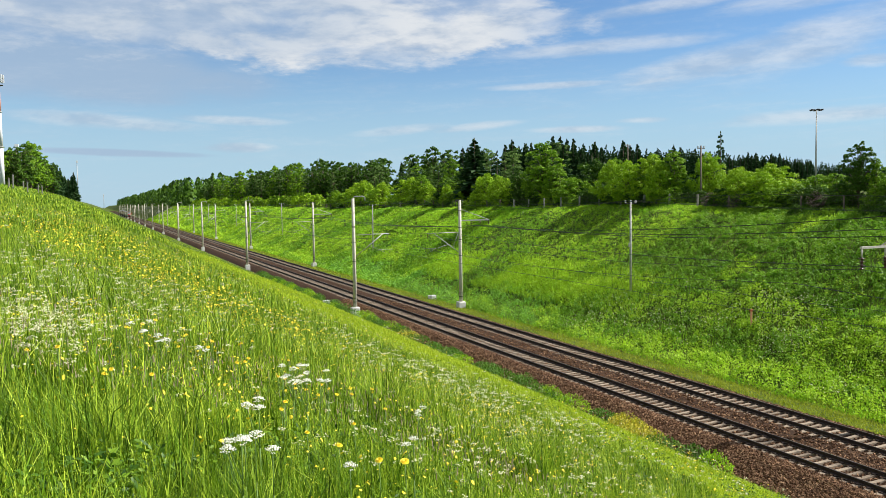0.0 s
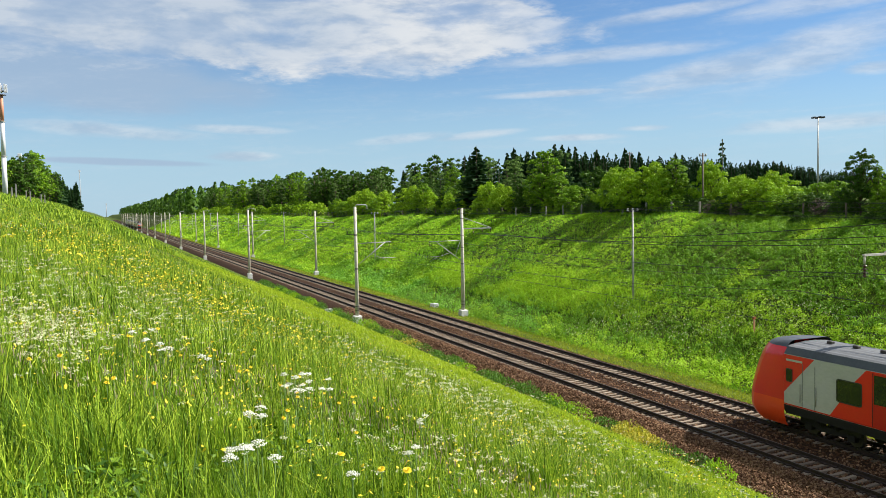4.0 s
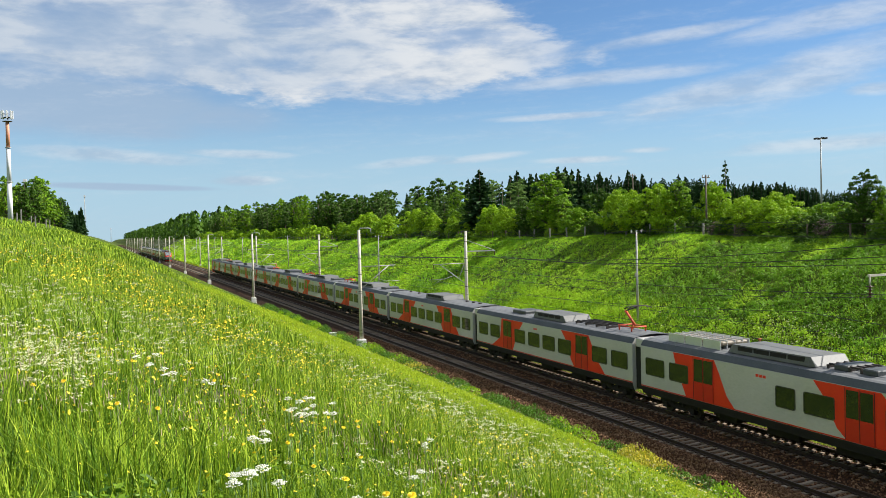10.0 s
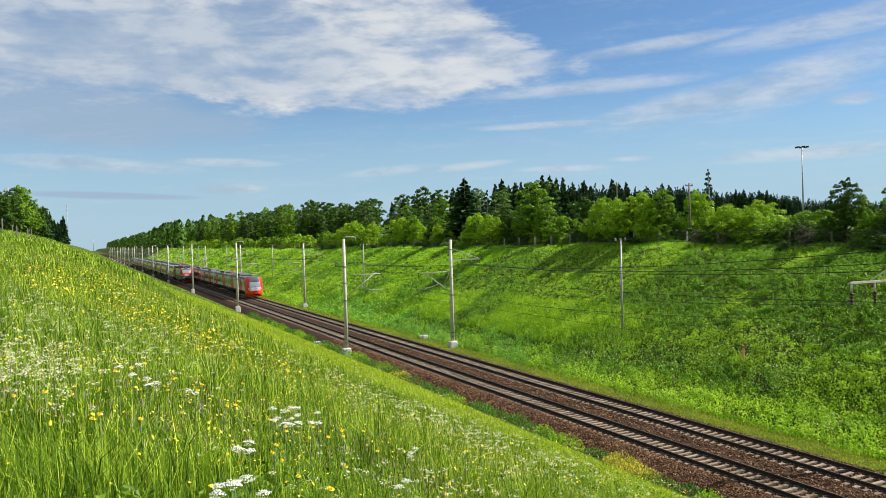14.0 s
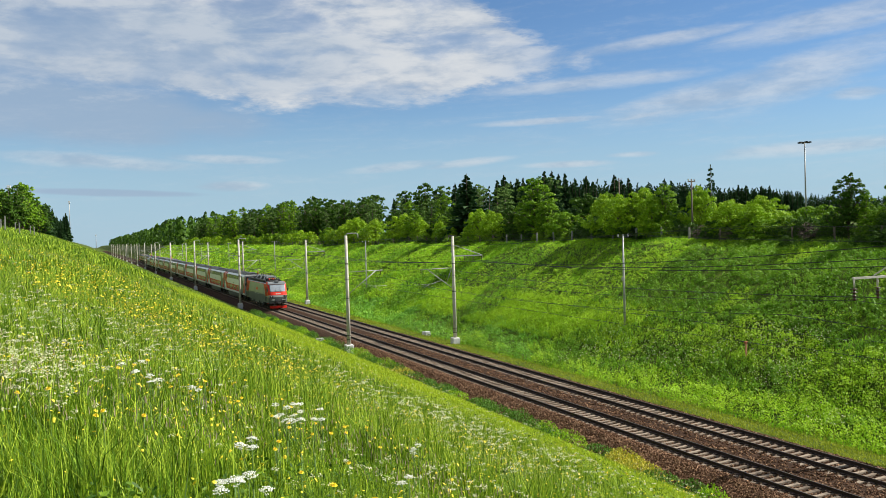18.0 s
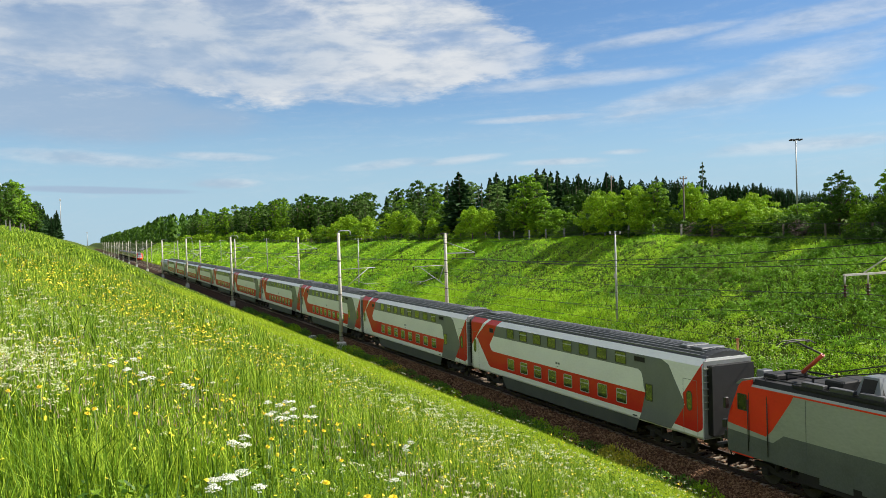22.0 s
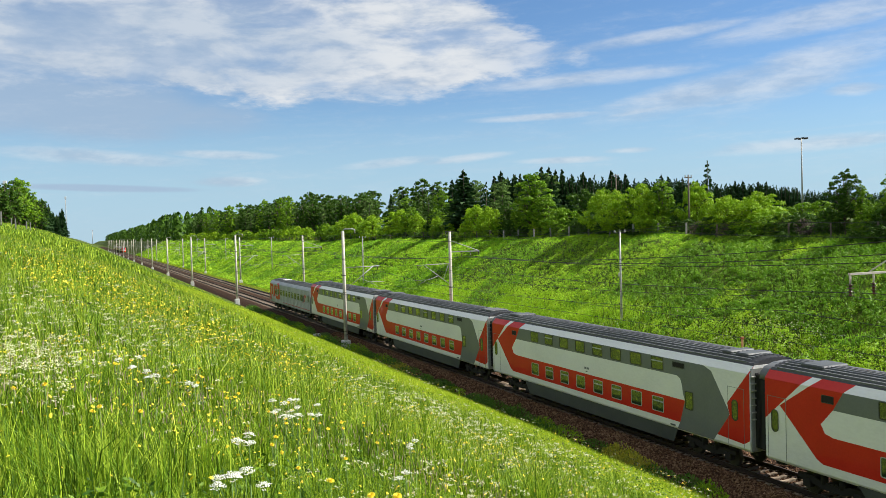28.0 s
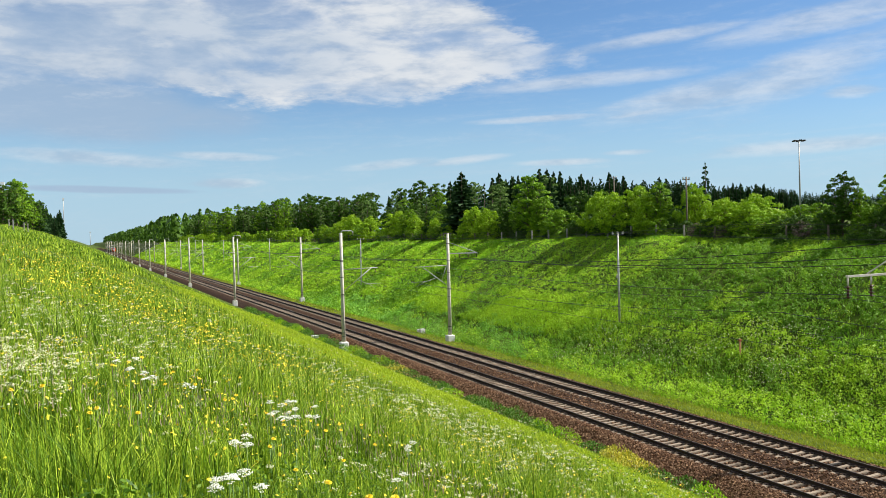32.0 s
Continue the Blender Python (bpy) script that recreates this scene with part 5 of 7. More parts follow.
    for y in (8.5, 12.5):
        rod.tube([(-0.5, y, 5.62), (0.5, y, 5.68)], 0.025, 5)
    part("roof_rods", rod, M_darksteel, top)
    for sgn in (-1, 1):
        r = Shape().tube([(sgn * 1.3, 2.6, 4.66), (sgn * 1.3, 19.3, 4.66)], 0.025, 5)
        for k in range(12):
            r.tube([(sgn * 1.3, 2.7 + k * 1.5, 4.45), (sgn * 1.3, 2.7 + k * 1.5, 4.66)], 0.02, 4)
        part("roof_rail", r, M_darksteel, top)
    bus = Shape()
    bus.tube([(-0.5, 4.8, 5.0), (-0.5, 7.5, 5.64), (-0.5, 13.5, 5.64), (-0.5, 16.6, 5.0)], 0.025, 5)
    part("busbar", bus, M_darksteel, top)
    for k, m in enumerate((M_tscarlet, M_leads, M_tscarlet, M_leads)):
        x = -0.75 + 0.32 * k
        part("roof_lead", Shape().tube([(x, 4.5, 4.66), (x - 0.05, 4.2, 5.0), (x + 0.05, 3.5, 5.05), (x, 3.1, 4.7)], 0.035, 6), m, top)
    pantograph(top, 3.9, 4.85, False, 1, M_black)
    pantograph(top, L - 3.9, 4.85, True, -1, M_black)
    for y in (3.6, L / 2, L - 3.6):
        bogie(top, y, 0.6, 1.1, 1.1)
    underfloor(top, ((6.0, 9.0), (12.9, 15.9)), 1.2, 0.45, 1.1)
    return top


# single-deck corrugated coach at the end; e counts from its far end
def last_half(z):
    return 1.53 if z <= 3.92 else 1.53 - (z - 3.92) * 0.42


def single_decker():
    top = thing("single_deck_coach", "silver corrugated single-deck coach with a large red emblem", "train car", "cars of the express train")
    L = 25.4
    prof = [(1.44, 1.0), (1.53, 1.12)]
    z = 1.2
    while z < 2.3:
        prof += [(1.53, z), (1.505, z + 0.03), (1.505, z + 0.06), (1.53, z + 0.09)]
        z += 0.15
    z = 3.34
    while z < 3.86:
        prof += [(1.53, z), (1.505, z + 0.03), (1.505, z + 0.06), (1.53, z + 0.09)]
        z += 0.14
    prof += [(1.53, 3.92), (1.42, 4.12), (1.18, 4.36)]
    part("body", hull(prof, 0, L), M_steel, top, "silver ribbed steel body")
    for sgn in (-1, 1):
        s = Shape().add([(sgn * 1.535, 0, 3.92), (sgn * 1.535, L, 3.92), (sgn * 1.425, L, 4.13), (sgn * 1.425, 0, 4.13), (sgn * 1.19, L, 4.37), (sgn * 1.19, 0, 4.37)], [(0, 1, 2, 3), (3, 2, 4, 5)])
        part("roof_shoulder", s, M_steel, top)
        a, b = sorted((sgn * 1.51, sgn * 1.537))
        part("red_line", Shape().box(a, b, 0.1, L - 9.0, 1.36, 1.42), M_tred, top)
    roof = Shape()
    n = 22
    arc = [(1.2 * f, 4.36 + 0.16 * (1 - abs(f) ** 2.2) + (0.03 if k % 2 else 0)) for k, f in enumerate([-1 + 2 * i / n for i in range(n + 1)])]
    roof.loft([[(x, y, z) for x, z in arc] + [(1.1, y, 4.25), (-1.1, y, 4.25)] for y in (0.1, L - 0.05)], smooth=False)
    part("roof", roof, M_trib, top, "dark ribbed steel roof")
    ribs = Shape()
    for k in range(9):
        g = -0.9 + 1.8 * k / 8
        ribs.box(1.2 * g - 0.03, 1.2 * g + 0.03, 0.3, L - 0.3, 4.34 + 0.16 * (1 - abs(g) ** 2.2), 4.44 + 0.16 * (1 - abs(g) ** 2.2))
    part("roof_ribs", ribs, M_troof, top, "raised roof ribs")
    part("roof_hatch", Shape().box(-0.55, 0.55, L - 6.6, L - 5.0, 4.5, 4.66, 0.05), M_whitewash, top, "white roof hatch")
    part("roof_unit", Shape().box(-0.6, 0.6, L - 3.0, L - 1.2, 4.48, 4.66, 0.08), M_tdark, top)
    part("roof_vent", Shape().box(-0.3, 0.3, L - 8.6, L - 8.0, 4.5, 4.62, 0.04), M_tdark, top)
    for k in range(10):
        e = 3.88 + 1.825 * k
        window(top, L - e - 1.0, L - e, 2.40, 3.24, last_half, 0.1, 0.045, M_frame, split=0.22 if k % 2 == 0 or k == 5 else 0.0)
    br = [0.9, 3.92, 4.2]
    e = lambda q: [(L - a, b) for a, b in q]
    strokes = (([(0.05, 3.92), (0.95, 3.88), (0.95, 1.35), (0.05, 1.35)], [(0.95, 3.88), (2.35, 3.8), (2.55, 3.5), (0.95, 3.4)], [(1.75, 3.44), (2.55, 3.5), (2.2, 2.25), (1.25, 2.2)]),
               ([(3.4, 3.72), (4.6, 3.72), (3.3, 1.95), (2.25, 1.95)],),
               ([(5.9, 4.12), (6.75, 4.12), (7.0, 3.85), (6.95, 1.85), (6.6, 1.62), (5.9, 1.66)], [(5.2, 4.12), (5.9, 4.12), (5.9, 3.8), (5.6, 3.8)], [(4.85, 3.72), (5.7, 3.62), (4.55, 2.12), (3.9, 2.12)], [(3.9, 2.12), (5.9, 2.12), (5.9, 1.66), (4.3, 1.72)]))
    for stroke in strokes:
        paint(top, "red_emblem", [e(q) for q in stroke], last_half, br, 0.006, M_tred, "plain red painted stroke")
    paint(top, "red_slash", [[(1.9, 3.3), (2.2, 3.3), (3.4, 2.2), (3.1, 2.2)], [(2.5, 3.3), (2.8, 3.3), (4.0, 2.2), (3.7, 2.2)]], last_half, br, 0.006, M_tred)
    window(top, 0.55, 1.05, 2.5, 3.4, last_half, 0.05, 0.04, name="door_window")
    window(top, 3.2, 4.4, 2.35, 3.2, last_half, 0.05, 0.04, frame_mat=M_tmid, pane_mat=M_tdark, name="vent_panel")
    part("gangway", Shape().box(-1.0, 1.0, L, L + 0.35, 1.2, 3.6, 0.03), M_rubber, top)
    part("end_plate", Shape().box(-1.5, 1.5, L - 0.02, L + 0.06, 1.2, 3.9, 0.02), M_tdark, top, "dark coach end wall")
    part("end_grille", Shape().box(-1.35, 1.35, L - 0.3, L + 0.08, 3.95, 4.3, 0.03), M_tdark, top)
    for y in (3.1, L - 3.1):
        bogie(top, y)
    underfloor(top, ((6.0, 8.4), (9.4, 12.6), (14.2, 16.8), (17.6, 19.2)), 1.2, 0.45, 1.05)
    return top


def build_trains():
    kit1 = (("hvac", 8.2, 13.4), ("fin", 15.5, 21.0), ("fin", 2, 5))
    kit2 = (("rack", 4.2, 8.2), ("hvac", 9.2, 14.2), ("box", 16, 18.2))
    kit3 = (("box", 3.0, 4.6), ("hvac", 7.2, 12.6), ("rack", 14.0, 18.8))
    tail = emu_driving()
    c1 = emu_middle(kit2, (2.4, True, 1))
    c2 = emu_middle(kit1)
    c3 = emu_middle(kit3, (21.8, False, -1))
    a = [tail, c1, c2, c3]
    a += [copy_thing(x, Matrix.Identity(4)) for x in (c3, c2, c1, c2, c3, tail)]
    d = double_decker()
    b = [locomotive(), d] + [copy_thing(d, Matrix.Identity(4)) for _ in range(9)] + [single_decker()]
    return a, b


TRAINA, TRAINB = build_trains()
# place of each car along its train; the driving car at the far end faces about
EA = [0] + [26.0 + 24.72 * k for k in range(8)] + [248.9]
TURNED = [0] * 9 + [180]
EB = [0.15] + [23.1 + 26.29 * k for k in range(11)]

# ---- meadow plants ----
def blade_mesh(name, pts, height, width, lean, material, seed):
    """Bent blades: three triangles each."""
    rng = np.random.default_rng(seed)
    n = len(pts)
    a = rng.uniform(0, 2 * np.pi, n)
    side = np.stack([np.cos(a), np.sin(a), np.zeros(n)], -1) * (width / 2)[:, None]
    b = rng.uniform(0, 2 * np.pi, n)
    out = np.stack([np.cos(b), np.sin(b), np.zeros(n)], -1) * (lean * height)[:, None] + np.array([-0.05, 0.06, 0]) * height[:, None]
    up = np.zeros((n, 3))
    up[:, 2] = height
    base = pts
    mid = base + up * 0.58 + out * 0.3
    tip = base + up * (1 - lean * 0.35)[:, None] + out
    v = np.stack([base - side, base + side, mid + side * 0.75, mid - side * 0.75, tip], 1).reshape(-1, 3)
    k = 5 * np.arange(n)[:, None]
    f = np.concatenate([k + np.array([0, 1, 2]), k + np.array([0, 2, 3]), k + np.array([3, 2, 4])], 0)
    return arrays(name, v, f, material)


def spread(rng, n, near, far, power=1.0, a0=-12, a1=58, x_hi=24.4):
    """Places on the near bank round the standpoint, denser close to it."""
    d = near * (far / near) ** (rng.random(n) ** power)
    a = np.radians(rng.uniform(a0, a1, n))
    x, y = d * np.sin(a), d * np.cos(a)
    keep = x < x_hi
    x, y = x[keep], y[keep]
    return np.stack([x, y, ground_z(x, y) - 0.03], -1)


def patchy(p, scale, seed):
    """Slow waves between 0 and 1 over the plan."""
    x, y = p[:, 0] / scale, p[:, 1] / scale
    s = np.sin(x * 1.3 + seed) * np.cos(y * 1.1 - seed * 2) + np.sin(x * 2.7 - y * 1.9 + seed * 3) * 0.6 + np.sin(y * 4.1 + x * 0.7) * 0.35
    return np.clip(0.5 + 0.33 * s, 0, 1)


M_herb = solid("herb_leaf", [(0.012, 0.042, 0.003), (0.05, 0.12, 0.006), (0.20, 0.33, 0.015)], 0.8, 0.5, fine=6, island=True, spec=0.2, thru=0.25)
M_bright = solid("young_grass_blade", [(0.1792, 0.2968, 0.01), (0.336, 0.4664, 0.016), (0.5152, 0.5936, 0.035)], 0.15, 0.55, fine=7, island=True, spec=0.2, thru=0.35)


def meadow():
    rng = np.random.default_rng(11)
    for k, (n, near, far, h0, h1, w0, w1) in enumerate(((110000, 2.3, 12, 0.24, 0.68, 0.004, 0.011), (150000, 9, 36, 0.28, 0.66, 0.007, 0.015), (105000, 30, 115, 0.3, 0.60, 0.018, 0.04), (30000, 100, 480, 0.4, 0.8, 0.08, 0.2))):
        p = spread(rng, n, near, far)
        if k == 3:
            y = 100 * (4.8 ** rng.random(n))
            x = rng.uniform(-26, 24.3, n)
            p = np.stack([x, y, ground_z(x, y) - 0.03], -1)
        n = len(p)
        h = rng.uniform(h0, h1, n) * (0.75 + 0.5 * patchy(p, 3.0 + 3 * k, k))
        h *= np.clip((24.8 - p[:, 0]) / 3.0, 0.35, 1)
        h *= 0.3 + 1.05 * patchy(p, (0.28, 0.45, 0.9, 3.0)[k], 5)
        # the lower slope is short
        brow = np.interp(p[:, 1], [0, 28, 32, 60, 100, 160], [14, 12.5, 11.5, 10.0, 9.0, 8.0]) + 2.4 * (lumps(p[:, 0], p[:, 1], 4.0, 40) - 0.5)
        h *= np.clip(1.0 - (p[:, 0] - brow) / 2.2, 0.26, 1.0)
        w = rng.uniform(w0, w1, n)
        me = blade_mesh("meadow_grass", p, h, w, 0.06 + 0.6 * rng.random(n) ** 1.6, M_blade, 20 + k)
        tagged(part("meadow_grass", me, None), "tall bright green meadow grass on the near bank", "grass", kind="stuff")
    # small broad leaves low among the blades
    for n, near, far, s0, s1 in ((60000, 2.3, 13, 0.02, 0.05), (45000, 10, 40, 0.04, 0.09)):
        p = spread(rng, n, near, far)
        n = len(p)
        clump = patchy(p, 0.5 if far < 20 else 1.2, 8)
        p[:, 2] += 0.03 + rng.uniform(0.05, 0.42, n) * clump
        p = p[clump > 0.3]
        n = len(p)
        nrm = rng.normal(0, 0.55, (n, 3)) + np.array([0.3, -0.1, 0.8])
        nrm /= np.linalg.norm(nrm, axis=1)[:, None]
        t1 = np.cross(nrm, rng.normal(size=(n, 3)))
        t1 /= np.linalg.norm(t1, axis=1)[:, None] + 1e-9
        t2 = np.cross(nrm, t1)
        q = rng.uniform(s0, s1, n)[:, None]
        v = np.stack([p - t1 * q * 0.3, p - t2 * q * 0.6, p + t1 * q * 0.3, p + t2 * q * 0.7], 1).reshape(-1, 3)
        f = 4 * np.arange(n)[:, None] + np.array([0, 1, 2, 3])
        tagged(part("meadow_herbs", arrays("meadow_herbs", v, f, M_herb), None), "low broad-leaved herbs in the meadow", "weeds", kind="stuff")
    # short lawn-like grass on the lower slope
    x = rng.uniform(7.5, 24.6, 130000)
    y = 12 + 110 * rng.random(130000) ** 1.6
    p = np.stack([x, y, ground_z(x, y) - 0.03], -1)
    p = p[x > np.interp(y, [0, 28, 32, 60, 100, 160], [13, 11.5, 10.5, 9.0, 8.0, 7.0])]
    n = len(p)
    me = blade_mesh("short_grass", p, rng.uniform(0.14, 0.34, n), rng.uniform(0.012, 0.028, n), rng.uniform(0.2, 0.8, n), M_bright, 29)
    tagged(part("short_grass", me, None), "short yellow-green grass on the lower slope", "grass", kind="stuff")
    # seed heads, straw coloured
    p = spread(rng, 13000, 5.5, 34, 0.9)
    p = p[lumps(p[:, 0], p[:, 1], 1.4, 41) * lumps(p[:, 0], p[:, 1], 4.0, 42) > 0.30]
    n = len(p)
    p[:, 2] += rng.uniform(0.38, 0.62, n)
    me = blade_mesh("grass_seed_heads", p, rng.uniform(0.035, 0.075, n), rng.uniform(0.004, 0.008, n), rng.uniform(0, 0.5, n), M_dry, 31)
    tagged(part("grass_seed_heads", me, None), "pale purple-brown grass seed heads", "grass", kind="stuff")


M_white = solid("cream_umbel_petals", [(0.46, 0.47, 0.25), (0.60, 0.60, 0.40)], 30, 0.8, island=True, thru=0.25, spec=0.05)
M_umbel = solid("white_umbel_petals", [(0.66, 0.66, 0.54), (0.80, 0.80, 0.72)], 30, 0.8, island=True, thru=0.3, spec=0.05)
M_yellow = solid("yellow_petals", [(0.78, 0.56, 0.012), (0.86, 0.70, 0.03)], 20, 0.6, island=True, thru=0.2)
M_stem = solid("flower_stem", [(0.08, 0.17, 0.02), (0.14, 0.24, 0.04)], 8, 0.6, thru=0.2)


def dots(name, p, size, material, seed, tilt=0.5, sides=6):
    """Small many-sided discs lying roughly flat."""
    rng = np.random.default_rng(seed)
    n = len(p)
    a = rng.uniform(0, 6.28, n)
    t1 = np.stack([np.cos(a), np.sin(a), rng.normal(0, tilt, n)], -1)
    t2 = np.stack([-np.sin(a), np.cos(a), rng.normal(0, tilt, n)], -1)
    rings = []
    for k in range(sides):
        q = 2 * np.pi * k / sides
        rings.append(p + (t1 * np.cos(q) + t2 * np.sin(q)) * (size * rng.uniform(0.75, 1.2, n))[:, None])
    v = np.stack(rings + [p + np.array([0, 0, 1.0]) * (size * 0.45)[:, None]], 1).reshape(-1, 3)
    b = (sides + 1) * np.arange(n)[:, None]
    f = np.concatenate([b + np.array([k, (k + 1) % sides, sides]) for k in range(sides)], 0)
    return arrays(name, v, f, material)


def patch_of(rng, n, d0, d1, b0, b1):
    """Places between two distances and two bearings from the standpoint, thinning out at the rims."""
    d = d0 + (d1 - d0) * rng.beta(2, 2, n)
    a = np.radians(b0 + (b1 - b0) * rng.beta(2, 2, n))
    x, y = d * np.sin(a), d * np.cos(a)
    return np.stack([x, y, ground_z(x, y)], -1)


def scattered_flowers():
    rng = np.random.default_rng(77)
    # umbels: loose flat clusters of florets, in drifts
    c = spread(rng, 5200, 5.5, 60, 0.9)
    c = c[(patchy(c, 2.2, 1) > 0.55) & (rng.random(len(c)) < 0.55) | (rng.random(len(c)) < 0.10)]
    c = np.concatenate([c, patch_of(rng, 110, 5.5, 9.0, -8, 1), patch_of(rng, 150, 8, 15, -7, 0), patch_of(rng, 200, 7.0, 15, -2, 9), patch_of(rng, 500, 11, 26, 14, 34), patch_of(rng, 160, 6, 9, -9, 0)])
    far = np.hypot(c[:, 0], c[:, 1])
    c[:, 2] += rng.uniform(0.36, 0.60, len(c))
    rep = 9
    grow = np.clip(far / 15, 0.75, 1.5)
    off = rng.normal(0, 1, (len(c), rep, 3)) * (np.array([0.024, 0.024, 0.007]) * grow[:, None, None])
    p = (c[:, None, :] + off).reshape(-1, 3)
    size = np.repeat(grow * 0.0105, rep) * rng.uniform(0.7, 1.3, len(p))
    tagged(part("white_flowers", dots("white_flowers", p, size, M_white, 3, 0.35, 5), None), "drifts of small white umbel flowers", "wildflowers", kind="stuff")
    c = spread(rng, 5200, 4.5, 120, 0.9)
    c = c[(patchy(c, 6.0, 9) > 0.58) | (rng.random(len(c)) < 0.22)]
    c = np.concatenate([c, patch_of(rng, 800, 9, 44, -8, 10), patch_of(rng, 420, 16, 80, -6, 9), patch_of(rng, 900, 9, 26, 1, 18), patch_of(rng, 700, 8, 20, 14, 34), patch_of(rng, 500, 5, 11, -6, 16)])
    far = np.hypot(c[:, 0], c[:, 1])
    c[:, 2] += rng.uniform(0.33, 0.58, len(c))
    size = np.clip(far / 18, 0.6, 1.5) * 0.0175 * rng.uniform(0.6, 1.3, len(c))
    tagged(part("yellow_flowers", dots("yellow_flowers", c, size, M_yellow, 4, 0.5), None), "drifts of small yellow meadow flowers", "wildflowers", kind="stuff")


def cow_parsley(x, y, h, seed, heads=3, scale=1.0):
    rng = random.Random(seed)
    top = thing("cow_parsley", "white cow parsley umbels on thin green stems", "wildflower", "white umbel flowers")
    top.location = (x, y, float(ground_z(x, y)))
    stem = Shape()
    lean = (0.0, 0.0)
    fork = Vector((lean[0], lean[1], h * 0.6))
    stem.tube([(0, 0, -0.05), fork * 0.5, fork], [0.006, 0.005, 0.004], 5)
    tips = []
    for k in range(heads):
        a = 6.28 * k / heads + rng.uniform(-0.5, 0.5)
        r = 0.0 if k == 0 else rng.uniform(0.05, 0.08)
        tip = Vector((lean[0] * 1.6 + r * math.cos(a), lean[1] * 1.6 + r * math.sin(a), h - rng.uniform(0.0, 0.10) - 0.03))
        stem.tube([fork, (fork + tip) / 2 + Vector((0, 0, -0.02)), tip], [0.004, 0.003, 0.003], 4)
        tips.append(tip)
    part("stem", stem, M_stem, top)
    for tip in tips:
        head = Shape()
        R = rng.uniform(0.032, 0.044) * scale
        for k in range(17):
            a, r = 2.4 * k, R * math.sqrt((k + 0.4) / 17)
            c = Vector((tip.x + r * math.cos(a), tip.y + r * math.sin(a), tip.z + 0.03 - r * r * 15 + rng.uniform(-0.008, 0.008)))
            for j in range(4):
                b = 1.57 * j + k
                e = c + Vector((0.008 * scale * math.cos(b), 0.008 * scale * math.sin(b), rng.uniform(-0.003, 0.003)))
                q = 0.0052 * scale
                head.add([e + Vector((q, 0, 0)), e + Vector((0.2 * q, q, 0.001)), e + Vector((-q, 0.2 * q, -0.001)), e + Vector((-0.2 * q, -q, 0.001)), e + Vector((0, 0, 0.005))], [(0, 1, 4), (1, 2, 4), (2, 3, 4), (3, 0, 4)])
        part("umbel", head, M_umbel, top)


def hawkbit(x, y, h, seed, scale=1.0):
    rng = random.Random(seed)
    top = thing("yellow_hawkbit", "golden yellow daisy flower on a thin stem", "wildflower", "yellow daisy flowers")
    top.location = (x, y, float(ground_z(x, y)))
    tip = Vector((0, 0, h))
    part("stem", Shape().tube([(0, 0, -0.05), tip * 0.5 + Vector((0.01, 0, 0)), tip], [0.004, 0.003, 0.003], 5), M_stem, top)
    head = Shape()
    R = rng.uniform(0.024, 0.031) * scale
    tilt = Matrix.Rotation(rng.uniform(0.2, 0.5), 3, "X") @ Matrix.Rotation(rng.uniform(-0.3, 0.3), 3, "Y")
    for ring, (r, lift, n) in enumerate(((1.0, 0.0, 18), (0.72, 0.006, 14), (0.42, 0.010, 9))):
        for k in range(n):
            a = 2 * math.pi * (k + 0.5 * ring) / n
            d, s = Vector((math.cos(a), math.sin(a), 0)), Vector((-math.sin(a), math.cos(a), 0))
            w = R * 0.17
            pts = [d * 0.1 * R - s * w * 0.5, d * 0.1 * R + s * w * 0.5, d * R * r + s * w + Vector((0, 0, lift)), d * R * r * 1.05 + Vector((0, 0, lift)), d * R * r - s * w + Vector((0, 0, lift))]
            head.add([tip + tilt @ p for p in pts], [(0, 1, 2, 3, 4)])
    part("petals", head, M_yellow, top)


WHITES = [(0.69, 4.12), (0.58, 3.84), (0.74, 3.94), (0.84, 4.86), (1.41, 6.58), (1.5, 6.47), (1.88, 7.27), (1.77, 7.66), (0.41, 6.86), (0.45, 6.53), (1.09, 3.82), (1.81, 4.87), (0.21, 6.94), (0.77, 6.85), (1.36, 6.74), (1.47, 6.82), (1.31, 6.45), (1.57, 6.76), (1.63, 6.55), (1.9, 7.4), (0.86, 4.98), (0.62, 4.0), (0.3, 6.7), (0.36, 7.0), (2.5, 6.6), (2.6, 6.75)]
YELLOWS = [(1.35, 4.98), (1.55, 4.79), (1.77, 4.93), (1.15, 5.75), (1.19, 5.15), (2.41, 7.23), (1.84, 8.75), (1.84, 8.33), (0.05, 5.59), (0.01, 5.4), (0.3, 5.78), (-0.27, 5.98), (1.59, 9.52), (1.38, 8.93), (1.91, 7.62), (1.94, 7.48), (1.96, 7.26), (2.71, 8.57), (-0.43, 5.7), (1.06, 8.95), (1.5, 6.9), (1.62, 7.0), (1.55, 7.15), (1.7, 6.9), (1.44, 7.3), (1.2, 7.6), (1.28, 7.9), (1.1, 7.4), (0.9, 7.8), (0.75, 8.2), (1.0, 8.3), (0.5, 8.6), (0.6, 7.3), (2.3, 8.0), (2.2, 7.6), (1.75, 7.8), (0.2, 7.5), (0.35, 8.0), (1.25, 6.1), (1.72, 5.9)]


def near_flowers():
    for k, (x, y) in enumerate(WHITES):
        cow_parsley(x, y, 0.75, 100 + k, 1 + (k % 2), 1.0 if k < 8 else 0.8)
    for k, (x, y) in enumerate(YELLOWS):
        hawkbit(x, y, 0.55, 200 + k, 1.0 if k < 3 else 0.62)


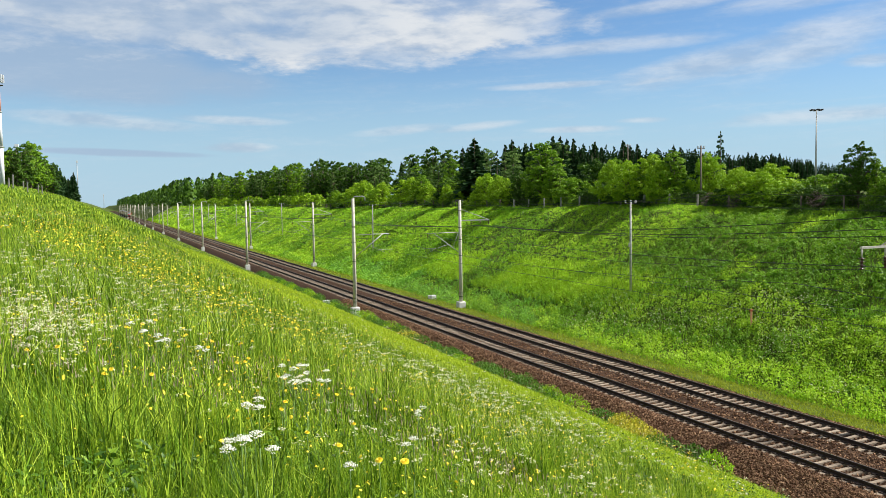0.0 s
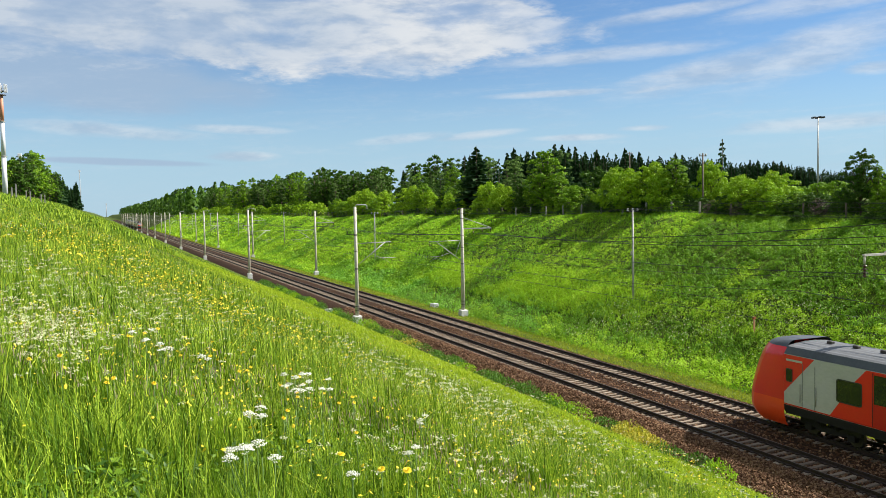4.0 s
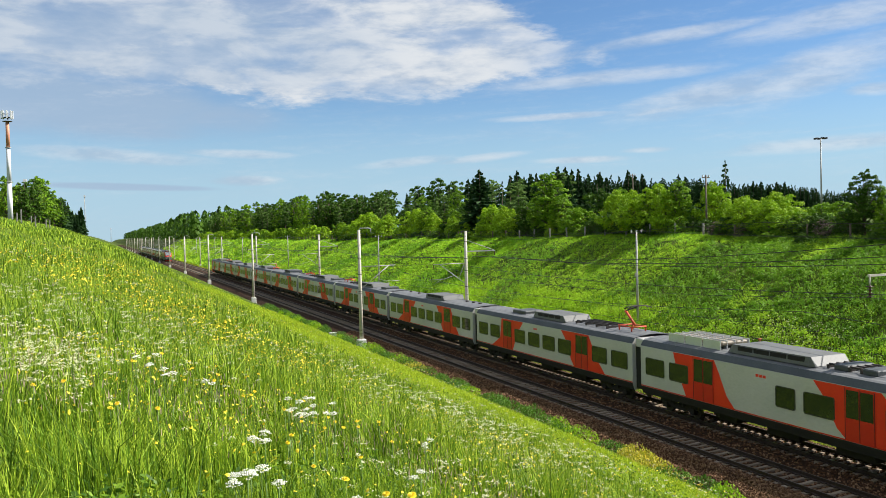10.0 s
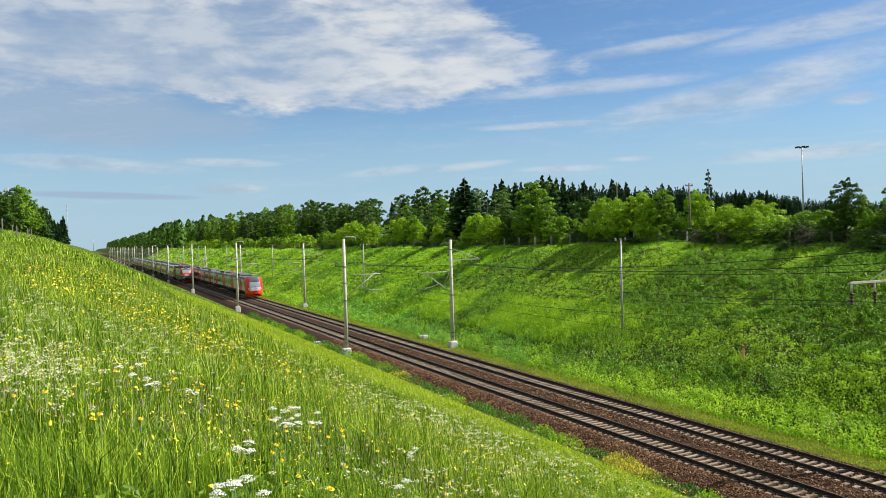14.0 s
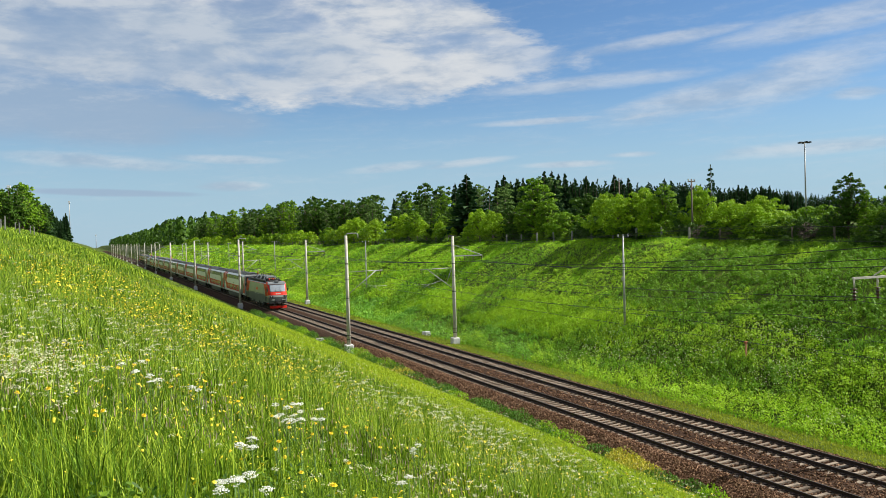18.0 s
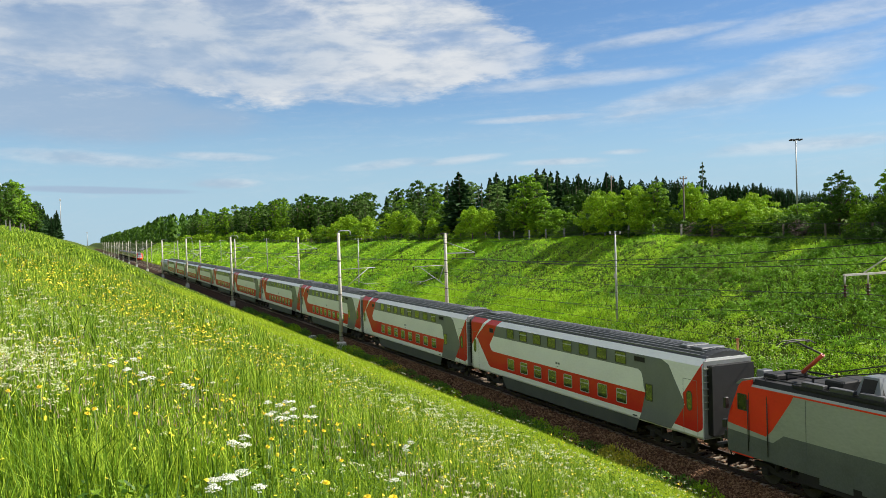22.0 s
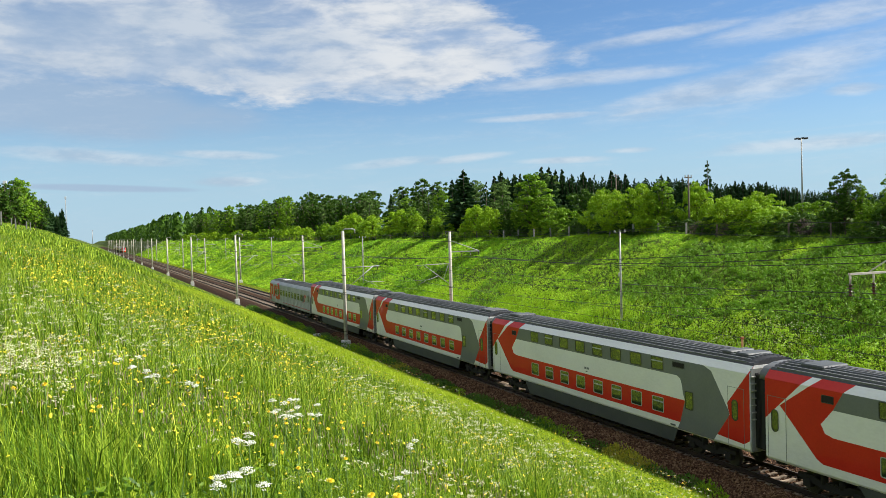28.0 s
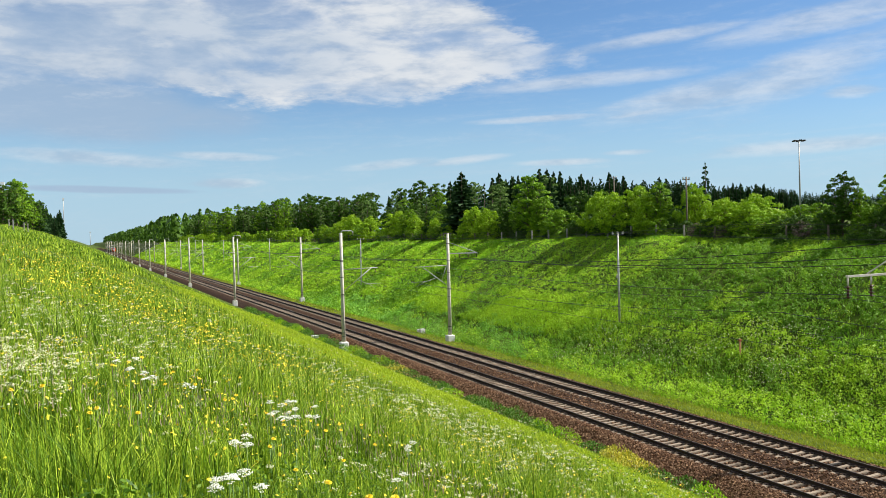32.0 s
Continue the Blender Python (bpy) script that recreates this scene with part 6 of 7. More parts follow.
M_weedlight = solid("pale_weed_leaf", [(0.19, 0.36, 0.014), (0.33, 0.54, 0.022), (0.48, 0.67, 0.045)], 0.25, 0.5, fine=6, island=True, amount=0.4, spec=0.15, thru=0.4)
M_weeddark = solid("deep_weed_leaf", [(0.065, 0.17, 0.010), (0.15, 0.32, 0.018), (0.29, 0.47, 0.032)], 0.25, 0.5, fine=6, island=True, amount=0.45, spec=0.15, thru=0.35)
M_nettle = solid("nettle_leaf", [(0.08, 0.23, 0.02), (0.17, 0.39, 0.035), (0.30, 0.53, 0.06)], 0.3, 0.5, fine=6, island=True, amount=0.4, spec=0.2, thru=0.3)


def tussocks(name, label, c, r, h, each, leaf, material, seed, tall=1.0):
    """Leafy tufts: leaves over the upper half of a dome at each place in c."""
    rng = np.random.default_rng(seed)
    k = len(c)
    d = rng.normal(size=(k, each, 3))
    d[:, :, 2] = np.abs(d[:, :, 2])
    d /= np.linalg.norm(d, axis=2)[:, :, None]
    shape = np.stack([r, r, h], -1)
    p = (c[:, None, :] + d * shape[:, None, :] * rng.uniform(0.6, 1.08, (k, each, 1))).reshape(-1, 3)
    n = k * each
    nrm = d.reshape(-1, 3) + rng.normal(0, 0.45, (n, 3)) + np.array([0.45, -0.1, 0.35])
    nrm /= np.linalg.norm(nrm, axis=1)[:, None]
    t1 = np.cross(nrm, np.array([0, 0, 1.0]) + rng.normal(0, 0.5, (n, 3)))
    t1 /= np.linalg.norm(t1, axis=1)[:, None] + 1e-9
    t2 = np.cross(nrm, t1)
    q = np.repeat(leaf, each)[:, None] * rng.uniform(0.6, 1.35, (n, 1))
    v = np.stack([p - t1 * q * 0.34, p - t2 * q * 0.6 * tall, p + t1 * q * 0.34, p + t2 * q * 0.7 * tall], 1).reshape(-1, 3)
    f = 4 * np.arange(n)[:, None] + np.array([0, 1, 2, 3])
    tagged(part(name, arrays(name, v, f, material), None), label, "weeds", kind="stuff")


def far_bank_weeds():
    rng = np.random.default_rng(3)
    # tufts in three stretches, each further and coarser
    for k, (count, y0, y1, r0, leaf, each) in enumerate(((19000, 22, 112, 0.30, 0.10, 20), (12000, 108, 300, 0.55, 0.17, 18), (3400, 290, 700, 1.3, 0.6, 10))):
        y = y0 * (y1 / y0) ** rng.random(count)
        x = 37.3 + 24.5 * rng.random(count)
        c = np.stack([x, y, ground_z(x, y) - 0.03], -1)
        drift = lumps(x, y, 6.0, 21) + 0.35 * (lumps(x, y, 2.0, 22) - 0.5) + rng.normal(0, 0.06, count)
        fall = lumps(x, y, 3.1, 23)
        low, long_grass = x < 46 + 3 * (fall - 0.5), y > 68 + 22 * (lumps(x, y, 9, 24) - 0.5)
        nettle = (x < 42.6 + 2.0 * (fall - 0.5)) & (y > 58) & (drift > 0.40) & (y < 150)
        light = ~nettle & ((low & ~long_grass & (drift > 0.26)) | (long_grass & (drift > 0.34)) | (drift > 0.82))
        deep = ~nettle & ~light
        size = rng.uniform(0.6, 1.3, count) * (0.75 + 0.6 * lumps(x, y, 1.6, 25))
        h = np.where(nettle, 0.62, np.where(low, 0.60, np.where(long_grass, 0.30, 0.46))) * size
        h += 0.25 * ((x > 37.4) & (x < 39.4)) * size
        # thin out in hollows so that the shade between the tufts shows
        keep = (lumps(x, y, 1.1, 26) > 0.12) | long_grass
        r = r0 * size * np.where(low, 1.05, 0.9)
        far = (1.0, 0.9, 1.6)[k]
        for sel, mat_, label, tall in ((nettle & keep, M_nettle, "dense blue-green nettles low on the far bank", 1.0), (light & keep, M_weedlight, "pale green leafy weeds on the far bank", 1.0), (deep & keep, M_weeddark, "deep green tussocks on the far bank", 1.5)):
            if sel.sum():
                tussocks("bank_weeds", label, c[sel], r[sel], h[sel] * far, each, np.full(sel.sum(), leaf) * rng.uniform(0.8, 1.2, sel.sum()), mat_, 70 + k, tall)
        # blades between the tufts
        m = (70000, 42000, 14000)[k]
        y = y0 * (y1 / y0) ** rng.random(m)
        x = rng.uniform(37.0, 62, m)
        p = np.stack([x, y, ground_z(x, y) - 0.02], -1)
        tallness = np.where(y > 70, 1.0, 0.8) * (0.6 + 0.8 * lumps(x, y, 2.3, 27))
        hh, ww, ll = rng.uniform(0.18, 0.46, m) * tallness * (1, 1.3, 2.0)[k], rng.uniform(0.02, 0.05, m) * (1, 2.4, 6.0)[k], rng.uniform(0.1, 0.7, m)
        deep = (x > 45.5 + 3 * lumps(x, y, 3.0, 33)) & (y < 58 + 14 * lumps(x, y, 6.0, 34))
        for sel, mat_, label in ((~deep, M_bank, "green grass on the far bank"), (deep, M_weeddark, "deep green tussock grass on the far bank")):
            if sel.sum():
                tagged(part("bank_grass", blade_mesh("bank_grass", p[sel], hh[sel], ww[sel], ll[sel], mat_, 60 + k), None), label, "grass", kind="stuff")
        # low yellowish verge between the far ballast and the weeds
        m = (26000, 9000, 4000)[k]
        y = y0 * (y1 / y0) ** rng.random(m)
        x = 34.55 + 3.2 * rng.random(m) + 0.25 * np.sin(y * 0.9)
        x = np.where(rng.random(m) < lumps(x, y, 1.3, 28), x, x + 0.5)
        p = np.stack([x, y, ground_z(x, y) - 0.02], -1)
        me = blade_mesh("verge_grass", p, rng.uniform(0.08, 0.24, m) * (1, 1.2, 1.5)[k], rng.uniform(0.02, 0.045, m) * (1, 2.2, 5.0)[k], rng.uniform(0.2, 0.9, m), M_verge, 84 + k)
        tagged(part("verge_grass", me, None), "short yellow-green grass beside the far ballast", "grass", kind="stuff")
    # lush paler grass low on the bank
    n = 22000
    y = 58 + 62 * rng.beta(1.6, 1.8, n)
    x = 41.6 + 6.5 * rng.beta(1.3, 1.6, n)
    p = np.stack([x, y, ground_z(x, y) - 0.02], -1)
    p = p[lumps(x, y, 5.0, 29) > 0.36]
    n = len(p)
    me = blade_mesh("lush_grass", p, rng.uniform(0.3, 0.62, n), rng.uniform(0.025, 0.06, n), rng.uniform(0.3, 0.9, n), M_weedlight, 95)
    tagged(part("lush_grass", me, None), "lush pale green grass low on the far bank", "grass", kind="stuff")
    # pale blossom on the weeds
    n = 5200
    x, y = rng.uniform(38.2, 46.5, n), 24 * (66 / 24) ** rng.random(n)
    p = np.stack([x, y, ground_z(x, y) + rng.uniform(0.45, 0.75, n)], -1)
    p = p[(lumps(x, y, 3.5, 31) > 0.6) | (rng.random(n) < 0.12)]
    tagged(part("bank_blossom", dots("bank_blossom", p, rng.uniform(0.02, 0.05, len(p)), M_white, 9, 0.4, 5), None), "pale blossom on the weeds of the far bank", "wildflowers", kind="stuff")


M_verge = solid("verge_grass_blade", [(0.16, 0.22, 0.015), (0.27, 0.33, 0.022), (0.40, 0.43, 0.05)], 0.3, 0.6, fine=7, island=True, amount=0.5, spec=0.1, thru=0.3)
M_bank = solid("bank_grass_blade", [(0.115, 0.299, 0.0138), (0.23, 0.4945, 0.0207), (0.414, 0.69, 0.04025)], 0.12, 0.55, fine=7, island=True, amount=0.4, spec=0.15, thru=0.45)


def weed_clump(x, y, h, r, seed, mat_, label, name="weed_clump"):
    rng = np.random.default_rng(seed)
    n = 620
    a, q = rng.uniform(0, 6.28, n), np.sqrt(rng.random(n)) * r
    p = np.stack([q * np.cos(a), q * np.sin(a) * 1.6, rng.random(n) ** 0.7 * h * (1 - 0.6 * (q / r) ** 2)], -1)
    size = rng.uniform(0.05, 0.12, n)
    nrm = rng.normal(size=(n, 3)) + np.array([0, 0, 0.7])
    nrm /= np.linalg.norm(nrm, axis=1)[:, None]
    t1 = np.cross(nrm, np.array([0.3, 0.2, 1.0]))
    t1 /= np.linalg.norm(t1, axis=1)[:, None]
    t2 = np.cross(nrm, t1)
    s = size[:, None]
    v = np.stack([p - t1 * s * 0.35, p - t2 * s * 0.7, p + t1 * s * 0.35, p + t2 * s * 0.7], 1).reshape(-1, 3)
    f = 4 * np.arange(n)[:, None] + np.array([0, 1, 2, 3])
    ob = part(name, arrays(name, v, f, mat_), None)
    ob.location = (x, y, float(ground_z(x, y)))
    tagged(ob, label, "weeds", kind="stuff")


meadow()
scattered_flowers()
near_flowers()
far_bank_weeds()


def edge_weeds():
    rng = random.Random(8)
    y, k = 28.0, 0
    while y < 140:
        if rng.random() < 0.86:
            yellow = 33 < y < 37.5 or 66 < y < 67.5
            m = M_yellowweed if yellow else M_edgeweed if rng.random() < 0.75 else M_blade_dark
            weed_clump(24.85 + rng.uniform(-0.7, 0.55), y, rng.uniform(0.5, 1.1), rng.uniform(0.55, 1.1), 300 + k, m, "low yellow-flowering weed clump beside the ballast" if yellow else "low dark green weed clump beside the ballast")
            k += 1
        y += rng.uniform(0.6, 1.9)


M_edgeweed = solid("edge_weed_leaf", [(0.03, 0.09, 0.008), (0.075, 0.18, 0.014), (0.16, 0.30, 0.025)], 0.6, 0.5, fine=6, island=True, amount=0.5, spec=0.2, thru=0.3)
M_yellowweed = solid("yellow_weed", [(0.20, 0.28, 0.02), (0.42, 0.40, 0.02), (0.62, 0.48, 0.02)], 3, 0.6, island=True, thru=0.3)
edge_weeds()

# ---- trees ----
M_leaf = solid("leaf_bright", [(0.06, 0.1456, 0.0066), (0.144, 0.28, 0.011), (0.264, 0.4256, 0.022)], 0.15, 0.5, fine=8, island=True, spec=0.1, thru=0.18)
M_leaf2 = solid("leaf_fresh_yellow_green", [(0.1062, 0.224, 0.0066), (0.236, 0.4032, 0.011), (0.4012, 0.56, 0.0275)], 0.15, 0.5, fine=8, island=True, spec=0.1, thru=0.18)
M_leaf3 = solid("leaf_deep_green", [(0.028, 0.07, 0.006), (0.05, 0.115, 0.009), (0.09, 0.17, 0.016)], 0.15, 0.5, fine=8, island=True, spec=0.1, thru=0.18)
M_needle = solid("spruce_needles", [(0.016, 0.042, 0.014), (0.030, 0.070, 0.02), (0.05, 0.10, 0.028)], 0.2, 0.6, fine=8, island=True, spec=0.08, thru=0.1)
M_pine = solid("pine_needles", [(0.05075, 0.1015, 0.0232), (0.1015, 0.1812, 0.03625), (0.174, 0.2755, 0.058)], 0.2, 0.6, fine=8, island=True, spec=0.08, thru=0.12)
M_bark = solid("grey_brown_bark", [(0.05, 0.035, 0.025), (0.12, 0.09, 0.065)], 3, 0.9, bump=0.8, stretch=(1, 1, 0.3))
M_dead = solid("dead_twigs", [(0.10, 0.07, 0.055), (0.18, 0.13, 0.10)], 3, 0.9, island=True)


def leaf_cloud(lobes, n, size, seed, shell=0.55, sag=0.25):
    """Leaf quads in the outer shells of several lobes (x, y, z, rx, ry, rz)."""
    rng = np.random.default_rng(seed)
    L = np.array(lobes, float)
    w = (L[:, 3] * L[:, 4] * L[:, 5]) ** 0.7
    k = rng.choice(len(L), n, p=w / w.sum())
    d = rng.normal(size=(n, 3))
    d /= np.linalg.norm(d, axis=1)[:, None]
    under = d[:, 2] < -0.2
    d[under, 2] *= -rng.uniform(0.2, 0.9, under.sum())
    d /= np.linalg.norm(d, axis=1)[:, None]
    r = (shell + (1 - shell) * rng.random(n)) * (1 + 0.14 * np.sin(d[:, 0] * 5 + k) * np.cos(d[:, 2] * 4 + 2 * k))
    p = L[k, :3] + d * L[k, 3:] * r[:, None]
    nrm = d + rng.normal(0, 0.65, (n, 3)) + np.array([0, 0, sag])
    nrm /= np.linalg.norm(nrm, axis=1)[:, None]
    t1 = np.cross(nrm, rng.normal(size=(n, 3)))
    t1 /= np.linalg.norm(t1, axis=1)[:, None] + 1e-9
    t2 = np.cross(nrm, t1)
    s = (size * rng.uniform(0.55, 1.35, n))[:, None]
    v = np.stack([p - t1 * s * 0.5, p - t2 * s * 0.42, p + t1 * s * 0.5, p + t2 * s * 0.42], 1)
    return v.reshape(-1, 3), 4 * np.arange(n)[:, None] + np.array([0, 1, 2, 3])


def broad_tree(name, label, seed, mat_, height=10.0, width=6.0, base=0.2, n=2600, leaf=0.42, lobes=13):
    rng = random.Random(seed)
    top = thing(name, label, "bush" if name == "bush" else "tree", "trees along the cutting")
    # small lobes over an uneven egg-shaped crown, and a core
    L = []
    lobes = int(lobes * 2.4)
    low = base < 0.01
    zc = height * (0.32 if low else base + (1 - base) * 0.46)
    up, down = height - zc, zc - height * base
    for k in range(lobes):
        s = 1 - 2 * (k + 0.5) / lobes
        a = 2.39996 * k + rng.uniform(-0.3, 0.3)
        uneven = 0.84 + 0.12 * math.sin(2 * a + seed) + 0.11 * math.sin(3 * a + 5 * s + 2 * seed) + rng.uniform(-0.12, 0.08)
        q = width * rng.choice((0.07, 0.085, 0.10, 0.12, 0.13)) * (1.0 if low else 0.92)
        r = max(0.0, width * 0.5 * uneven * math.sqrt(1 - s * s) ** 0.85 - q * 0.7)
        z = zc + (s * up * (0.72 + 0.2 * uneven) - q * 0.4 if s > 0 else s * down * 0.9)
        L.append((r * math.cos(a), r * math.sin(a), z, q, q, q * rng.uniform(0.6, 0.85)))
    for k in range(4):
        g = (k + 0.5) / 4
        L.append((0, 0, height * (base + (1 - base) * (0.18 + 0.5 * g)), width * 0.28 * (1 - 0.5 * g), width * 0.28 * (1 - 0.5 * g), height * 0.13))
    # loose upright sprays that break the outline
    for k in range(lobes // 3):
        x, y, z, q, *_ = L[rng.randrange(max(1, int(lobes * 0.6)))]
        L.append((x * 1.1, y * 1.1, z + q * rng.uniform(0.3, 0.8), q * 0.55, q * 0.55, q * rng.uniform(0.4, 0.6)))
    v, f = leaf_cloud(L, n, leaf, seed, 0.6)
    trunk = Shape()
    th = height * 0.75
    trunk.tube([(0, 0, -0.6), (0.05, 0, th * 0.35), (-0.08, 0.1, th * 0.7), (0, 0.05, th)], [height * 0.022, height * 0.017, height * 0.011, 0.03], 8)
    for x, y, z, q, *_ in L[::2]:
        trunk.tube([(0, 0, max(0.3, z * 0.55)), (x * 0.5, y * 0.5, z * 0.82), (x, y, z)], [height * 0.009, height * 0.006, 0.015], 5)
    part("trunk", trunk, M_bark, top)
    part("crown", arrays("crown", v, f, mat_), None, top)
    return top


def spruce_arrays(seed, height, width, n_tier, bare, dense):
    rng = np.random.default_rng(seed)
    vs, fs, k = [], [], 0
    for t in range(n_tier):
        f = t / (n_tier - 1)
        z = height * (bare + (1 - bare) * f)
        r = width / 2 * (1 - f) ** 0.85 + 0.12
        nb = int((15 - 8 * f) * dense)
        for b in range(nb):
            a = 6.283 * b / nb + rng.uniform(-0.25, 0.25) + t
            rr = r * rng.uniform(0.6, 1.18)
            d = np.array([math.cos(a), math.sin(a), 0])
            s = np.array([-math.sin(a), math.cos(a), 0])
            droop = -0.32 * rr
            lift = rng.uniform(-0.5, 0.5) * height / n_tier
            for u0, u1, w0, w1 in ((0.12, 0.62, 0.16, 0.34), (0.5, 1.0, 0.34, 0.04)):
                p0 = d * rr * u0 + np.array([0, 0, z + lift + droop * u0 * u0 + 0.12])
                p1 = d * rr * u1 + np.array([0, 0, z + lift + droop * u1 * u1 + 0.10 * u1])
                w = min(rr, 1.6) * 0.75
                tilt = np.array([0, 0, rng.normal(0, 0.16) * w])
                vs += [p0 - s * w * w0, p0 + s * w * w0, p1 + s * w * w1 + tilt, p1 - s * w * w1 - tilt]
                fs.append((k, k + 1, k + 2, k + 3))
                k += 4
            # hanging twigs under each branch
            for u in (0.45, 0.75):
                p = d * rr * u + np.array([0, 0, z + lift + droop * u * u])
                h = 0.28 + 0.25 * rng.random()
                vs += [p - d * 0.28 * rr ** 0.5, p + d * 0.28 * rr ** 0.5, p + d * 0.16 + np.array([0, 0, -h]), p - d * 0.16 + np.array([0, 0, -h])]
                fs.append((k, k + 1, k + 2, k + 3))
                k += 4
    return np.array(vs), np.array(fs)


def spruce(seed, label, height=14.0, width=5.0, n_tier=24, bare=0.06, dense=1.0):
    top = thing("spruce_tree", label, "tree", "trees along the cutting")
    vs, fs = spruce_arrays(seed, height, width, n_tier, bare, dense)
    part("trunk", Shape().tube([(0, 0, -0.6), (0, 0, height * 0.5), (0, 0, height * 1.01)], [height * 0.014, height * 0.009, 0.02], 7), M_bark, top)
    part("crown", arrays("crown", vs, fs, M_needle), None, top)
    return top


def pine(seed, label, height=15.0, n=2600):
    rng = random.Random(seed)
    top = thing("pine_tree", label, "tree", "trees along the cutting")
    L = []
    for k in range(14):
        f = k / 13
        a = 2.4 * k
        r = 1.9 * (1 - 0.6 * f) * rng.uniform(0.5, 1.15)
        q = 1.35 * (1 - 0.35 * f) * rng.uniform(0.8, 1.25)
        L.append((r * math.cos(a), r * math.sin(a), height * (0.42 + 0.54 * f), q, q, q * 0.55))
    v, f = leaf_cloud(L, n, 0.36, seed, 0.4)
    trunk = Shape().tube([(0, 0, -0.6), (0.1, 0, height * 0.5), (0, 0.1, height * 0.97)], [height * 0.014, height * 0.011, 0.03], 7)
    for x, y, z, *_ in L:
        trunk.tube([(0, 0, z - 0.7), (x, y, z)], [0.06, 0.02], 5)
    part("trunk", trunk, M_bark, top)
    part("crown", arrays("crown", v, f, M_pine), None, top)
    return top


# bearing and steepness of the far spruce tops
SKYLINE = ((27, 31, 34, 36, 39.5, 43, 45, 47, 50, 56), (0.064, 0.064, 0.060, 0.056, 0.052, 0.045, 0.043, 0.036, 0.031, 0.029))


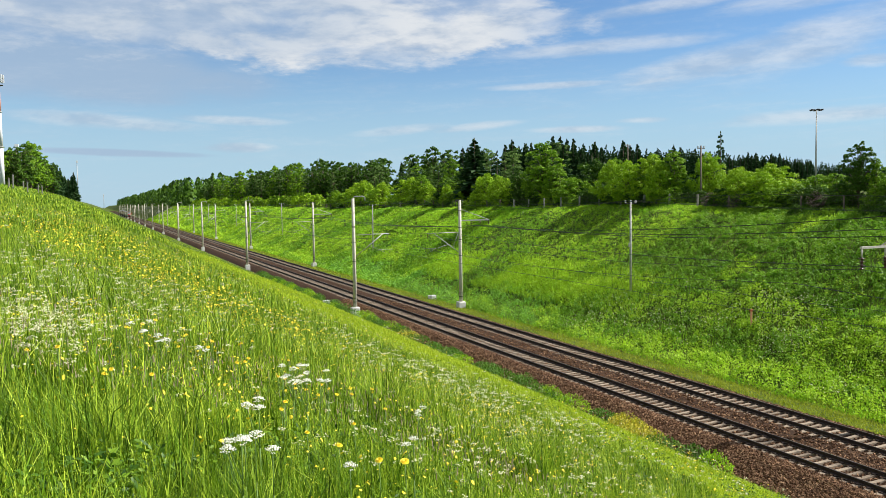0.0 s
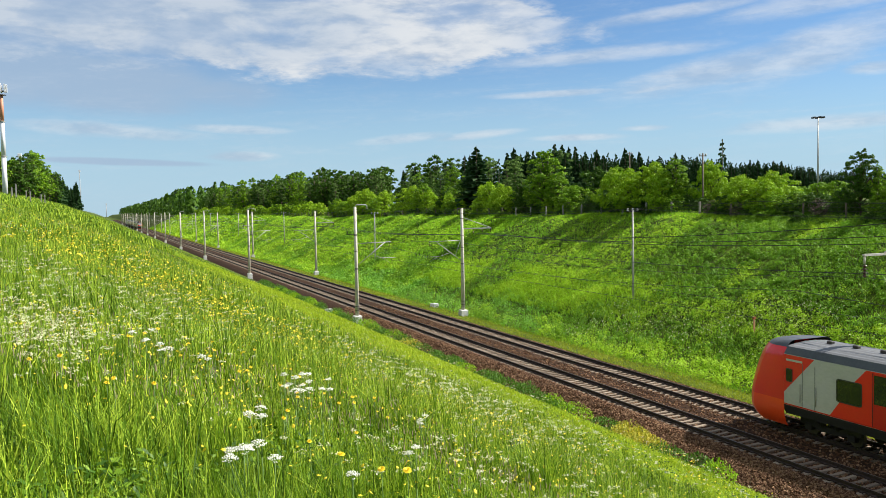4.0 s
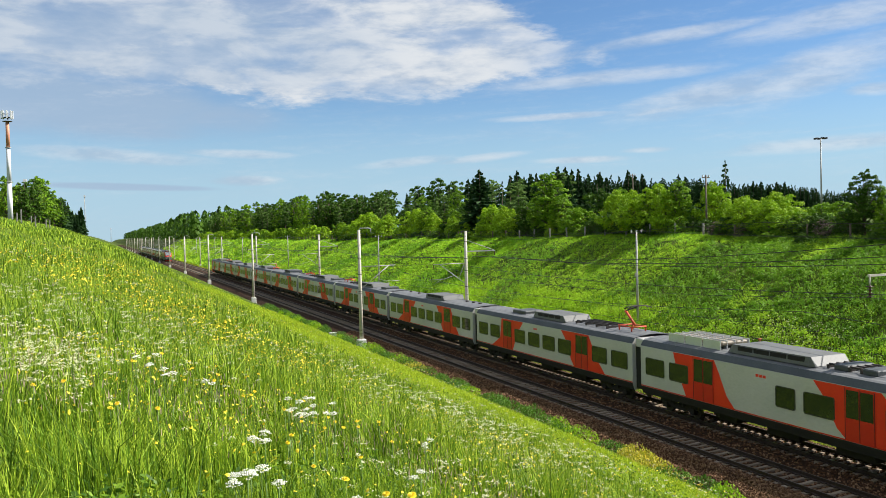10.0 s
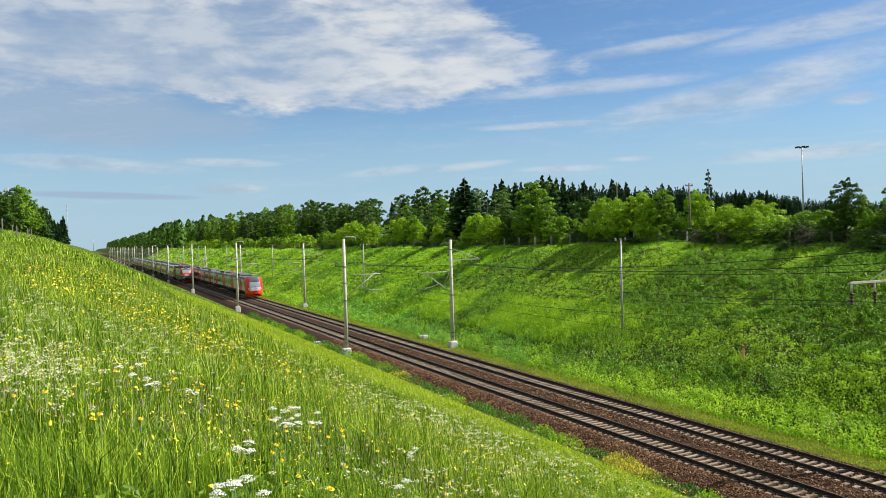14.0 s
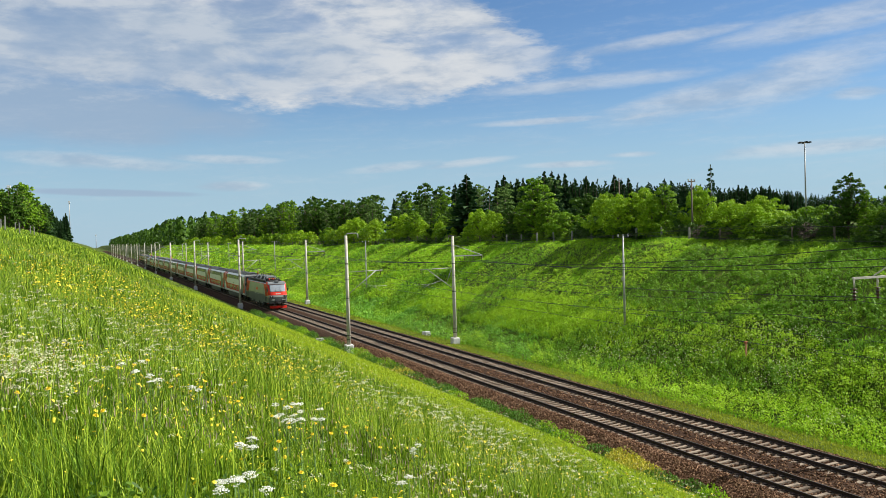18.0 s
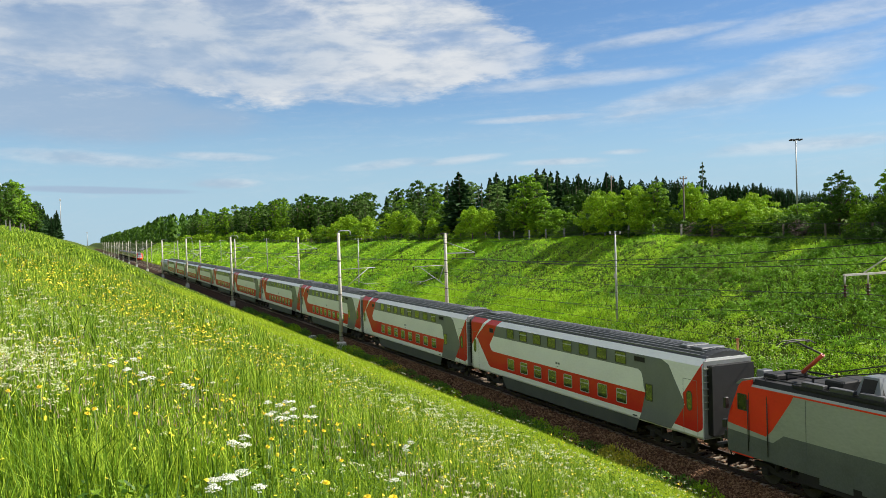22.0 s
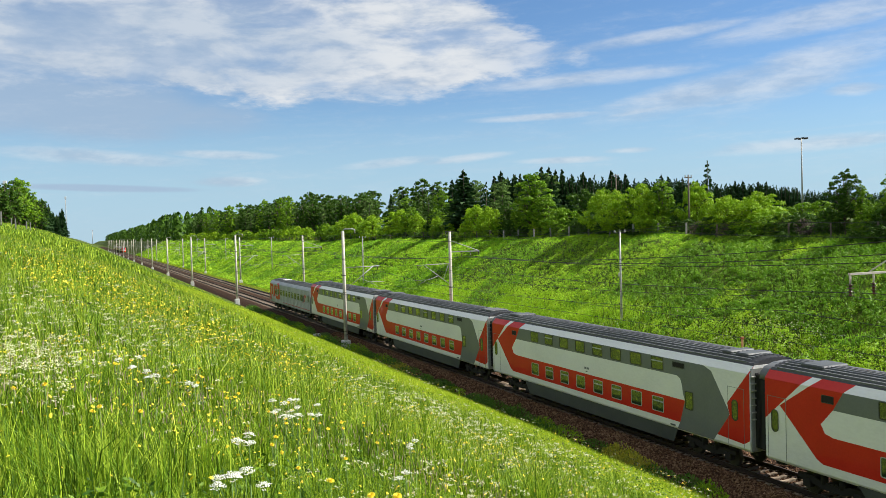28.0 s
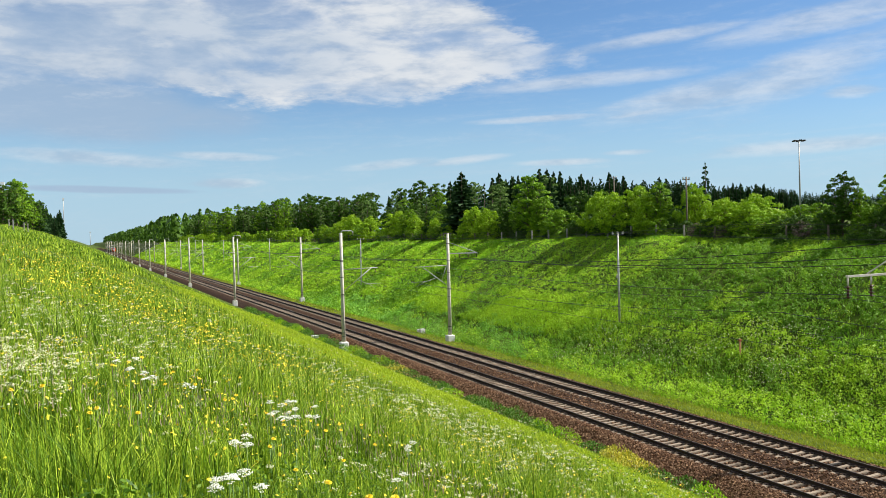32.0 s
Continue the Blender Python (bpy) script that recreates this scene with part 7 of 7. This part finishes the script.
def woods():
    rng = random.Random(42)
    kinds = {
        "birch": broad_tree("deciduous_tree", "leafy green birch with a rounded uneven crown", 1, M_leaf, 12, 6.5, 0.08, 9000, 0.27, 21),
        "lime": broad_tree("deciduous_tree", "broad leafy deciduous tree in full summer leaf", 2, M_leaf3, 12, 7.5, 0.06, 9000, 0.28, 21),
        "bush": broad_tree("bush", "dense rounded bright green bush at the fence", 4, M_leaf2, 6, 8.0, 0.0, 12000, 0.21, 26),
        "shrub": broad_tree("bush", "spreading mid green shrub at the fence", 5, M_leaf, 5, 6.0, 0.0, 8500, 0.2, 22),
        "thicket": broad_tree("bush", "dark green thicket with bare twigs", 6, M_leaf3, 4.5, 6.0, 0.0, 7500, 0.2, 20),
        "far_birch": broad_tree("deciduous_tree", "leafy green birch in the wood", 11, M_leaf, 12, 6.5, 0.05, 2200, 0.46, 17),
        "far_lime": broad_tree("deciduous_tree", "dark leafy deciduous tree in the wood", 12, M_leaf3, 12, 7.5, 0.05, 2200, 0.48, 17),
        "far_bush": broad_tree("bush", "bright green bush along the fence", 14, M_leaf2, 6, 8.0, 0.0, 1200, 0.52, 16),
        "far_shrub": broad_tree("bush", "mid green shrub along the fence", 15, M_leaf, 5, 6.0, 0.0, 1000, 0.48, 14),
        "spruce": spruce(7, "tall dark green conical spruce", 14, 4.6),
        "spruce2": spruce(8, "narrow dark spruce with a pointed top", 14, 3.6, 27),
        "brown_larch": spruce(17, "bare reddish brown young larch", 12, 3.4, 14, 0.12, 0.6),
        "brown_bush": broad_tree("bush", "bare brown twiggy bush at the fence", 18, M_dead, 4, 5.0, 0.0, 2600, 0.13, 14),
        "open_spruce": spruce(27, "lone spruce with open drooping branches", 14, 5.2, 13, 0.1, 0.6),
        "pine": pine(9, "tall pine with a bare trunk and flat dark crown"),
    }
    native = {"open_spruce": 14, "brown_larch": 12, "brown_bush": 4, "far_birch": 12, "far_lime": 12, "far_bush": 6, "far_shrub": 5, "birch": 12, "lime": 12, "bush": 6, "shrub": 5, "thicket": 4.5, "spruce": 14, "spruce2": 14, "pine": 15}
    kinds["brown_larch"].children[1].data.materials[0] = M_dead
    used = set()
    # growth of each kind: upwards and sideways
    grown = {"open_spruce": (0.93, 1.0), "brown_larch": (0.9, 1.0), "brown_bush": (0.9, 1.0), "spruce": (0.9, 1.12), "spruce2": (0.72, 1.1), "pine": (0.85, 0.9), "birch": (0.9, 0.9), "far_birch": (1.15, 1.02), "far_lime": (1.1, 1.02), "bush": (1.2, 1.0), "far_bush": (0.92, 0.92), "far_shrub": (1.05, 1.05), "shrub": (0.84, 1.0), "thicket": (0.89, 0.89), "lime": (0.66, 0.72)}

    def plant(kind, x, y, h, wide=1.0, sink=0.15):
        s = h / native[kind]
        up, side = grown[kind]
        z = float(ground_z(x, y)) - sink
        m = pose(x, y, z, 0, 0, rng.uniform(0, 360)) @ Matrix.Diagonal((s * wide * side, s * wide * side, s * up, 1))
        if kind in used:
            copy_thing(kinds[kind], m).matrix_basis = m
        else:
            used.add(kind)
            kinds[kind].matrix_basis = m

    # single ones that stand out, and a few unseen: kind, across, along, height, width
    for row in (("spruce", 66, 142, 14.2, 1.75), ("birch", 64, 112.2, 11.8, 1.3), ("birch", 64.5, 117, 7.6, 1.2), ("birch", 63.4, 108, 7.4, 1.3), ("shrub", 63, 102.5, 5.6, 1.0), ("brown_larch", 70, 140.6, 11.0, 1.0), ("brown_larch", 72, 146, 10.0, 1.0), ("brown_larch", 70, 108, 8.5, 1.1),
                ("bush", 63, 131, 5.2, 1.15), ("bush", 63.4, 126, 4.6, 1.0), ("lime", 65, 122, 9.6, 1.1), ("lime", 66, 133, 9.0, 0.9),
                ("bush", 62.2, 91, 5.0, 0.9), ("bush", 61.8, 87, 4.8, 0.95), ("bush", 62.8, 84.0, 5.2, 0.9), ("birch", 62.8, 79.8, 7.4, 1.25), ("bush", 61.8, 80.8, 4.5, 0.85), ("birch", 63.6, 84.6, 7.2, 1.2), ("thicket", 62.0, 88.5, 3.4, 1.2), ("thicket", 61.8, 92.5, 3.0, 1.2), ("thicket", 61.8, 84.5, 3.2, 1.2), ("thicket", 62.6, 96, 3.6, 1.0), ("shrub", 61.6, 78.0, 2.8, 1.1),
                ("bush", 66, 77.3, 4.8, 0.8), ("bush", 62.8, 68.8, 3.5, 1.3), ("bush", 62.4, 65.0, 3.3, 1.3), ("bush", 65.4, 66.8, 3.9, 1.2), ("shrub", 61.4, 63.0, 3.0, 1.2), ("thicket", 61.8, 70, 2.8, 1.2), ("thicket", 61.8, 66, 2.6, 1.2), ("shrub", 62.6, 61.0, 3.2, 1.0), ("thicket", 62.2, 59, 2.6, 1.1), ("brown_bush", 61.4, 71.5, 2.2, 1.1), ("brown_bush", 61.2, 67.5, 1.9, 1.1), ("brown_bush", 61.4, 57.2, 2.2, 1.0), ("bush", 66.0, 72.5, 3.4, 1.0),
                # limes below y 47 are out of view, added to shade the upper right bank
                ("lime", 63, 54.2, 9.4, 0.85), ("birch", 63.4, 52.8, 5.2, 0.9), ("thicket", 62.5, 55.5, 3.0, 0.9), ("birch", 63.2, 49.4, 6.6, 0.85), ("lime", 63.8, 48.0, 7.6, 0.9), ("shrub", 62.6, 51.0, 3.4, 1.0), ("lime", 64.5, 45.5, 8.6, 0.9), ("thicket", 62, 49, 3.0, 1.0), ("lime", 64, 43, 8.0, 1.0), ("thicket", 62, 45, 3.0, 1.0),
                ("open_spruce", 118.9, 135.8, 13.4, 1.0), ("birch", 64.5, 150, 6.2, 1.2), ("birch", 64, 164.5, 8.0, 1.4), ("bush", 63.5, 160, 4.4, 1.1), ("shrub", 63, 146, 4.2, 1.1), ("lime", 67, 148, 9.5, 0.9), ("birch", 68, 137, 7.0, 1.0)):
        plant(*row)
    y = 98.0
    while y < 165:
        plant(rng.choice(("thicket", "shrub", "thicket", "bush")), 62.3 + rng.uniform(0, 3), y, rng.uniform(2.4, 4.2), rng.uniform(0.8, 1.1))
        plant(rng.choice(("lime", "birch", "thicket")), 67 + rng.uniform(0, 4), y + 1, rng.uniform(4.5, 8.0), rng.uniform(0.9, 1.2))
        y += rng.uniform(2.6, 4.4)
    y = 44.0
    while y < 260:
        if rng.random() < 0.72:
            plant(rng.choice(("thicket", "shrub", "thicket")), 60.4 + rng.uniform(-1.3, 1.2), y, rng.uniform(0.9, 2.0), rng.uniform(1.0, 1.6))
        y += rng.uniform(1.5, 4.5) * (1 + y / 300)
    y = 44.0
    while y < 98:
        plant("thicket", 62.0 + rng.uniform(0, 1.5), y, rng.uniform(1.6, 2.8), rng.uniform(0.9, 1.3))
        plant(rng.choice(("thicket", "shrub")), 68 + rng.uniform(0, 4), y, rng.uniform(2.5, 4.0), rng.uniform(0.9, 1.3))
        y += rng.uniform(2.6, 4.0)
    # hedge of bushes behind the fence, further along
    y = 165.0
    while y < 620:
        plant(rng.choice(("bush", "shrub", "bush", "shrub", "thicket") if y < 230 else ("far_bush", "far_shrub", "far_bush")), 62.2 + rng.uniform(0, 4.5), y, rng.uniform(3.6, 6.0), rng.uniform(0.9, 1.25))
        y += rng.uniform(2.4, 4.6) * (1 + y / 500)
    # mixed wood behind it
    y = 142.0
    while y < 640:
        k = 1 + (y > 300)
        grow = min(1.0, (y - 140) / 260)
        plant(rng.choice(("pine", "birch", "lime", "pine", "lime") if y < 220 else ("pine", "far_lime", "far_lime", "far_birch", "pine")), 71 + rng.uniform(0, 8), y, rng.uniform(9.5, 12.5) + 5.0 * grow, rng.uniform(0.9, 1.2))
        plant(rng.choice(("pine", "pine", "spruce", "pine", "far_lime" if y > 200 else "spruce")), 82 + rng.uniform(0, 12), y + 2, rng.uniform(11.4, 14.0) + 5.8 * grow, rng.uniform(0.9, 1.2))
        y += rng.uniform(2.0, 3.2) * (1 + y / 420)
    # dark spruce wood across the clearing: the front ones single, those behind as one wood
    slim = spruce_arrays(31, 14, 4.6, 15, 0.04, 0.62)
    vs, fs, count = [], [], 0
    for k in range(480):
        f = (k + rng.random()) / 480
        bearing = radians(27 + 28 * f)
        single = k % 4 == 0
        d = (218 if single else 226) - 30 * f + rng.uniform(0, 10 if single else 40)
        x, y = d * math.sin(bearing), d * math.cos(bearing)
        h = 11.39 + d * float(np.interp(27 + 28 * f, SKYLINE[0], SKYLINE[1])) * rng.uniform(0.84, 1.03) - float(ground_z(x, y))
        if single:
            plant(rng.choice(("spruce", "spruce2")), x, y, h / 0.9 if k % 8 else h / 0.8, rng.uniform(1.0, 1.3))
        else:
            a, s = rng.uniform(0, 6.28), h / 14
            w = s * rng.uniform(1.2, 1.7)
            v = slim[0]
            vs.append(np.stack([x + w * (v[:, 0] * math.cos(a) - v[:, 1] * math.sin(a)), y + w * (v[:, 0] * math.sin(a) + v[:, 1] * math.cos(a)), float(ground_z(x, y)) - 0.2 + s * v[:, 2]], -1))
            fs.append(slim[1] + count)
            count += len(v)
    ob = part("spruce_wood", arrays("spruce_wood", np.concatenate(vs), np.concatenate(fs), M_needle), None)
    tagged(ob, "dense dark spruce wood with pointed tops", "woods", kind="stuff")
    # wood beyond the near bank
    for k in range(46):
        f = k / 46
        y = 300 + 120 * f + rng.uniform(0, 25)
        plant(rng.choice(("far_birch", "far_lime", "far_lime", "far_birch")), -20 - 22 * rng.random() + 3 * f, y, rng.uniform(12, 16), rng.uniform(0.9, 1.2))
    for k in range(46):
        f = k / 46
        y = 420 + 240 * f + rng.uniform(0, 20)
        plant(rng.choice(("spruce", "spruce2", "spruce")), -16 - 16 * rng.random() + 6 * f, y, rng.uniform(16, 20), rng.uniform(0.95, 1.2))
    return plant


def far_woods():
    """Woods too far to tell apart."""
    rng = np.random.default_rng(19)
    vs, fs, k = [], [], 0
    spots = []
    for y in np.arange(620, 2600, 7.0):
        spots.append((58 + rng.uniform(0, 10), y, rng.uniform(13, 19) * (1.15 if y < 900 else 1.0)))
        spots.append((75 + rng.uniform(0, 20), y, rng.uniform(17, 24)))
    for y in np.arange(640, 2600, 14.0):
        spots.append((-16 - rng.uniform(0, 18) - (y - 640) * 0.02, y, rng.uniform(13, 17)))
    for x, y, h in spots:
        z0 = float(ground_z(x, y))
        kind = rng.random()
        n = 70
        f = rng.random(n)
        if kind < 0.5:
            r = (1 - f) ** 0.8 * h * 0.17 + 0.2
        else:
            r = np.sin(np.pi * np.clip(0.12 + f * 0.85, 0, 1)) * h * 0.24
        a = rng.uniform(0, 6.28, n)
        p = np.stack([x + r * np.cos(a), y + r * np.sin(a), z0 + 0.08 * h + f * h * 0.92], -1)
        nrm = np.stack([np.cos(a), np.sin(a), rng.uniform(-0.2, 0.9, n)], -1)
        t1 = np.cross(nrm, np.array([0, 0, 1.0]))
        t1 /= np.linalg.norm(t1, axis=1)[:, None]
        t2 = np.cross(nrm, t1)
        s = rng.uniform(1.0, 2.0, (n, 1)) * h / 16
        vs.append(np.stack([p - t1 * s * 0.6, p - t2 * s * 0.6, p + t1 * s * 0.6, p + t2 * s * 0.6], 1).reshape(-1, 3))
        fs.append(k + 4 * np.arange(n)[:, None] + np.array([0, 1, 2, 3]))
        k += 4 * n
    ob = part("far_woods", arrays("far_woods", np.concatenate(vs), np.concatenate(fs), M_leaf3), None)
    tagged(ob, "far dark green mixed woods lining the cutting", "woods", kind="stuff")


plant = woods()
far_woods()

# ---- fence, posts, tower, shed on the banks ----
M_post = solid("fence_post_concrete", [(0.20, 0.19, 0.17), (0.32, 0.30, 0.27)], 3, 0.9, bump=0.4)
M_wood = solid("weathered_wood_pole", [(0.08, 0.064, 0.048), (0.176, 0.136, 0.096)], 2, 0.9, bump=0.6, stretch=(1, 1, 0.2))
M_brick = solid("red_brick", [(0.30, 0.07, 0.03), (0.42, 0.12, 0.05)], 2, 0.9)
M_towerwhite = solid("tower_white_paint", [(0.55, 0.56, 0.56), (0.68, 0.69, 0.69)], 1, 0.5)
M_towerrust = solid("tower_orange_paint", [(0.42, 0.17, 0.09), (0.55, 0.26, 0.15)], 1, 0.6)


def fence():
    top = thing("fence", "concrete post and wire fence along the bank top", "fence")
    post = Shape().box(-0.09, 0.09, -0.09, 0.09, -0.4, 1.45, 0.02).mesh("post")
    post.materials.append(M_post)
    dark = Shape().box(-0.07, 0.07, -0.07, 0.07, -0.4, 1.4, 0.02).mesh("post")
    dark.materials.append(M_wood)
    ys = list(np.arange(44, 300, 4.8))
    for y in ys:
        ob = new("post", post if 70 < y < 116 else dark)
        ob.parent = top
        ob.matrix_basis = pose(60.6, y, float(ground_z(60.6, y)), random.uniform(-2, 2), random.uniform(-2, 2), 0)
    for h in (0.3, 0.65, 1.0, 1.4):
        s = Shape()
        s.tube([(60.6, y, float(ground_z(60.6, y)) + h) for y in ys], 0.012, 4, False)
        part("fence_wire", s, M_darksteel, top)
    mesh_ = Shape()
    for a, b in zip(ys[:-1], ys[1:]):
        if a > 170:
            break
        for k in range(1, 16):
            y = a + (b - a) * k / 16
            z = float(ground_z(60.6, y))
            mesh_.tube([(60.6, y, z + 0.25), (60.6, y, z + 1.42)], 0.007, 3, False)
    tagged(part("wire_mesh", mesh_, M_darksteel, top), kind="stuff")


fence()


def wood_pole(x, y, z_top, label):
    z0 = float(ground_z(x, y))
    top = thing("utility_pole", label, "utility pole", "utility poles behind the fence")
    top.location = (x, y, z0)
    h = z_top - z0
    part("shaft", Shape().tube([(0, 0, -0.8), (0, 0, h)], [0.12, 0.08], 9), M_wood, top)
    part("crossarm", Shape().box(-0.5, 0.5, -0.05, 0.05, h - 0.35, h - 0.25), M_wood, top)
    for k in (-0.42, 0.42):
        s = Shape()
        insulator(s, k, 0, h - 0.25, 0.18, True)
        part("insulator", s, M_whitewash, top)


wood_pole(62.8, 74.9, 17.05, "dark weathered wooden pole above the bushes")
wood_pole(75, 106, 19.5, "dark weathered wooden pole among the trees")


def floodlight_mast():
    x, y = 120.0, 112.3
    z0 = float(ground_z(x, y))
    top = thing("floodlight_mast", "tall slim grey floodlight mast with a lamp ring", "floodlight mast")
    top.location = (x, y, z0)
    h = 26.5 - z0
    part("shaft", Shape().tube([(0, 0, -0.5), (0, 0, h)], [0.19, 0.09], 10), M_galv, top)
    part("ring", Shape().tube([(0.75 * math.cos(a * 0.5236), 0.75 * math.sin(a * 0.5236), h) for a in range(13)], 0.06, 6, False), M_darksteel, top)
    for k in range(6):
        a = k * math.pi / 3
        s = Shape()
        s.loft([[(math.cos(a) * r + dx * math.sin(a), math.sin(a) * r - dx * math.cos(a), z) for dx, z in ((-0.22, h - 0.12), (0.22, h - 0.12), (0.22, h + 0.12), (-0.22, h + 0.12))] for r in (0.7, 1.15)], smooth=False)
        part("lamp_head", s, M_darksteel, top)


floodlight_mast()


def cell_tower():
    x, y = -21.2, 232.0
    z0 = float(ground_z(x, y))
    top = thing("cell_tower", "tall white and orange steel mast with panel antennas", "cell tower")
    top.location = (x, y, z0)
    h = 43.4 - z0
    part("lower_shaft", Shape().tube([(0, 0, -0.5), (0, 0, h * 0.36)], [0.62, 0.55], 16), M_towerwhite, top, "white painted steel tube")
    part("middle_shaft", Shape().tube([(0, 0, h * 0.36), (0, 0, h * 0.68)], [0.53, 0.48], 16), M_towerwhite, top)
    part("upper_shaft", Shape().tube([(0, 0, h * 0.68), (0, 0, h * 0.92)], [0.46, 0.42], 16), M_towerrust, top, "faded orange painted steel tube")
    for f in (0.36, 0.68):
        part("flange", Shape().tube([(0, 0, h * f - 0.1), (0, 0, h * f + 0.1)], 0.72, 16), M_galv, top)
    for f in (0.92, 0.955):
        ring = Shape()
        ring.turned([(0.42, 0), (1.15, 0), (1.15, 0.1), (0.42, 0.1)], 0, 0, h * f, 14)
        part("platform", ring, M_darksteel, top)
    rail = Shape()
    rail.tube([(1.15 * math.cos(a * 0.4488), 1.15 * math.sin(a * 0.4488), h * 0.955 + 0.9) for a in range(15)], 0.03, 5, False)
    part("guard_rail", rail, M_darksteel, top)
    for k in range(8):
        a = k * math.pi / 4
        c, s_ = math.cos(a) * 1.25, math.sin(a) * 1.25
        part("antenna", Shape().box(c - 0.17, c + 0.17, s_ - 0.17, s_ + 0.17, h * 0.945, h * 0.945 + 2.0, 0.05), M_towerwhite, top, "white panel antenna")


cell_tower()


def small_mast(x, y, z_top, r, name, label):
    z0 = float(ground_z(x, y))
    top = thing(name, label, "mast")
    top.location = (x, y, z0)
    part("shaft", Shape().tube([(0, 0, -0.5), (0, 0, z_top - z0)], [r, r * 0.7], 8), M_galv, top)
    part("antenna", Shape().box(-r * 2.2, r * 2.2, -r * 2.2, r * 2.2, z_top - z0 - 2.2, z_top - z0, 0.05), M_towerwhite, top)


small_mast(-36.6, 480, 43.5, 0.4, "radio_mast", "distant slim radio mast above the wood")
small_mast(-16, 900, 56, 0.4, "radio_mast", "distant slim radio mast above the spruces")
small_mast(14, 1700, 32, 0.5, "distant_mast", "distant grey mast at the end of the line")


def crest_posts():
    for k, (x, y, h) in enumerate(((-14.2, 175, 2.9), (-13.5, 200, 2.3), (-13, 228, 2.3), (-12.6, 236, 2.2), (-15.5, 182, 2.0), (-15, 210, 2.0))):
        ob = part("marker_post", Shape().box(-0.11, 0.11, -0.11, 0.11, -0.4, h, 0.02), M_post)
        ob.location = (x, y, float(ground_z(x, y)))
        tagged(ob, "pale concrete post on the near bank top", "post", "posts on the near bank")


crest_posts()


def bank_marker():
    x, y = 43.4, 46.3
    top = thing("marker_post", "short faded red marker post among the weeds", "post")
    top.location = (x, y, float(ground_z(x, y)))
    part("post", Shape().box(-0.06, 0.06, -0.06, 0.06, -0.4, 1.05, 0.015), M_towerrust, top)
    part("cap", Shape().box(-0.10, 0.10, -0.10, 0.10, 1.05, 1.2, 0.02), M_brick, top)


bank_marker()


def shed():
    x, y = 80.0, 72.2
    z0 = float(ground_z(x, y))
    top = thing("brick_shed", "small red brick shed behind the bushes", "shed")
    top.location = (x, y, z0)
    part("wall", Shape().box(-1.3, 1.3, -1.3, 1.3, -0.8, 1.2), M_brick, top)
    roof = Shape()
    roof.loft([[(-1.5, yy, 1.15), (0, yy, 1.6), (1.5, yy, 1.15), (1.5, yy, 1.05), (0, yy, 1.5), (-1.5, yy, 1.05)] for yy in (-1.5, 1.5)], smooth=False)
    part("roof", roof, M_wood, top)
    part("door", Shape().box(-1.36, -1.3, -0.4, 0.4, -0.5, 1.0), M_wood, top)


shed()

# ---- what moves ----
# seconds and where along the line the tail of the commuter train is
RECEDING = [(0, -371.0), (3.5, -234.4), (5.5, -156.4), (7.0, -98.1), (9.0, -20.8), (10.4, 34.0), (11.0, 57.8), (12.0, 97.0), (14.0, 176.5), (17.0, 301.0), (20.0, 434.0), (23.0, 573.0), (28.0, 812.0), (32.0, 1016.0)]
# seconds and where along the line the nose of the express is
COMING = [(0, 828.0), (3.0, 704.0), (6.0, 579.0), (10.0, 416.0), (14.0, 267.0), (17.0, 168.5), (19.0, 103.3), (21.4, 26.9), (23.0, -23.1), (28.0, -178.7), (31.0, -272.6), (32.0, -304.0)]


sleepers()


def motions():
    for car, ahead, half_turn in zip(TRAINA, EA, TURNED):
        walk(car, [(t, pose(X2, y + ahead, 0, 0, 0, half_turn)) for t, y in RECEDING])
    for car, behind in zip(TRAINB, EB):
        walk(car, [(t, pose(X1, y + behind, 0)) for t, y in COMING])


motions()
